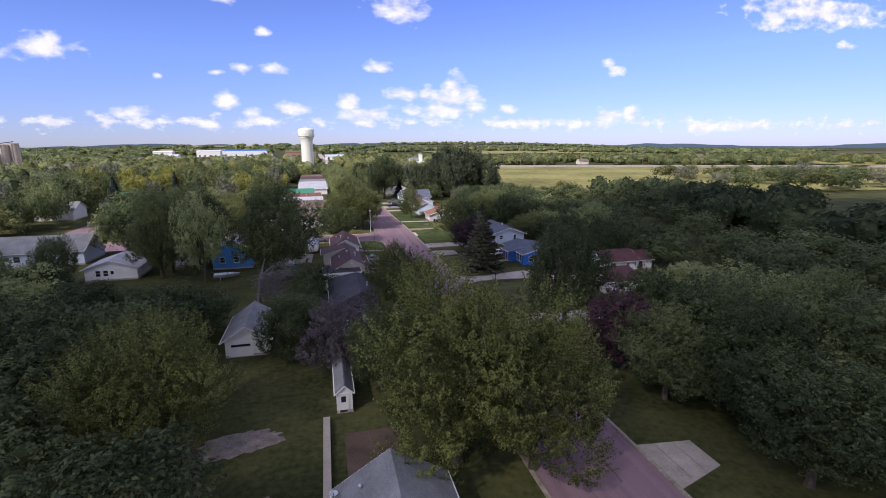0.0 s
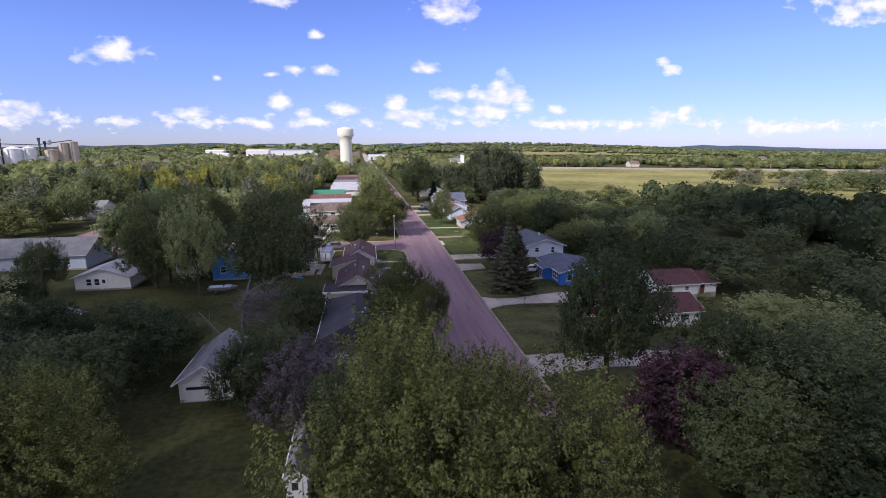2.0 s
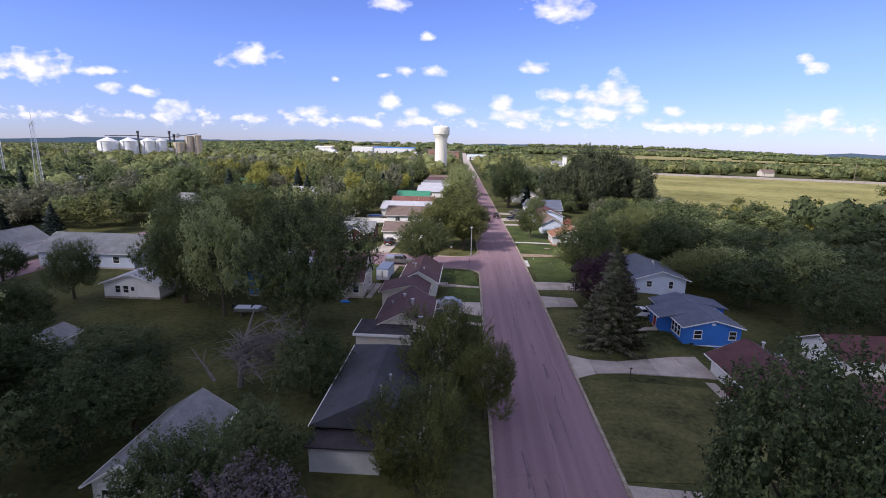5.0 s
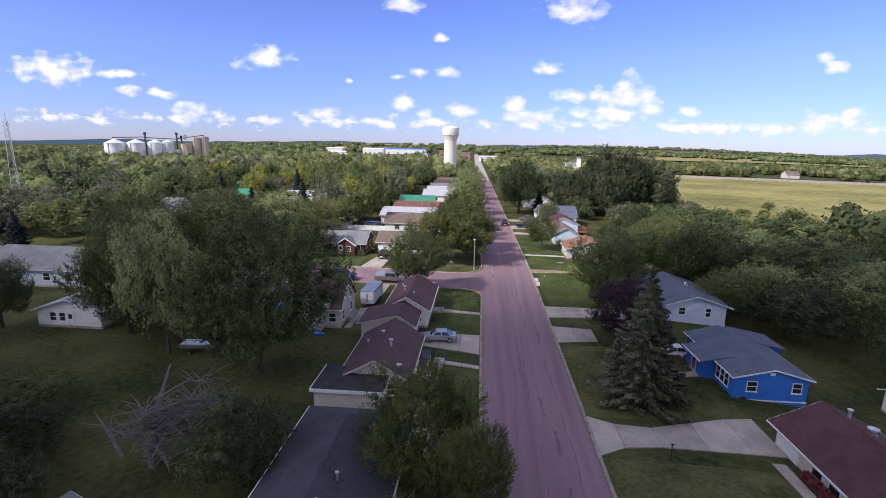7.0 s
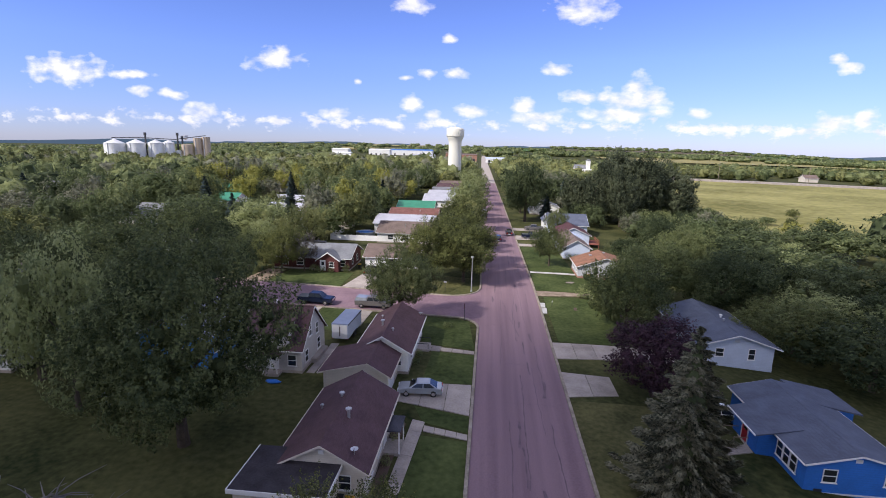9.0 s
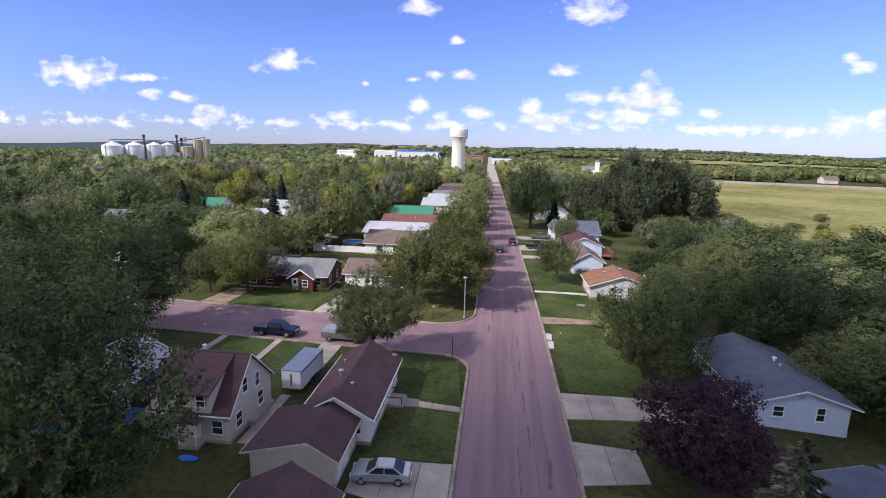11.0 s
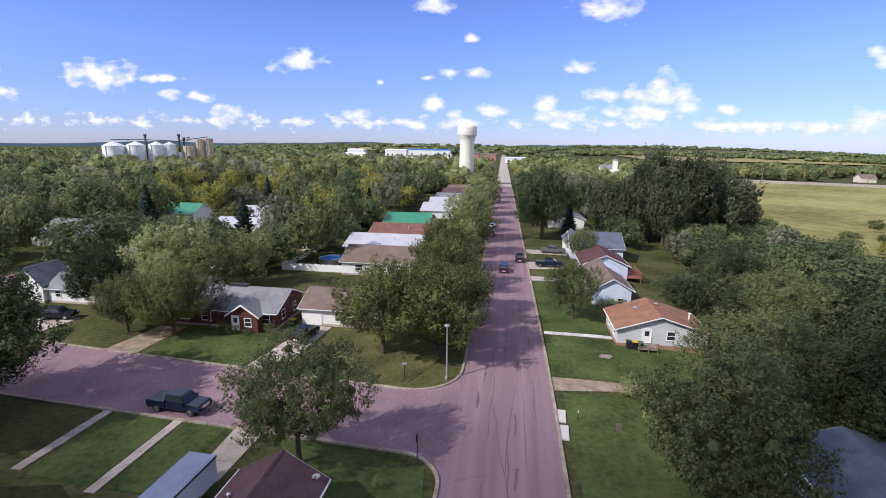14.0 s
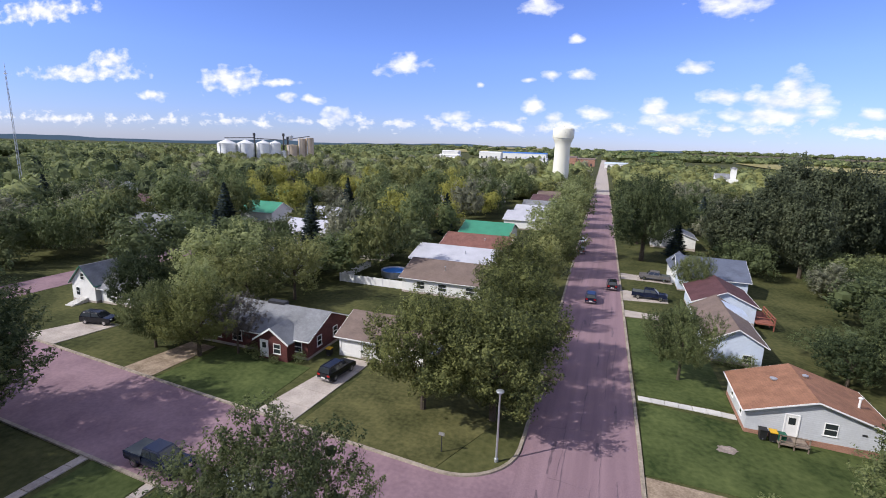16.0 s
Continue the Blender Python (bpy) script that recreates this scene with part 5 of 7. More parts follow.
def crown(seed, count, leaf, mat, lobes=16, spread_r=5.0, z0=2.2, z1=10.0, lobe_r=0.42, core=0.2, tuft=24, spray=4.2):
    """A broadleaf crown: overlapping lobes round a tall oval, thick with leaf clusters, uneven outside."""
    rng = np.random.default_rng(seed)
    rr = random.Random(seed)
    zc, hz = (z0 + z1) / 2, (z1 - z0) / 2
    cs, rs = [(0, 0, zc)], [0.62]
    for i in range(lobes):
        f = (i + 0.5) / lobes
        cz = 1 - 1.75 * f
        rad = math.sqrt(max(0, 1 - cz * cz))
        a = i * 2.399 + rr.uniform(-0.5, 0.5)
        k = rr.uniform(0.45, 0.98)
        cs.append((math.cos(a) * rad * k * spread_r, math.sin(a) * rad * k * spread_r, zc + cz * k * hz))
        rs.append(lobe_r * rr.uniform(0.55, 1.2))
    pts, nrm, vs, fs = [], [], [], []
    area = sum(q * q for q in rs)
    cs_a = np.array(cs)
    for i, (c, r) in enumerate(zip(cs, rs)):
        rad = np.array((r * spread_r, r * spread_r, r * hz * 1.05))
        per = int(count * r * r / area)
        tufts = max(6, per // tuft)
        d = rng.normal(size=(tufts * 7, 3))
        d /= np.linalg.norm(d, axis=1)[:, None]
        sh = 1 + rng.normal(size=len(d)) * 0.12
        p = np.array(c) + d * rad * sh[:, None]
        inside = np.zeros(len(p), bool)
        for j, (c2, r2) in enumerate(zip(cs, rs)):
            if j != i:
                q = (p - np.array(c2)) / np.array((r2 * spread_r, r2 * spread_r, r2 * hz * 1.05))
                inside |= np.sum(q * q, axis=1) < 0.6
        p, d = p[~inside][:tufts], d[~inside][:tufts]
        p, d = np.repeat(p, tuft, axis=0), np.repeat(d, tuft, axis=0)
        # each tuft is a spray that reaches outward and up, thick at its foot and pointed at its tip
        reach = d * np.array((0.75, 0.75, 0.45)) + np.array((0, 0, 0.62))
        reach /= np.linalg.norm(reach, axis=1)[:, None]
        along_ = rng.uniform(-1.0, 1.0, (len(p), 1))
        loose = np.clip(rng.normal(size=p.shape), -1.9, 1.9) * leaf * (1.25 - 0.75 * along_)
        p = p + loose + reach * along_ * min(leaf * spray, 0.55) - d * leaf * 0.8
        pts.append(p)
        m = d * 0.6 + loose / leaf * 0.34 + rng.normal(size=d.shape) * 0.32 + np.array((0, 0, 0.35))
        nrm.append(m / np.linalg.norm(m, axis=1)[:, None])
        bv, bf = ball(*c, *(rad * core), rr, 0.12, *(4, 7) if count > 3000 else (3, 5))
        fs += [tuple(q + len(vs) for q in f) for f in bf]
        vs += bv
    ncore = len(fs)
    lv, lf = leaves(np.concatenate(pts), np.concatenate(nrm), leaf, leaf * 0.6, rng)
    fs = fs + [tuple(int(q) + len(vs) for q in f) for f in lf]
    vs = vs + [tuple(v) for v in lv.tolist()]
    return mesh_of("crown", vs, fs, (mat, mat), [1] * ncore + [0] * (len(fs) - ncore))


def trunk_bm(seed, height, girth, reach, limbs=6):
    rr = random.Random(seed)
    bm = bmesh.new()
    tube(bm, [(0, 0, -0.3), (0.05, 0.02, height * 0.2), (-0.06, 0.05, height * 0.45), (0.1, 0, height * 0.8)], [girth * 1.4, girth, girth * 0.75, girth * 0.25], 8)
    for i in range(limbs):
        a = i * 2.4 + rr.uniform(-0.4, 0.4)
        z = height * rr.uniform(0.22, 0.5)
        r = reach * rr.uniform(0.6, 0.9)
        tube(bm, [(0, 0, z), (math.cos(a) * r * 0.4, math.sin(a) * r * 0.4, z + height * 0.16), (math.cos(a) * r, math.sin(a) * r, z + height * 0.33)], [girth * 0.5, girth * 0.34, girth * 0.08], 5)
    return bm


def conifer(seed, count, mat, height=13.0, radius=4.4, length=0.42):
    """A spruce: whorls of separate boughs that sag and turn up at the tip, hung with sprays that lie along them."""
    rng = np.random.default_rng(seed)
    pts, nrm, lay = [], [], []
    tiers = 21
    rr = random.Random(seed)
    vs, fs = [], []
    for k in range(tiers):
        f = k / (tiers - 1)
        z = 0.9 + f * (height - 1.1)
        r = radius * (1 - f) ** 0.85 * rr.uniform(0.9, 1.08) + 0.12
        boughs = max(5, int(10 * (1 - f) + 5))
        for b in range(boughs):
            a = 2 * math.pi * (b + 0.5 * (k % 2) + rr.uniform(-0.25, 0.25)) / boughs
            rb = r * rr.uniform(0.74, 1.14)
            lift = rr.uniform(-0.2, 0.2)
            m = max(5, int(count / tiers / boughs * (1.75 - 1.5 * f)))
            t = rng.uniform(0.18, 1.0, m) ** 0.75
            side = np.clip(rng.normal(size=m), -1.6, 1.6) * 0.13 * rb * (1.15 - t)
            x = np.cos(a) * t * rb - np.sin(a) * side
            y = np.sin(a) * t * rb + np.cos(a) * side
            zz = z + lift - 0.34 * t * rb + 0.26 * t ** 3 * rb - np.abs(side) * 0.35 + rng.normal(size=m) * 0.05
            pts.append(np.stack((x, y, zz), axis=1))
            fan = np.arctan2(side, 0.35 * rb)
            lay.append(np.stack((np.cos(a + fan * 1.6), np.sin(a + fan * 1.6), np.full(m, -0.15)), axis=1))
            q = np.stack((rng.normal(size=m) * 0.3 + np.cos(a) * 0.25, rng.normal(size=m) * 0.3 + np.sin(a) * 0.25, np.full(m, 0.9)), axis=1)
            nrm.append(q / np.linalg.norm(q, axis=1)[:, None])
    # core lumps take leaf_deep: shade in the gaps between boughs, put into colour
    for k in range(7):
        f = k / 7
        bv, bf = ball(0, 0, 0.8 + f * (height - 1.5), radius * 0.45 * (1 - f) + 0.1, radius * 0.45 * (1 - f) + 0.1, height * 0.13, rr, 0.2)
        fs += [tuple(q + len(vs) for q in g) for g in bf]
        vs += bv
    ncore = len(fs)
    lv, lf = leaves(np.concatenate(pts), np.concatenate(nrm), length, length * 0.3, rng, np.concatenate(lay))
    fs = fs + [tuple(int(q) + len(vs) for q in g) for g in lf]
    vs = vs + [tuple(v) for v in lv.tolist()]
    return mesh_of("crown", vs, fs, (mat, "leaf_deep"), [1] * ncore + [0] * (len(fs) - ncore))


KINDS = {}


def kind_of_tree(key, crown_mesh, trunk_mesh_bm, label, base_h=10.0, base_r=5.0):
    me = bpy.data.meshes.new("trunk")
    trunk_mesh_bm.to_mesh(me)
    trunk_mesh_bm.free()
    me.materials.append(MATS["bark"])
    KINDS[key] = (crown_mesh, me, label, base_h, base_r)


kind_of_tree("maple", crown(11, 60000, 0.098, "leaf_mid", 28, lobe_r=0.34, z0=1.0, tuft=28, spray=5.8), trunk_bm(11, 8, 0.26, 3.4), "broad leafy maple with a dense green crown")
kind_of_tree("gold", crown(12, 100000, 0.070, "leaf_maple", 30, lobe_r=0.33, z0=0.9, core=0.08, tuft=38, spray=7.6), trunk_bm(12, 8, 0.26, 3.4), "large maple with yellow-green sunlit foliage")
kind_of_tree("ash", crown(13, 34000, 0.11, "leaf_mid", 22, lobe_r=0.36, z0=1.5), trunk_bm(13, 8, 0.2, 3.2), "leafy street tree with a rounded green crown")
kind_of_tree("low_ash", crown(19, 32000, 0.12, "leaf_mid", 26, lobe_r=0.33, z0=-0.5), trunk_bm(19, 8, 0.22, 3.2), "broad green tree with boughs down to the lawn")
kind_of_tree("linden", crown(17, 36000, 0.115, "leaf_linden", 26, lobe_r=0.30, z0=1.2, spray=5.2), trunk_bm(17, 8, 0.22, 3.2), "sunlit yellow-green street tree with hanging boughs")
kind_of_tree("dusk", crown(18, 34000, 0.118, "leaf_deep", 26, lobe_r=0.34, z0=1.2, spray=4.8), trunk_bm(18, 8, 0.26, 3.2), "heavy dark green yard tree")
kind_of_tree("purple", crown(14, 28000, 0.125, "leaf_purple", 20, z0=-0.4, lobe_r=0.36), trunk_bm(14, 7, 0.2, 3.0), "dark purple-leaved maple with a round crown")
kind_of_tree("mauve", crown(24, 26000, 0.12, "leaf_mauve", 22, z0=0.4, lobe_r=0.36), trunk_bm(24, 7, 0.2, 3.0), "dusty mauve-leaved ornamental tree")
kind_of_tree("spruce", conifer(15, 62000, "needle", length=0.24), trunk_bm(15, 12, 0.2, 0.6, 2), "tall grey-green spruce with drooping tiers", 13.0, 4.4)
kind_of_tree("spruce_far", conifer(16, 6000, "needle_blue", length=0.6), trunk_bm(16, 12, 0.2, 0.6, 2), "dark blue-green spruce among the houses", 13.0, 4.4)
for i, (mt, lab) in enumerate((("leaf_green", "green shade tree of the neighbourhood"), ("leaf_deep", "dark green shade tree with a dense crown"), ("leaf_olive", "olive-green shade tree catching the sun"), ("leaf_green", "tall green shade tree with a ragged crown"), ("leaf_deep", "dark wood-edge tree with a heavy crown"))):
    kind_of_tree("shade%d" % i, crown(30 + i, 7600, 0.19, mt, (16, 14, 18, 20, 15)[i], lobe_r=(0.38, 0.42, 0.36, 0.34, 0.4)[i], z0=(1.2, 0.9, 1.3, 1.0, 0.6)[i], tuft=16, core=0.27), trunk_bm(30 + i, 8, 0.22, 3.0, 4), lab)
for i, (mt, lab) in enumerate((("leaf_green", "green tree among the town roofs"), ("leaf_deep", "dark green tree among the town roofs"), ("leaf_olive", "olive-green tree among the town roofs"), ("leaf_silver", "silvery grey-green tree among the town roofs"), ("leaf_lime", "yellow-green tree among the town roofs"))):
    kind_of_tree("town%d" % i, crown(50 + i, 2100, 0.33, mt, (14, 12, 16, 11, 13)[i], lobe_r=(0.38, 0.42, 0.36, 0.4, 0.36)[i], z0=(1.6, 1.0, 1.8, 1.2, 1.5)[i], tuft=10, core=0.46), trunk_bm(50 + i, 8, 0.22, 3.0, 3), lab)
kind_of_tree("poplar", crown(40, 17000, 0.18, "leaf_poplar", 24, spread_r=3.8, lobe_r=0.38, z0=0.6), trunk_bm(40, 9, 0.22, 1.6, 4), "tall dark cottonwood with upswept boughs", 10.0, 3.4)
kind_of_tree("grey", crown(43, 7000, 0.15, "leaf_grey", 16, lobe_r=0.34, core=0.2), trunk_bm(43, 8, 0.2, 3.4, 9), "half-dead grey tree with thin dry foliage")
kind_of_tree("bush", crown(41, 4200, 0.18, "leaf_green", 10, z0=-1.0, z1=8.0, lobe_r=0.44), trunk_bm(41, 4, 0.2, 2.0, 3), "rounded green garden shrub", 8.0, 5.0)
kind_of_tree("purple_bush", crown(42, 4200, 0.18, "leaf_purple", 10, z0=-1.0, z1=8.0, lobe_r=0.44), trunk_bm(42, 4, 0.2, 2.0, 3), "small purple-leaved garden shrub", 8.0, 5.0)


def tree(key, x, y, h, r, turn=None, group="trees"):
    cm, tm, label, bh, br = KINDS[key]
    small = "bush" in key
    ob = new("shrub" if small else "tree")
    ob.matrix_basis = pose(x, y, land(x, y), 0, 0, (x * 37 + y * 53) % 360 if turn is None else turn) @ Matrix.Diagonal((r / br, r / br, h / bh, 1))
    tagged(ob, label, "shrub" if small else "tree", group)
    for nm, me in (("trunk", tm), ("crown", cm)):
        o = new(nm, me)
        o.parent = ob
    TREES.append((x, y, r))
    return ob


TREES = []
# near the south end of the walk
tree("gold", -10.3, -104.2, 16.0, 7.6)
tree("gold", -4.7, -106.6, 12.4, 6.0)
tree("gold", -5.9, -97.0, 11.4, 4.4)
tree("dusk", 10.9, -82.0, 15.2, 5.4)
tree("purple", 12.6, -93.0, 9.0, 5.4)
tree("dusk", 18.5, -90.0, 10.5, 5.2)
tree("dusk", 12.8, -99.8, 9.0, 4.8)
tree("dusk", 17.6, -104.5, 11.0, 5.0)
# three mid-green trees in dark foliage colour, for the dim corner of the view
tree("dusk", 21.0, -96.0, 11.6, 6.8)
tree("dusk", 19.5, -104.5, 10.5, 6.6)
tree("dusk", 14.8, -113.4, 10.2, 6.0)
tree("ash", 26.5, -110.0, 13.0, 8.0)
tree("ash", 32.0, -98.0, 12.8, 7.4)
tree("shade1", 27.0, -121.0, 12.0, 7.0)
tree("shade0", 38.0, -109.0, 12.5, 7.6)
tree("mauve", -18.3, -86.2, 8.8, 4.3)
tree("dusk", -24.2, -81.6, 8.2, 3.7)
tree("gold", -34.4, -96.4, 11.4, 6.0)
for x, y, h_, r_ in ((-37.5, -73.0, 8.0, 4.4), (-40.5, -87.0, 10.0, 4.8), (-43.5, -91.5, 10.5, 5.0), (-49.0, -75.5, 8.0, 5.2), (-33.0, -110.5, 10.0, 5.6), (-57.0, -82.0, 9.0, 5.6), (-66.0, -90.0, 10.0, 6.4), (-50.0, -113.0, 11.0, 6.4)):
    tree("shade4" if r_ < 5 else "shade1", x, y, h_, r_)
tree("shade1", -47.0, -99.0, 11.0, 6.5)
tree("shade4", -42.0, -107.5, 10.5, 5.6)
tree("shade1", -56.0, -92.0, 10.0, 6.6)
tree("shade4", -47.5, -84.0, 10.5, 6.0)
tree("shade1", -39.5, -81.5, 10.0, 5.2)
tree("shade0", -61.0, -63.0, 9.0, 6.4)
tree("shade1", -70.0, -76.0, 10.0, 7.0)
tree("shade4", -52.0, -66.0, 7.0, 5.0)
tree("dusk", -51.0, -66.0, 7.5, 4.6)
tree("dusk", -36.0, -69.0, 6.0, 3.6)
tree("dusk", -62.4, -52.4, 7.4, 4.3)
tree("shade1", -46.5, -57.5, 4.6, 4.4)
tree("shade4", -41.5, -62.0, 4.2, 4.0)
tree("gold", -10.6, -75.4, 8.8, 3.6)
tree("gold", -9.3, -61.2, 9.4, 4.2)
tree("gold", -5.5, -64.8, 7.6, 2.9)
tree("dusk", -14.6, -90.6, 9.0, 4.0)
tree("shade4", -22.4, -62.5, 7.0, 3.6)
tree("shade1", -22.6, -75.0, 6.5, 3.2)
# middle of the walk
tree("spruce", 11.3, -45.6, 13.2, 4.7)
tree("purple", 14.0, -30.6, 8.6, 5.4)
tree("low_ash", 15.8, -12.6, 12.2, 6.0)
tree("maple", -29.1, -45.0, 17.4, 7.7)
tree("maple", -50.8, -36.2, 15.6, 6.2)
tree("dusk", -68.4, -36.6, 9.2, 3.5)
tree("dusk", -87.0, -29.5, 6.4, 3.8)
tree("maple", -50.0, -13.8, 15.6, 9.4)
tree("shade1", -57.0, -17.5, 13.0, 7.2)
tree("shade0", -50.0, -32.0, 12.0, 5.4)
tree("shade1", -46.0, -27.5, 10.5, 4.8)
tree("ash", -16.4, -12.9, 10.6, 4.9)
tree("ash", 24.5, 2.5, 10.5, 6.2)
tree("dusk", 33.5, -2.0, 11.0, 6.5)
# north of the side street
tree("linden", -15.2, 8.8, 11.4, 5.6)
tree("linden", -8.3, 9.4, 11.4, 6.4)
tree("linden", -9.0, 21.0, 11.6, 6.4)
tree("linden", -11.4, 36.0, 12.2, 5.8)
tree("shade2", -10.6, 51.0, 10.6, 5.4)
for i, yy in enumerate((66, 82, 97, 114, 132, 150, 170, 192, 215, 240)):
    tree(("shade2", "shade3", "shade2")[i % 3], mid(yy) - 8.4 - (i % 2) * 1.5, yy, (11, 14, 10)[i % 3], (5.8, 7.0, 5.0)[i % 3])
for i, yy in enumerate((112, 133, 160, 190, 220)):
    tree(("shade1", "shade3", "shade0")[i % 3], mid(yy) + 10.6, yy, (14.5, 11.5, 12)[i % 3], (7.0, 5.2, 5.6)[i % 3])
tree("dusk", 8.6, 90.0, 20.0, 8.6)
tree("ash", 9.6, 25.6, 8.8, 3.7)
tree("purple_bush", 9.2, 37.5, 4.0, 1.9)
tree("ash", 16.0, 62.5, 8.0, 3.0)
tree("shade2", -47.0, 32.0, 10.5, 5.0)
tree("shade2", -49.5, 24.0, 9.8, 5.2)
tree("linden", -44.4, 9.8, 9.0, 4.5)
tree("grey", -40.6, 12.0, 7.8, 3.2)
tree("dusk", -62.0, 17.5, 9.6, 4.4)
tree("ash", -51.0, 9.5, 8.0, 3.6)
tree("shade3", -50.5, 16.0, 9.2, 3.8)
tree("shade0", -57.5, 27.0, 12.0, 6.4)
for x, y, h_, r_ in ((28.5, 103, 15, 5.6), (33.5, 98, 17, 5.6), (38.5, 104, 22, 6.0), (45.5, 112, 25, 6.8), (53.0, 108, 24, 6.6), (60.0, 118, 23, 6.4), (42.0, 94, 19, 5.4), (50.0, 122, 24, 6.6), (67, 110, 19, 6.0)):
    tree("poplar", x, y, h_, r_)
for x, y, h_, r_ in ((-71, 5.0 + 36, 12, 3.4), (-122, 5.0, 10, 3.6), (-106.5, 3.4, 9, 3.3), (-64, 62, 13, 3.6), (-96, 70, 14, 4.0), (-135, 27, 16, 3.6), (-44, 100, 12, 3.5), (-150, 60, 14, 4), (-88, 120, 13, 3.6), (30, 150, 12, 3.6), (17, 100, 9, 3.0)):
    tree("spruce_far", x, y, h_, r_)
# shrubs by the houses
for key, x, y, h_, r_ in (("bush", -37.2, 11.6, 1.3, 0.9), ("bush", -35.0, 11.5, 1.0, 0.7), ("bush", -38.8, 12.4, 1.5, 1.0), ("bush", -32.2, 12.6, 1.6, 0.8), ("bush", 15.0, 32.6, 1.5, 0.9), ("bush", 16.6, 32.4, 1.6, 1.0), ("bush", 18.2, 32.4, 1.8, 1.0), ("bush", -9.4, -14.6, 0.9, 0.5),
                          ("bush", 47.2, -49.4, 1.4, 1.5), ("bush", 21.0, 24.9 + 3, 2.2, 1.6), ("bush", 24.6, 14.9, 1.6, 0.9), ("bush", -11.5, -45.5, 0.9, 0.5), ("bush", -11.4, -42.2, 0.8, 0.5), ("bush", -11.9, -26.8, 1.0, 0.5), ("bush", -11.9, -24.5, 0.9, 0.5), ("purple_bush", 22.4, -9.2, 1.2, 0.7),
                          ("bush", 14.8, -2.2, 3.0, 2.4), ("bush", 13.2, 3.2, 2.2, 1.8), ("bush", 27.5, 11.0, 4.0, 3.2), ("bush", -8.8, -14.5, 0.8, 0.5)):
    tree(key, x, y, h_, r_, group="shrubs")


def blocked(x, y, r):
    if abs(x - mid(y)) < 6.5 + r * 0.55 and y > -140:
        return True
    if x < 0 and near_kerb(x) - 2.5 - r * 0.4 < y < far_kerb(x) + 2.5 + r * 0.4 and x > -150:
        return True
    if -99 - r * 0.3 < x < -82 + r * 0.3 and -62 < y < 200:
        return True
    for x0, x1, y0, y1 in KEEP_OUT + OPEN:
        if x0 - r * 0.45 < x < x1 + r * 0.45 and y0 - r * 0.45 < y < y1 + r * 0.45:
            return True
    return any((x - a) ** 2 + (y - b) ** 2 < ((r + c) * 0.70) ** 2 for a, b, c in TREES)


# yards and drives kept clear of trees
OPEN = [(-40, -20, -39, -20), (-94, -68, -40, -20), (-54, -36, -66, -56), (-66, -53, -50, -26), (-47, -36, -31, -19), (-78, -57, 14, 22), (-27, -5, -52, -8), (-39, -22, -21, -8), (4, 21, -57, -14), (4, 37, -78, -68), (4, 22, -72, -50), (-54, -20, 0, 14), (4, 14, -16, 64), (-75, -58, 4, 17), (-50, -28, -62, -44), (-62, -36, -52, -44), (24, 36, -32, -20), (20, 36, 46, 82), (36, 60, -64, -53), (28, 40, -46, -34), (20, 27, 30, 66), (-33, -21, -106, -90), (-21, -12, -108, -80), (-44, -30, 24, 44), (-90, -76, -50, -20), (-86, -76, -5, 16), (-130, -100, -5, 4)]


def fill(count, x0, x1, y0, y1, kinds, h0, h1, r0, r1, seed, make=tree):
    rr = random.Random(seed)
    made = tries = 0
    while made < count and tries < count * 30:
        tries += 1
        x, y = rr.uniform(x0, x1), rr.uniform(y0, y1)
        r = rr.uniform(r0, r1)
        if blocked(x, y, r):
            continue
        make(rr.choice(kinds), x, y, rr.uniform(h0, h1), r)
        made += 1


GROVE = {}


def in_grove(key, x, y, h_, r):
    GROVE.setdefault(key, []).append((x, y, h_, r))
    TREES.append((x, y, r))


def by_distance(key, x, y, h_, r):
    if 30 < x < 41 and -45 < y < 45:
        tree(("ash", "dusk", "maple")[int(x * 7) % 3], x, y, h_, r)
    elif x < -62 or y > 40 or x > 54 or y < -110:
        in_grove({"shade0": "town0", "shade1": "town1", "shade2": "town2", "shade3": "town0", "shade4": "town1"}[key], x, y, h_, r)
    else:
        tree(key, x, y, h_, r)


def plant_groves():
    """Trees between the roofs of the town, too many to count: one mesh of each foliage."""
    for key, spots in GROVE.items():
        cm, tm, label, bh, br = KINDS[key]
        n = len(cm.vertices)
        co = np.empty(n * 3)
        cm.vertices.foreach_get("co", co)
        co = co.reshape(n, 3)
        faces = [tuple(p.vertices) for p in cm.polygons]
        vs, fs = [], []
        for k, (x, y, h_, r) in enumerate(spots):
            a = (x * 37 + y * 53) % 6.283
            q = co * np.array((r / br, r / br, h_ / bh))
            q = np.stack((q[:, 0] * math.cos(a) - q[:, 1] * math.sin(a) + x, q[:, 0] * math.sin(a) + q[:, 1] * math.cos(a) + y, q[:, 2] + land(x, y)), axis=1)
            vs.append(q)
            fs += [tuple(i + k * n for i in f) for f in faces]
        me = mesh_of("town_grove", np.concatenate(vs).tolist(), fs, [cm.materials[0].name])
        tagged(new("town_grove", me), label.replace("tree", "trees", 1), "trees", kind="stuff")


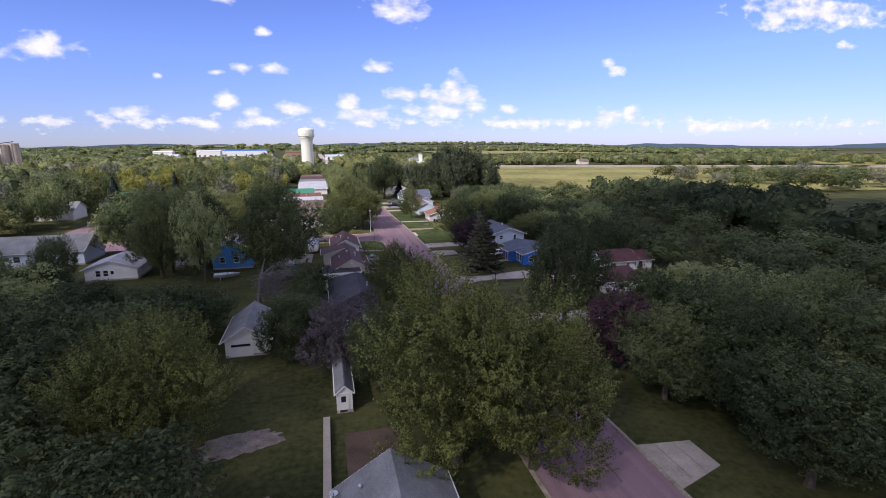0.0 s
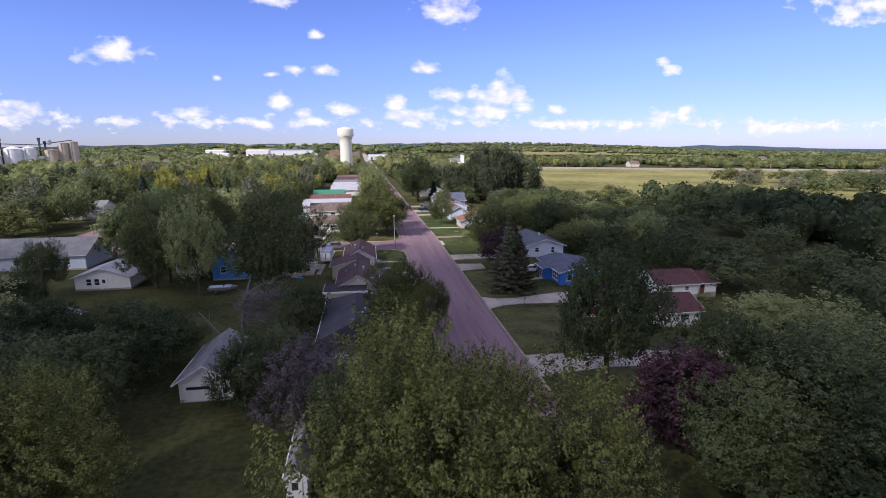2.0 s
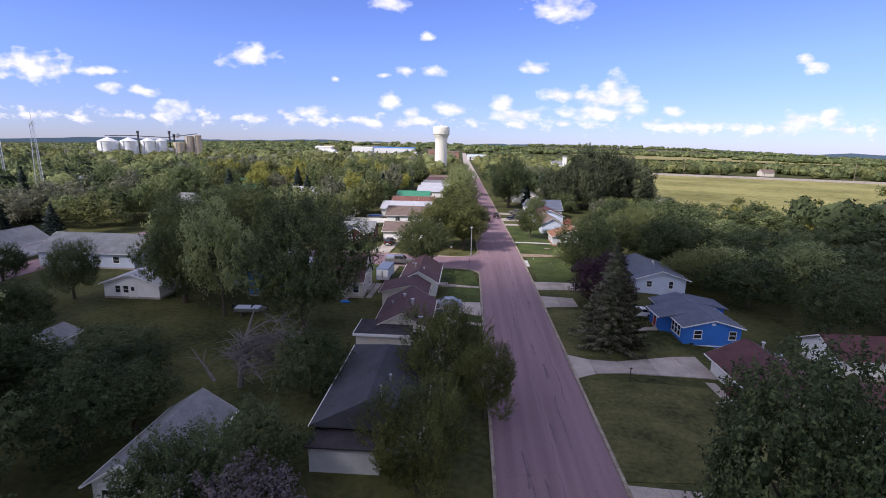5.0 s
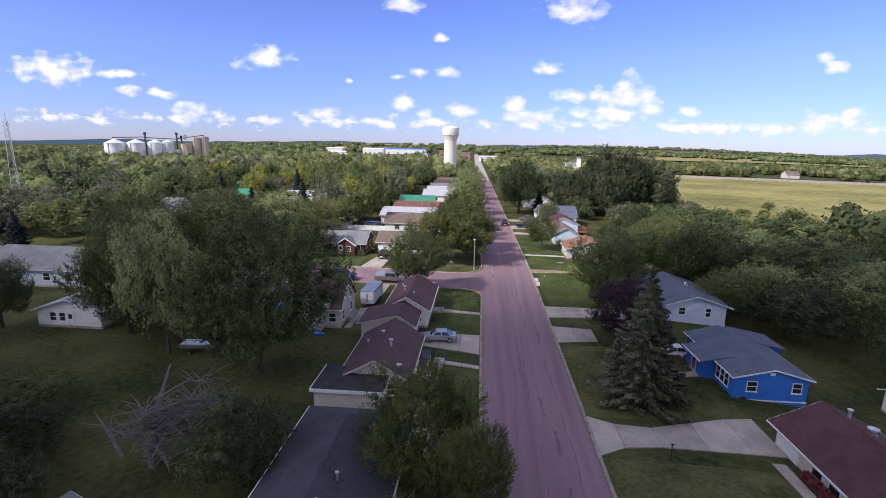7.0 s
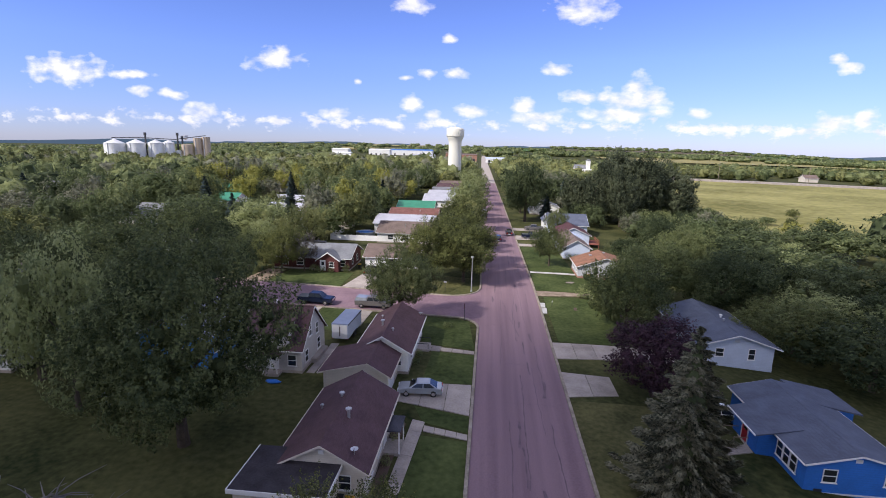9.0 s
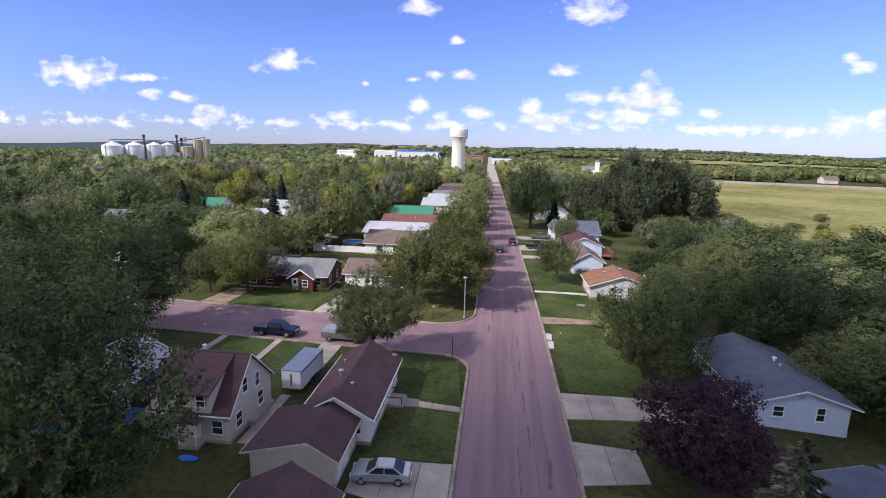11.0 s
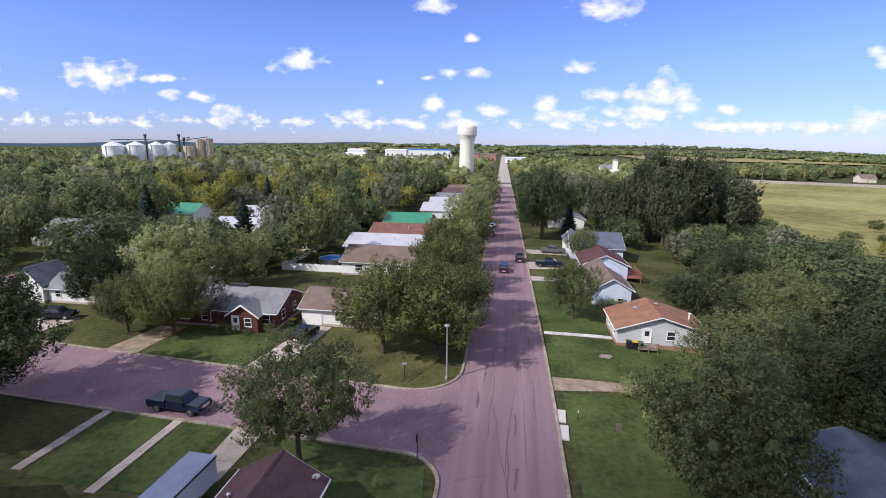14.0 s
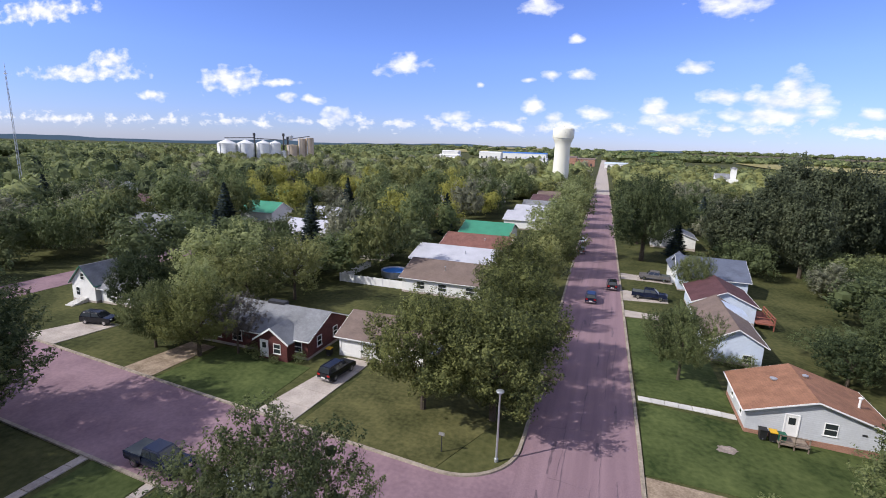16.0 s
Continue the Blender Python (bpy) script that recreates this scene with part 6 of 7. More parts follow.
fill(34, 60, 104, -140, 60, ("town1", "town0", "town1", "town1"), 7.0, 10.5, 5, 7.4, 14, in_grove)
fill(52, 33, 62, -140, 60, ("shade1", "shade4", "shade0", "shade3", "shade1"), 7.5, 12.0, 5.0, 7.4, 1, by_distance)
fill(30, 27, 70, 0, 120, ("shade1", "shade4", "shade1", "shade0"), 4.5, 8.5, 2.8, 4.8, 12)
fill(34, 26, 76, 66, 160, ("town0", "town1", "town3", "town0"), 6, 9.5, 3.6, 5.4, 2, in_grove)
fill(66, -112, -36, -60, 60, ("shade0", "shade3", "shade1", "shade2", "shade0", "shade3"), 8, 16.5, 4.4, 7.2, 3, by_distance)
fill(120, -150, -38, 50, 215, ("town0", "town2", "town3", "town0", "town1", "town4", "town2"), 8, 16, 4.0, 7.4, 4, in_grove)
fill(26, -150, -112, -40, 70, ("town0", "town1", "town3"), 9, 14, 5, 7, 13, in_grove)
fill(18, -105, -44, -135, -60, ("shade1", "shade4", "shade0"), 8, 11, 5, 7, 5, by_distance)
fill(34, 8, 60, 120, 260, ("town0", "town1", "town2", "town3"), 8, 13, 4.5, 6.5, 6, in_grove)
fill(30, -44, -16, 215, 300, ("town2", "town0", "town4"), 8, 11, 4, 5.5, 7, in_grove)
fill(26, 212, 330, 60, 170, ("town0", "town2", "town1", "town3"), 9, 13, 6, 9, 15, in_grove)
fill(22, 84, 170, 40, 150, ("town2", "town4", "town0"), 2.6, 4.6, 1.8, 3.4, 16, in_grove)
plant_groves()


def far_woods(count, seed, name, label, mat, where):
    """Crowns far off, too many to count, in one mesh: lumps with ragged leafy outlines."""
    rr = random.Random(seed)
    rng = np.random.default_rng(seed)
    vs, fs, pts, nrm, big = [], [], [], [], []
    for _ in range(count):
        x, y, r, h_ = where(rr)
        z = land(x, y)
        bv, bf = ball(x, y, z + h_ * 0.5, r * 0.82, r * 0.82, h_ * 0.5, rr, 0.16)
        fs += [tuple(q + len(vs) for q in f) for f in bf]
        vs += bv
        m = 150 if y < 420 else 24
        d = rng.normal(size=(m, 3))
        d[:, 2] = np.abs(d[:, 2]) - 0.25
        d /= np.linalg.norm(d, axis=1)[:, None]
        pts.append(np.array((x, y, z + h_ * 0.5)) + d * np.array((r, r, h_ * 0.52)) * rng.uniform(0.85, 1.12, (m, 1)))
        q = d + rng.normal(size=d.shape) * 0.45
        nrm.append(q / np.linalg.norm(q, axis=1)[:, None])
        big.append(np.full(m, r * (0.125 if y < 420 else 0.23)))
    p, n_ = np.concatenate(pts), np.concatenate(nrm)
    sz = np.concatenate(big)
    lv, lf = leaves(p, n_, 1.0, 0.75, rng)
    mid_p = np.repeat(p, 3, axis=0)
    lv = mid_p + (lv - mid_p) * np.repeat(sz, 3)[:, None]
    fs += [tuple(int(q) + len(vs) for q in f) for f in lf]
    vs += [tuple(v) for v in lv.tolist()]
    ob = new(name, mesh_of(name, vs, fs, (mat,)))
    return tagged(ob, label, "woodland", kind="stuff")


def clear(x, y):
    """Open ground that keeps the far buildings in sight."""
    return (math.hypot(x + 29.5, y - 265) < 12 or (-48 < x < 14 and 280 < y < 310) or (70 < x < 120 and 360 < y < 440) or (265 < x < 330 and 330 < y < 460)
            or (560 < y and -0.42 < x / y < 0.02) or abs(x - mid(y)) < 10)


def town_wood(rr):
    while True:
        y = rr.uniform(205, 560)
        x = rr.uniform(-0.95, 0.0) * (y + 160)
        if x < mid(y) - 12 and not clear(x, y):
            return x, y, rr.uniform(4.5, 7), rr.uniform(7, 14)


def west_wood(rr):
    y = rr.uniform(-90, 240)
    x = rr.uniform(-420, -140)
    return x, y, rr.uniform(4.5, 7.5), rr.uniform(8, 14)


def valley_wood(rr):
    while True:
        x = rr.uniform(20, 760)
        y = 478 - 0.4 * x + rr.uniform(0, 260) + rr.random() * 60
        if not clear(x, y):
            return x, y, rr.uniform(5, 8.5), rr.uniform(7, 12)


def east_wood(rr):
    y = rr.uniform(-160, 60)
    return rr.uniform(100, 150) if rr.random() < 0.6 else rr.uniform(300, 520), y, rr.uniform(5, 7), rr.uniform(8, 12)


def hills(rr):
    while True:
        r = rr.uniform(560, 2400)
        a = rr.uniform(-1.15, 0.95)
        if a > 0.12:
            r = rr.choice((1260, 1440, 2320, 2900)) + rr.uniform(-60, 60)
        x, y = r * math.sin(a), r * math.cos(a)
        if not (y < 1000 and clear(x, y)) and not (a > -0.45 and a < 0.12 and rr.random() < 0.5):
            return x, y, rr.uniform(9, 22), rr.uniform(9, 15)


def north_wood(rr):
    while True:
        y = rr.uniform(250, 620)
        x = rr.uniform(-10, 0.28 * y)
        if x > mid(y) + 9 and not clear(x, y):
            return x, y, rr.uniform(4.5, 6.5), rr.uniform(7, 12)


far_woods(430, 51, "town_trees", "olive-green treetops over the town", "leaf_olive", town_wood)
far_woods(300, 57, "town_trees", "dark green treetops over the town", "leaf_green", town_wood)
far_woods(130, 58, "town_trees", "silvery treetops over the town", "leaf_silver", town_wood)
far_woods(300, 52, "west_trees", "green treetops in the western yards", "leaf_green", west_wood)
far_woods(160, 59, "west_trees", "dark treetops in the western yards", "leaf_deep", west_wood)
far_woods(420, 53, "valley_trees", "belt of olive trees along the valley", "leaf_olive", valley_wood)
far_woods(260, 60, "valley_trees", "belt of green trees along the valley", "leaf_green", valley_wood)
far_woods(230, 54, "creek_trees", "dark woods along the creek", "leaf_deep", east_wood)
far_woods(150, 56, "north_trees", "trees along the north end of the street", "leaf_olive", north_wood)
far_woods(110, 61, "north_trees", "green trees along the north end of the street", "leaf_green", north_wood)
far_woods(1100, 55, "distant_woods", "woods on the low hills", "leaf_green", hills)


# the dead tree with bare silvery limbs
def dead_tree(x, y):
    rr = random.Random(9)
    t = thing("dead_tree", x, y, 0, "dead leaning tree with bare silver limbs", "tree", "trees")
    bm = bmesh.new()
    tube(bm, [(0, 0, -0.3), (0.2, 0.3, 2.5), (0.5, 0.9, 5.0), (1.4, 1.4, 8.0)], [0.35, 0.28, 0.2, 0.05], 8)
    part("trunk", bm, "bare_wood", t)
    for i in range(24):
        a = rr.uniform(-1.4, 0.75)
        z = rr.uniform(1.6, 5.5)
        ln = rr.uniform(3.2, 7.0)
        s = Vector((0.1 + z * 0.06, 0.15 + z * 0.12, z))
        e = s + Vector((math.cos(a) * ln, math.sin(a) * ln * 0.8, rr.uniform(-0.4, 2.6)))
        m_ = s.lerp(e, 0.5) + Vector((0, 0, 0.6))
        bm = bmesh.new()
        tube(bm, [s, m_, e], [0.12, 0.07, 0.02], 5)
        for k in range(18):
            b0 = m_.lerp(e, rr.uniform(0.0, 0.8))
            b1 = b0 + Vector((rr.uniform(-1.9, 2.2), rr.uniform(-1.8, 1.8), rr.uniform(-0.7, 1.5)))
            tube(bm, [b0, b0.lerp(b1, 0.5) + Vector((0, 0, 0.15)), b1], [0.045, 0.03, 0.01], 4)
        part("limb", bm, "bare_wood", t)


dead_tree(-30.4, -61.0)
BX, BY = -33.5, -60.1
bm = bmesh.new()
tube(bm, [(BX, BY, -0.2), (BX - 1.3, BY + 0.6, 1.2), (BX - 3.0, BY + 1.2, 3.0)], [0.2, 0.14, 0.03], 6)
for ax, ay, az, bx, by, bz in ((-0.9, 0.4, 0.8, -2.4, 1.8, 1.4), (-1.6, 0.7, 1.5, -1.5, 1.4, 3.1), (-2.1, 0.9, 2.0, -3.6, 0.4, 2.4), (-1.2, 0.5, 1.1, -0.2, 0.9, 2.2)):
    tube(bm, [(BX + ax, BY + ay, az), (BX + bx, BY + by, bz)], [0.07, 0.02], 4)
whole("fallen_tree", bm, "bare_wood", "broken bare tree leaning out of the grass", "tree", kind="thing")


# ---- vehicles ----
def wheel(parent, x, y, r=0.34, w=0.22):
    ty = part("wheel", lathe([(r * 0.55, -w / 2), (r, -w / 2 + 0.03), (r, w / 2 - 0.03), (r * 0.55, w / 2)], 18), "rubber", parent)
    ty.matrix_basis = pose(x, y, r, 90, 0, 0)
    rim = part("rim", lathe([(r * 0.6, -w / 2 - 0.012), (r * 0.5, -w / 2 - 0.02), (r * 0.5, w / 2 + 0.02), (r * 0.6, w / 2 + 0.012)], 12), "chrome", ty)
    return ty


def hull(profile, half, tuck, belt, mat, parent, name, label=""):
    """A body from its side outline: widest at the belt, drawn in above it."""
    bm = bmesh.new()
    prism(bm, profile, "y", -half, half)
    for v in bm.verts:
        if v.co.z > belt:
            v.co.y *= tuck
    bmesh.ops.bevel(bm, geom=bm.edges[:], offset=0.045, segments=2, affect="EDGES", clamp_overlap=True)
    return part(name, bm, mat, parent, label, smooth=False)


def cab(c, paint, lo_front, hi_front, hi_rear, lo_rear, z0, z1, wide, narrow, pillar):
    """A painted cabin with windscreen, rear glass and two side windows on each flank."""
    bm = bmesh.new()
    low = [bm.verts.new((x, y, z0)) for x, y in ((lo_rear, -wide), (lo_front, -wide), (lo_front, wide), (lo_rear, wide))]
    top = [bm.verts.new((x, y, z1)) for x, y in ((hi_rear, -narrow), (hi_front, -narrow), (hi_front, narrow), (hi_rear, narrow))]
    bm.faces.new(low[::-1])
    bm.faces.new(top)
    for i in range(4):
        bm.faces.new((low[i], low[(i + 1) % 4], top[(i + 1) % 4], top[i]))
    bmesh.ops.bevel(bm, geom=bm.edges[:], offset=0.07, segments=3, affect="EDGES", clamp_overlap=True)
    shell = part("cab", bm, paint, c)

    def at(f, side, u):
        """Point at height share f on a flank, u from rear to front."""
        xr, xf = lo_rear + (hi_rear - lo_rear) * f, lo_front + (hi_front - lo_front) * f
        return Vector((xr + (xf - xr) * u, side * (wide + (narrow - wide) * f + 0.012), z0 + (z1 - z0) * f))

    def pane(name, pts, push):
        b = bmesh.new()
        vs = [b.verts.new(p) for p in pts] + [b.verts.new(p - push) for p in pts]
        b.faces.new(vs[:4])
        b.faces.new(vs[4:][::-1])
        for i in range(4):
            b.faces.new((vs[i], vs[4 + i], vs[4 + (i + 1) % 4], vs[(i + 1) % 4]))
        bmesh.ops.recalc_face_normals(b, faces=b.faces[:])
        part(name, b, "glass_dark", shell)
    for s in (-1, 1):
        out = Vector((0, s * 0.02, 0))
        for u0, u1 in ((0.06, pillar - 0.02), (pillar + 0.02, 0.92)):
            pane("side_window", [at(0.16, s, u0), at(0.16, s, u1), at(0.86, s, u1), at(0.86, s, u0)], out)
    for name, xl, xh, d in (("windscreen", lo_front, hi_front, 1), ("rear_window", lo_rear, hi_rear, -1)):
        def q(f, k):
            return Vector((xl + (xh - xl) * f + d * 0.014, k * (wide + (narrow - wide) * f), z0 + (z1 - z0) * f + 0.01))
        pane(name, [q(0.12, -0.86), q(0.12, 0.86), q(0.9, 0.84), q(0.9, -0.84)], Vector((d * 0.02, 0, 0)))


def lights(c, front, rear, half, z):
    for s in (-1, 1):
        y = sorted((s * (half - 0.42), s * (half - 0.08)))
        part("headlight", boxes((front - 0.04, front + 0.015, y[0], y[1], z, z + 0.15)), "lamp_clear", c)
        part("tail_light", boxes((rear - 0.015, rear + 0.04, y[0], y[1], z + 0.05, z + 0.25)), "lamp_red", c)
    part("bumper", boxes((front - 0.05, front + 0.05, -half + 0.1, half - 0.1, 0.32, 0.5)), "chrome", c)
    part("bumper", boxes((rear - 0.05, rear + 0.05, -half + 0.1, half - 0.1, 0.36, 0.54)), "chrome", c)
    part("number_plate", boxes((rear - 0.07, rear - 0.05, -0.26, 0.26, 0.55, 0.69)), "car_white", c)


def sedan(x, y, rz, paint, label, z=0.0):
    c = thing("car", x, y, z, label, "car", "cars", rz)
    hull([(-2.3, 0.35), (2.3, 0.35), (2.32, 0.62), (2.1, 0.78), (1.1, 0.92), (-1.5, 0.96), (-2.2, 0.92), (-2.32, 0.6)], 0.9, 0.92, 0.8, paint, c, "body")
    cab(c, paint, 1.2, 0.3, -0.95, -1.85, 0.9, 1.44, 0.84, 0.62, 0.5)
    for s in (-1, 1):
        for xx in (1.42, -1.4):
            wheel(c, xx, s * 0.8)
        part("mirror", boxes((0.8, 0.95, *sorted((s * 0.86, s * 1.02)), 0.92, 1.04)), paint, c)
    lights(c, 2.3, -2.3, 0.88, 0.6)
    return c


def suv(x, y, rz, paint, label, z=0.0):
    c = thing("suv", x, y, z, label, "car", "cars", rz)
    hull([(-2.3, 0.34), (2.3, 0.34), (2.36, 0.7), (2.32, 0.84), (2.15, 0.98), (1.05, 1.08), (-2.3, 1.1)], 0.93, 0.95, 0.95, paint, c, "body")
    cab(c, paint, 1.15, 0.4, -1.95, -2.3, 1.04, 1.69, 0.89, 0.7, 0.55)
    for s in (-1, 1):
        for xx in (1.42, -1.4):
            wheel(c, xx, s * 0.84, 0.37)
        part("roof_rail", boxes((-1.8, 0.2, *sorted((s * 0.56, s * 0.6)), 1.7, 1.75)), "dark_metal", c)
    lights(c, 2.3, -2.3, 0.9, 0.75)
    return c


def pickup(x, y, rz, paint, label, topper="", z=0.0):
    c = thing("pickup_truck", x, y, z, label, "truck", "cars", rz)
    hull([(-2.85, 0.5), (2.85, 0.5), (2.9, 0.95), (2.75, 1.12), (1.45, 1.2), (-0.85, 1.2), (-0.85, 0.7), (-2.85, 0.7)], 0.97, 0.96, 1.0, paint, c, "body")
    cab(c, paint, 1.55, 0.8, -0.85, -1.0, 1.16, 1.88, 0.93, 0.74, 0.5)
    bed = part("bed", boxes((-2.85, -0.88, -0.97, -0.87, 0.68, 1.2), (-2.85, -0.88, 0.87, 0.97, 0.68, 1.2), (-2.88, -2.8, -0.97, 0.97, 0.68, 1.2), (-0.95, -0.86, -0.87, 0.87, 0.68, 1.2)), paint, c)
    if topper:
        hull([(-2.85, 1.2), (-0.9, 1.2), (-0.95, 1.72), (-2.7, 1.74)], 0.92, 0.86, 1.5, topper, c, "topper", "silver camper shell")
    else:
        part("bed_cover", boxes((-2.8, -0.95, -0.9, 0.9, 1.17, 1.24)), "trailer_grey", c, "grey vinyl bed cover")
        part("grille", boxes((2.84, 2.93, -0.5, 0.5, 0.72, 1.0)), "chrome", c)
    for s in (-1, 1):
        for xx in (1.85, -1.8):
            wheel(c, xx, s * 0.86, 0.41, 0.26)
        part("mirror", boxes((1.05, 1.2, *sorted((s * 0.95, s * 1.15)), 1.15, 1.35)), paint, c)
    lights(c, 2.85, -2.85, 0.94, 0.8)
    return c


pickup(-31.2, -7.1, -3.5, "car_navy", "dark navy crew-cab pickup parked by the kerb", z=0.02)
pickup(-21.6, -7.6, -3.5, "car_grey", "grey pickup with a silver camper shell", "car_silver", z=0.02)
sedan(-10.4, -33.6, 184, "car_silver", "silver sedan parked on the driveway", z=0.06)
suv(-1.2, 52.0, 91, "car_navy", "dark blue car driving along the street", z=0.06)
suv(mid(62) + 3.3, 62.0, 91, "car_black", "black SUV parked at the kerb", z=0.06)
suv(mid(92) - 3.6, 92.0, 91, "car_grey", "dark car parked along the far kerb", z=0.06)
sedan(mid(106) - 3.8, 106.0, 91, "car_white", "pale car parked along the far kerb", z=0.06)
pickup(8.4, 57.6, -4, "car_navy", "dark blue pickup parked on the driveway", z=0.07)
pickup(10.2, 71.6, 176, "car_grey", "grey pickup parked before the white house", z=0.07)
suv(-26.7, 11.7, 83, "car_black", "black car parked before the garage", z=0.07)
suv(-64.6, 12.4, 12, "car_black", "black car in the cottage drive", z=0.07)
sedan(18.8, -34.0, 178, "car_white", "white car parked between two houses", z=land(18.8, -34) + 0.02)
sedan(36.6, -73.4, 100, "car_white", "white car on the rear driveway", z=land(36.6, -73.4) + 0.06)


def cargo_trailer(x, y, rz):
    c = thing("cargo_trailer", x, y, 0.05, "white enclosed cargo trailer with a blue-grey top", "trailer", rz=rz)
    bm = boxes((-2.9, 2.9, -1.1, 1.1, 0.5, 2.5))
    bmesh.ops.bevel(bm, geom=bm.edges[:], offset=0.06, segments=2, affect="EDGES")
    part("body", bm, "siding_pale", c)
    part("roof", boxes((-2.92, 2.92, -1.12, 1.12, 2.5, 2.56)), "trailer_top", c)
    for yy in ((-1.0, -0.03), (0.03, 1.0)):
        part("rear_door", boxes((-2.95, -2.9, *yy, 0.6, 2.4)), "white_paint", c)
    part("latch", boxes((-2.99, -2.95, -0.08, 0.08, 0.9, 2.2)), "chrome", c)
    part("trim", boxes((-2.93, 2.93, -1.13, -1.11, 2.36, 2.5), (-2.93, 2.93, 1.11, 1.13, 2.36, 2.5)), "dark_metal", c)
    for xx in (-0.55, 0.3):
        for s in (-1, 1):
            wheel(c, xx, s * 1.12, 0.34, 0.2)
    part("drawbar", boxes((2.9, 4.1, -0.06, 0.06, 0.42, 0.54)), "dark_metal", c)
    part("jack", boxes((3.9, 4.0, -0.05, 0.05, 0.0, 0.9)), "galvanised", c)
    part("fender", boxes((-1.0, 0.75, -1.24, -1.1, 0.66, 0.72), (-1.0, 0.75, 1.1, 1.24, 0.66, 0.72)), "dark_metal", c)
    for s in (-1, 1):
        part("tail_light", boxes((-2.96, -2.9, *sorted((s * 0.9, s * 1.05)), 0.52, 0.6)), "lamp_red", c)


cargo_trailer(-22.5, -19.2, 88)


def boat(x, y, rz):
    b = thing("boat", x, y, 0.0, "small grey aluminium boat on a trailer", "boat", rz=rz)
    bm = bmesh.new()
    secs = []
    for xx, hw, keel in ((-2.2, 0.85, 0.55), (-0.5, 0.95, 0.5), (1.2, 0.8, 0.55), (2.1, 0.35, 0.75), (2.5, 0.03, 1.0)):
        secs.append([bm.verts.new((xx, s * hw * k, z)) for s, k, z in ((-1, 1, 1.15), (-1, 0.7, keel + 0.05), (1, 0.0, keel), (1, 0.7, keel + 0.05), (1, 1, 1.15))])
    for a, c in zip(secs, secs[1:]):
        for k in range(4):
            bm.faces.new((a[k], c[k], c[k + 1], a[k + 1]))
    bm.faces.new(secs[0])
    part("hull", bm, "galvanised", b)
    part("cover", boxes((-2.0, 1.4, -0.75, 0.75, 1.1, 1.22)), "siding_pale", b)
    part("windscreen", boxes((0.3, 0.36, -0.6, 0.6, 1.2, 1.5)), "glass_dark", b)
    part("outboard_motor", boxes((-2.6, -2.2, -0.2, 0.2, 0.7, 1.6)), "plastic_black", b)
    part("trailer_frame", boxes((-1.6, 3.4, -0.05, 0.05, 0.35, 0.45), (-1.0, -0.9, -0.8, 0.8, 0.3, 0.5)), "dark_metal", b)
    for s in (-1, 1):
        wheel(b, -0.95, s * 0.9, 0.28, 0.16)


boat(-38.6, -40.4, 4)

# ---- street furniture and yard things ----
lamp = thing("street_lamp", -6.55, 3.4, 0, "grey steel street lamp with a round head", "street lamp")
part("pole", lathe([(0.17, 0), (0.17, 0.3), (0.10, 0.35), (0.07, 6.0)], 12), "galvanised", lamp)
part("neck", lathe([(0.09, 6.0), (0.12, 6.1), (0.10, 6.2)], 12), "galvanised", lamp)
head = part("lamp_head", lathe([(0.12, 6.2), (0.30, 6.28), (0.34, 6.36), (0.31, 6.42), (0.12, 6.48)], 16), "galvanised", lamp)
part("lens", lathe([(0.26, 6.25), (0.12, 6.17)], 16), "lamp_clear", head)
lamp["label"] = "pale steel street lamp with a round head"


def sign_post(x, y, h_, label, plate, mat, axis="y"):
    s = thing("sign_post", x, y, land(x, y), label, "sign")
    part("post", boxes((-0.035, 0.035, -0.035, 0.035, -0.2, h_)), "dark_metal", s)
    w, t = plate
    part("plate", boxes((-w / 2, w / 2, -0.055, -0.037, h_ - t, h_) if axis == "y" else (-0.055, -0.037, -w / 2, w / 2, h_ - t, h_)), mat, s)


sign_post(-7.0, -11.2, 2.6, "dark stop sign post seen edge on at the corner", (0.7, 0.7), "lamp_red", "x")
sign_post(-11.2, 2.9, 1.9, "small plain sign on a thin post", (0.5, 0.3), "galvanised")
sign_post(10.7, -55.8, 1.5, "thin dark yard post with a small plate", (0.3, 0.12), "dark_metal")
sign_post(6.9, -2.6, 1.0, "little white marker post in the lawn", (0.1, 0.25), "white_paint")


def bin_(x, y, z, body, lid, label):
    b = thing("wheelie_bin", x, y, z, label, "bin", "bins")
    bm = boxes((-0.3, 0.3, -0.33, 0.33, 0.05, 0.95))
    for v in bm.verts:
        if v.co.z < 0.5:
            v.co.x *= 0.82
            v.co.y *= 0.82
    part("body", bm, body, b)
    part("lid", boxes((-0.33, 0.33, -0.38, 0.36, 0.95, 1.03)), lid, b)
    part("handle", boxes((-0.25, 0.25, 0.36, 0.42, 0.9, 0.95)), "plastic_black", b)
    for s in (-1, 1):
        wheel(b, s * 0.001, s * 0.24 + 0.0, 0.1, 0.05)


bin_(-13.0, -50.8, 0.02, "plastic_black", "plastic_yellow", "black wheeled bin with a yellow lid")
bin_(-13.8, -50.7, 0.02, "plastic_black", "plastic_black", "black wheeled rubbish bin")
bin_(15.6, 15.8, 0.0, "plastic_black", "plastic_black", "black wheeled rubbish bin")
bin_(16.4, 15.7, 0.0, "plastic_black", "plastic_yellow", "black wheeled bin with a yellow lid")
bin_(17.0, 15.5, 0.0, "plastic_green", "plastic_green", "green wheeled recycling bin")
bin_(-30.2, 15.7, 0.0, "plastic_black", "plastic_yellow", "black wheeled bin with a yellow lid")

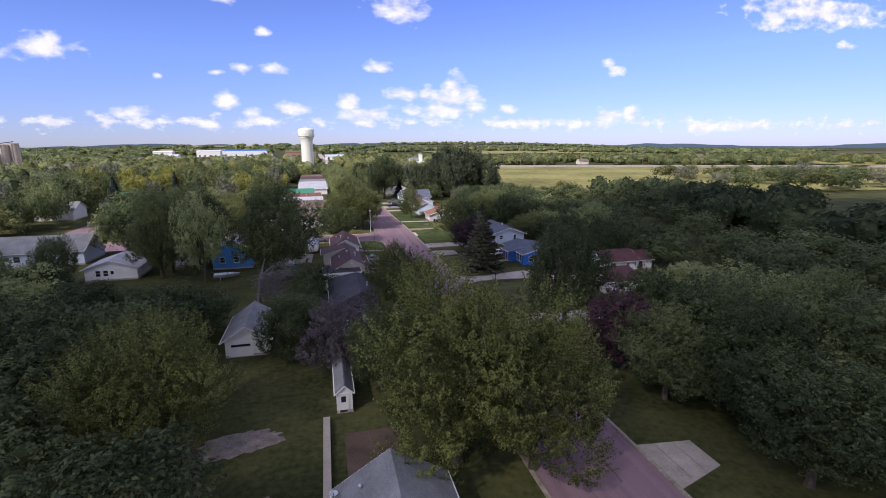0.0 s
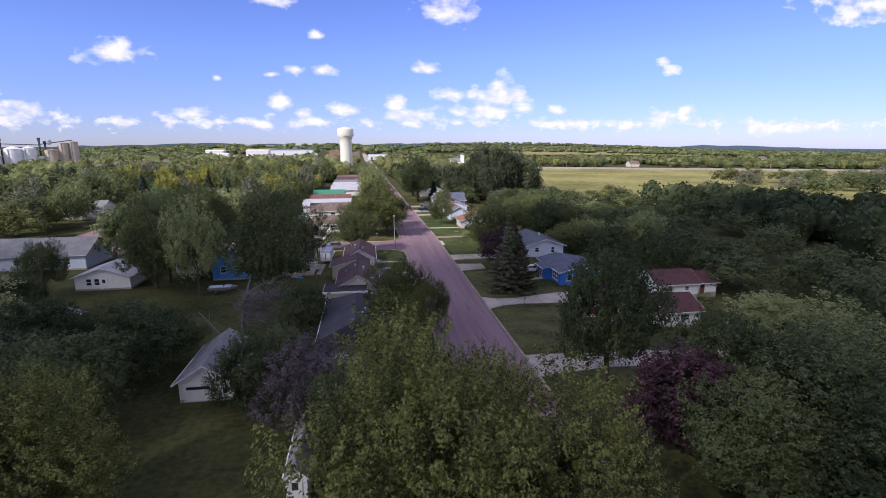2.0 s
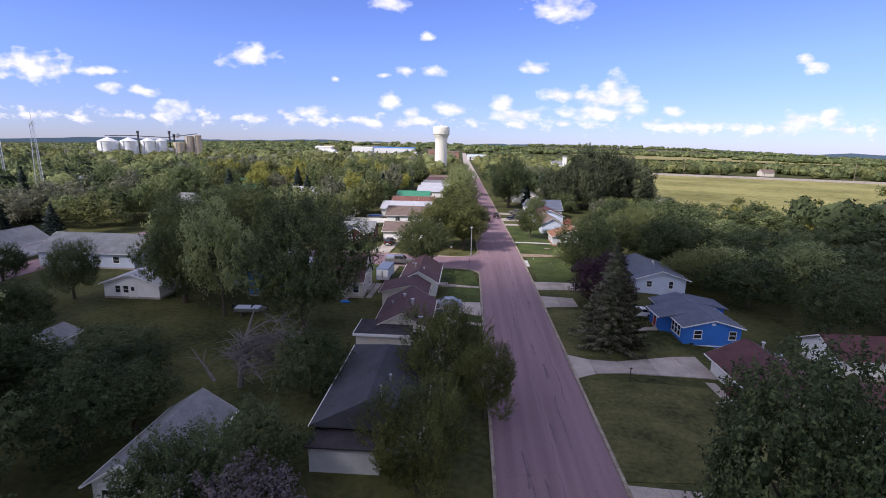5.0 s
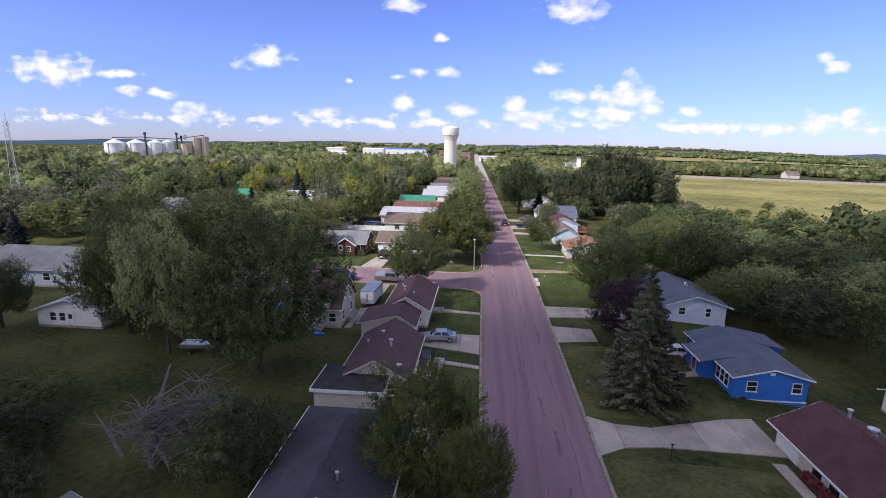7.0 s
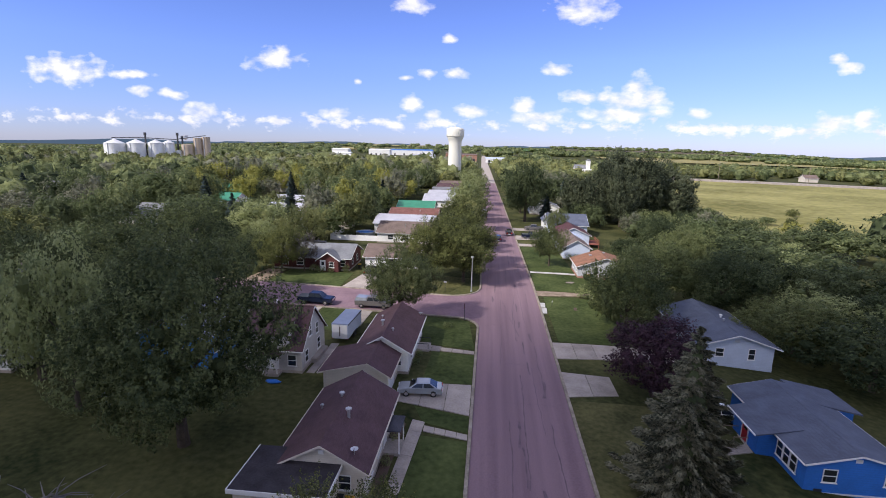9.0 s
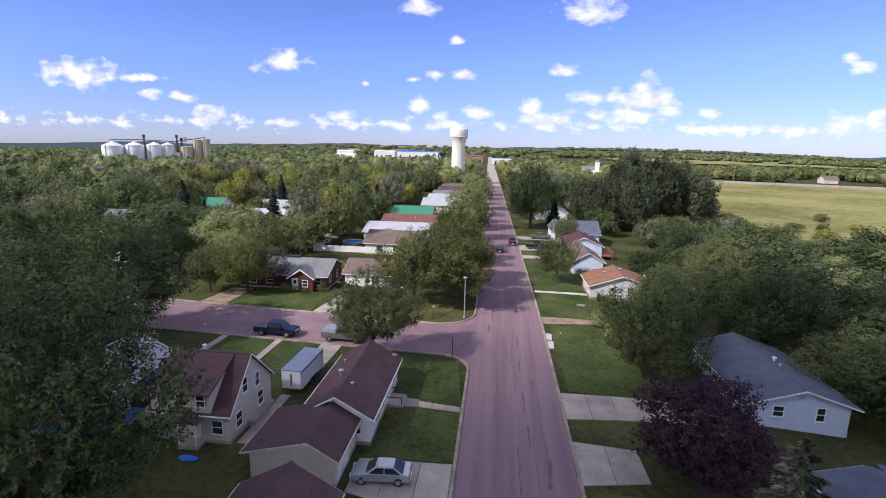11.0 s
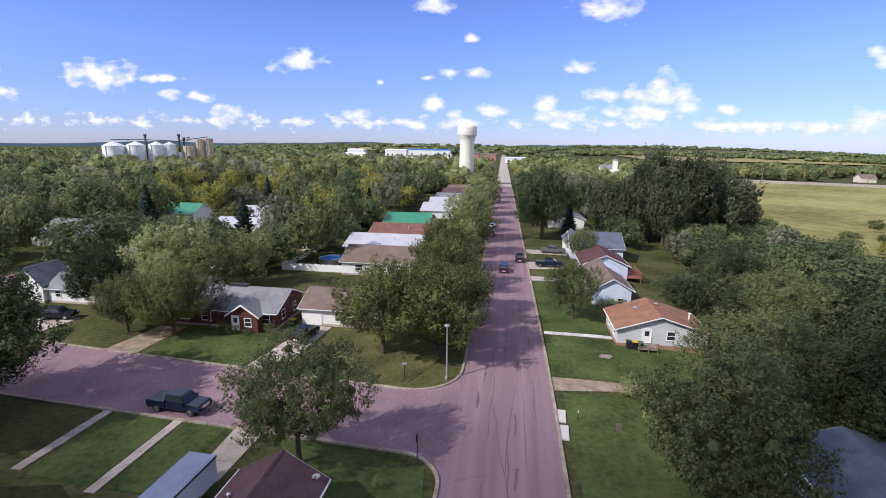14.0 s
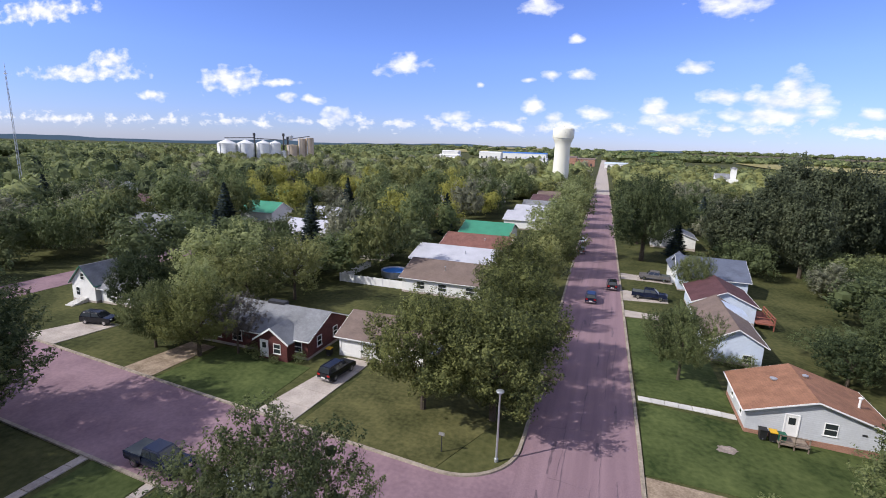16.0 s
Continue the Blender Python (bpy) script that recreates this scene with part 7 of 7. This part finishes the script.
# white board fence behind the ranch houses
f = thing("board_fence", 0, 0, 0, "white vinyl privacy fence round a yard", "fence")
n_f = 9
for i in range(n_f):
    x0 = -46.0 + i * 1.45
    part("fence_panel", boxes((x0 + 0.06, x0 + 1.39, 44.46, 44.52, 0.06, 1.5)), "white_paint", f)
    part("fence_post", boxes((x0 - 0.06, x0 + 0.06, 44.42, 44.56, 0, 1.62)), "white_paint", f)
for i in range(8):
    y0 = 44.6 + i * 1.5
    part("fence_panel", boxes((-46.03, -45.97, y0 + 0.06, y0 + 1.44, 0.06, 1.5)), "white_paint", f)
    part("fence_post", boxes((-46.06, -45.94, y0 + 1.44, y0 + 1.56, 0, 1.62)), "white_paint", f)

p = thing("round_pool", -38.5, 52.5, 0, "round above-ground swimming pool with blue lining", "pool")
part("wall", lathe([(2.6, 0), (2.65, 1.15), (2.75, 1.18), (2.5, 1.2), (2.48, 0.9)], 28), "galvanised", p)
part("water", lathe([(2.47, 0.85), (2.47, 0.95)], 28), "plastic_blue", p)
for x, y, w, d, t in ((-26.6, -33.4, 1.9, 0.7, 0.35), (-39.0, -31.0, 2.6, 1.8, 2.0)):
    g = thing("tarp_heap", x, y, 0, "bright blue tarpaulin thrown over a heap", "tarp", "tarps")
    bm = bmesh.new()
    v, q = ball(0, 0, t * 0.3, w / 2, d / 2, t * 0.7, random.Random(int(x * 7)), 0.2)
    part("cover", (v, q), "plastic_blue", g)
fb = thing("flower_bed", 20.75, -57.6, land(20.75, -57.6), "bed of crimson flowers beside the ranch house", "flowers")
rng_f = np.random.default_rng(3)
pf = np.stack((rng_f.uniform(-0.35, 0.45, 900), rng_f.uniform(-2.4, 1.2, 900), rng_f.uniform(0.1, 0.75, 900)), axis=1)
nf = rng_f.normal(size=(900, 3)) + np.array((0, 0, 1.0))
nf /= np.linalg.norm(nf, axis=1)[:, None]
for nm, mt, a, b in (("blossom", "flowers", 0, 520), ("foliage", "leaf_green", 520, 900)):
    lv, lf = leaves(pf[a:b], nf[a:b], 0.16, 0.11, rng_f)
    part(nm, (lv.tolist(), lf.tolist()), mt, fb)
bs = thing("basketball_hoop", 20.4, -16.2, land(20.4, -16.2), "small dark basketball hoop by the porch", "basketball hoop")
part("pole", boxes((-0.05, 0.05, -0.05, 0.05, -0.3, 2.4)), "dark_metal", bs)
part("backboard", boxes((-0.55, 0.55, -0.12, -0.06, 1.9, 2.6)), "dark_metal", bs)
part("base", boxes((-0.5, 0.5, -0.1, 0.7, -0.1, 0.25)), "plastic_black", bs)
for x, y, mt, lab in ((21.0, -14.4, "plastic_yellow", "yellow plastic ride-on toy"), (21.4, -12.9, "plastic_green", "green garden chair on the porch")):
    g = thing("garden_seat", x, y, land(x, y) + 0.15, lab, "garden seat")
    part("seat", boxes((-0.28, 0.28, -0.28, 0.28, 0.34, 0.4)), mt, g)
    part("backrest", boxes((-0.28, 0.28, 0.24, 0.3, 0.4, 0.95)), mt, g)
    for a in (-0.25, 0.2):
        for b in (-0.25, 0.2):
            part("leg", boxes((a, a + 0.05, b, b + 0.05, 0, 0.34)), mt, g)
cl = thing("clothes_pole", 42.0, -61.5, land(42, -61.5), "white T-shaped washing line pole", "washing line")
part("post", boxes((-0.05, 0.05, -0.05, 0.05, -0.2, 2.0)), "white_paint", cl)
part("crossbar", boxes((-0.6, 0.6, -0.04, 0.04, 1.9, 2.0)), "white_paint", cl)

# ---- far landmarks ----
wt = thing("water_tower", -29.5, 268, 0, "cream pedestal water tower with a green mark", "water tower")
part("pedestal", lathe([(5.9, 0), (5.2, 3), (4.8, 8), (4.55, 20), (4.5, 27), (4.7, 28.6), (5.4, 30.4), (6.05, 31.6)], 40), "steel_cream", wt, smooth=True)
part("tank", lathe([(6.1, 31.6), (6.2, 32.2), (6.2, 36.4), (5.9, 36.9), (4.6, 37.5), (2.4, 37.9), (0.4, 38.0)], 40), "steel_cream", wt, smooth=True)
part("tank_ring", lathe([(6.12, 31.5), (6.3, 31.6), (6.3, 31.9), (6.12, 32.0)], 40), "steel_cream", wt)
part("vent", lathe([(0.5, 37.9), (0.5, 38.4), (0.7, 38.5), (0.2, 38.7)], 12), "steel_cream", wt)
part("doorway", boxes((-0.9, 0.9, -6.1, -4.6, 0.0, 3.4)), "glass_dark", wt)
bm = bmesh.new()
for a0, a1, zz0, zz1 in ((0.16, 0.34, 32.6, 34.2), (0.26, 0.46, 33.6, 35.4), (0.42, 0.62, 32.6, 34.6)):
    q = [(6.19 * math.sin(a), -6.19 * math.cos(a), z_) for a, z_ in ((a0, zz0), (a1, zz0), (a1, zz1), (a0, zz1))]
    bm.faces.new([bm.verts.new(c) for c in q])
part("mark", bm, "green_paint", wt, "green painted mark")


def grain_bin(x, y, r, h_, mat, label):
    g = thing("grain_bin", x, y, land(x, y), label, "grain bin", "grain bins")
    rib = []
    for i in range(25):
        rib += [(r, h_ * i / 25), (r * 1.012, h_ * (i + 0.5) / 25)]
    part("shell", lathe(rib + [(r, h_)], 32), mat, g)
    part("cone_roof", lathe([(r * 1.03, h_), (r * 0.12, h_ + r * (0.42 if mat == "bin_white" else 0.08)), (r * 0.12, h_ + r * (0.48 if mat == "bin_white" else 0.1))], 32), mat, g)
    part("ladder", boxes((-0.25, 0.25, -r - 0.5, -r - 0.1, 0, h_)), "galvanised", g)
    part("door", boxes((-r * 0.3, -r * 0.3 + 1.0, -r * 1.0, -r * 0.94, 0.3, 2.3)), "dark_metal", g)


side = Vector((0.82, 0.57))
for i, (s, r, h_, mt) in enumerate(((-3, 8.8, 18.5, "bin_white"), (14, 7.8, 19, "bin_white"), (30, 6.6, 19.5, "bin_white"), (41, 5.2, 20, "bin_white"), (57, 5.2, 17.5, "bin_tan"), (66.5, 3.9, 24, "bin_tan"), (74, 3.9, 25, "bin_tan"), (49, 2.6, 12, "bin_white"))):
    grain_bin(-350 + side.x * s, 350 + side.y * s, r, h_ + (3 if mt == "bin_tan" else 2), mt, "large corrugated steel grain bin with a cone roof" if mt == "bin_white" else "tall tan concrete grain silo")
leg = thing("grain_elevator", -350 + side.x * 22, 350 + side.y * 22, 0, "dark steel bucket elevator leg with conveyors", "grain elevator")
for s, h_ in ((0, 31), (27, 31.5), (31, 28.5)):
    part("leg", boxes((side.x * s - 0.55, side.x * s + 0.55, side.y * s - 0.55, side.y * s + 0.55, 0, h_)), "dark_metal", leg)
    part("head", boxes((side.x * s - 0.9, side.x * s + 0.9, side.y * s - 0.8, side.y * s + 0.8, h_ - 2.6, h_)), "dark_metal", leg)
    for k in range(3):
        part("leg_brace", boxes((side.x * s - 1.3, side.x * s + 1.3, side.y * s - 0.15, side.y * s + 0.15, 9 + 6 * k, 9.3 + 6 * k)), "galvanised", leg)
for a, za, b, zb in ((-27, 25.5, 0, 26.5), (0, 26, 27, 25), (27, 25.5, 52, 29.5)):
    bm = bmesh.new()
    tube(bm, [(side.x * a, side.y * a, za), (side.x * b, side.y * b, zb)], [0.45, 0.45], 4)
    part("conveyor", bm, "dark_metal", leg)
part("hopper_tank", lathe([(0.5, 25), (2.2, 26.5), (2.2, 29), (0.4, 30)], 16, side.x * 34, side.y * 34), "galvanised", leg)


def mast(x, y, h_, w, mat, label):
    m_ = thing("radio_mast", x, y, land(x, y), label, "mast")
    for i in range(3):
        a = 2.09 * i
        bm = bmesh.new()
        tube(bm, [(w * math.cos(a), w * math.sin(a), -0.5), (w * 0.35 * math.cos(a), w * 0.35 * math.sin(a), h_)], [0.09, 0.06], 4)
        part("leg", bm, mat, m_)
    bm = bmesh.new()
    n_ = int(h_ / 1.6)
    for k in range(n_):
        z0, z1 = h_ * k / n_, h_ * (k + 1) / n_
        w0, w1 = w * (1 - 0.65 * z0 / h_), w * (1 - 0.65 * z1 / h_)
        for i in range(3):
            a, b = 2.09 * i, 2.09 * (i + 1)
            tube(bm, [(w0 * math.cos(a), w0 * math.sin(a), z0), (w1 * math.cos(b), w1 * math.sin(b), z1)], [0.045, 0.045], 3)
    part("bracing", bm, mat, m_)
    part("antenna", boxes((-0.9, 0.9, -0.1, 0.1, h_ - 1.0, h_ - 0.7), (-0.05, 0.05, -0.05, 0.05, h_, h_ + 2.5)), mat, m_)


mast(-138, 36, 29, 1.5, "galvanised", "grey steel lattice mast among the trees")
mast(-192, 79, 45, 0.5, "galvanised", "tall slender guyed radio mast")
ch = house("white country church with a tower", 80, 94, 418, 430, land(87, 424), 7.0, 4.0, ridge="x", wall="siding_white", roof="roof_grey", category="church", name="church", group="")
part("tower", boxes((3.5, 7.2, -6.5, -2.5, 0, 15)), "siding_white", ch)
part("belfry_roof", lathe([(2.9, 15), (2.9, 15.6), (0.4, 16.8)], 4, 5.3, -4.5), "roof_grey", ch)
part("low_wing", boxes((-16, 8, -11.5, -6.2, 0, 7.0)), "white_paint", ch)
for u in (-4, -1, 2):
    window(ch, "s", u, 4.5, 1.0, 2.4, *size(ch))
for i, (x, y, w, d, t, rf) in enumerate(((-312, 915, 34, 20, 11, "siding_white"), (-236, 940, 44, 22, 11, "siding_white"), (-176, 985, 92, 24, 11, "siding_blue"), (-270, 780, 36, 16, 7, "siding_white"), (-120, 760, 40, 18, 7, "roof_pale"), (-62, 690, 24, 18, 13, "brick_orange"), (-40, 740, 26, 16, 10, "brick_orange"), (8, 700, 40, 18, 6, "siding_pale"), (-215, 620, 26, 14, 7, "siding_white"), (-420, 760, 30, 16, 7, "roof_pale"), (-150, 620, 26, 14, 6, "siding_white"))):
    g = thing("warehouse", x, y, land(x, y), "long low pale commercial building at the town edge" if rf != "brick_orange" else "orange brick building with a tan roof", "warehouse", "warehouses")
    part("wall", boxes((-w / 2, w / 2, -d / 2, d / 2, -1, t)), "siding_white" if rf != "brick_orange" else "brick_orange", g)
    part("roof", prism(bmesh.new(), [(-d / 2 - 0.5, t), (d / 2 + 0.5, t), (0, t + 2.2)], "x", -w / 2 - 0.5, w / 2 + 0.5), rf if rf != "brick_orange" else "roof_tan", g)
    for k in range(4):
        part("loading_door", boxes((-w * 0.4 + k * w * 0.22, -w * 0.4 + k * w * 0.22 + 3, -d / 2 - 0.06, -d / 2, 0.2, 4)), "dark_metal", g)
for i, (x, y, t) in enumerate(((143, 417, 11), (205, 392, 11), (268, 367, 10), (330, 342, 11), (392, 317, 11))):
    g = thing("utility_pole", x, y, land(x, y), "grey wooden utility pole with a crossarm", "utility pole", "utility poles")
    part("pole", lathe([(0.22, -0.5), (0.14, t + 6)], 8), "weathered_wood", g)
    part("crossarm", boxes((-1.4, 1.4, -0.08, 0.08, t + 4.6, t + 4.8)), "weathered_wood", g)
for x, y, t in ((300, 420, 4), (560, 520, 6)):
    g = house("white farmhouse beyond the meadow", x - 6, x + 6, y - 5, y + 5, land(x, y), t, 3.0, ridge="x", wall="siding_cream", roof="roof_tan", group="farms")
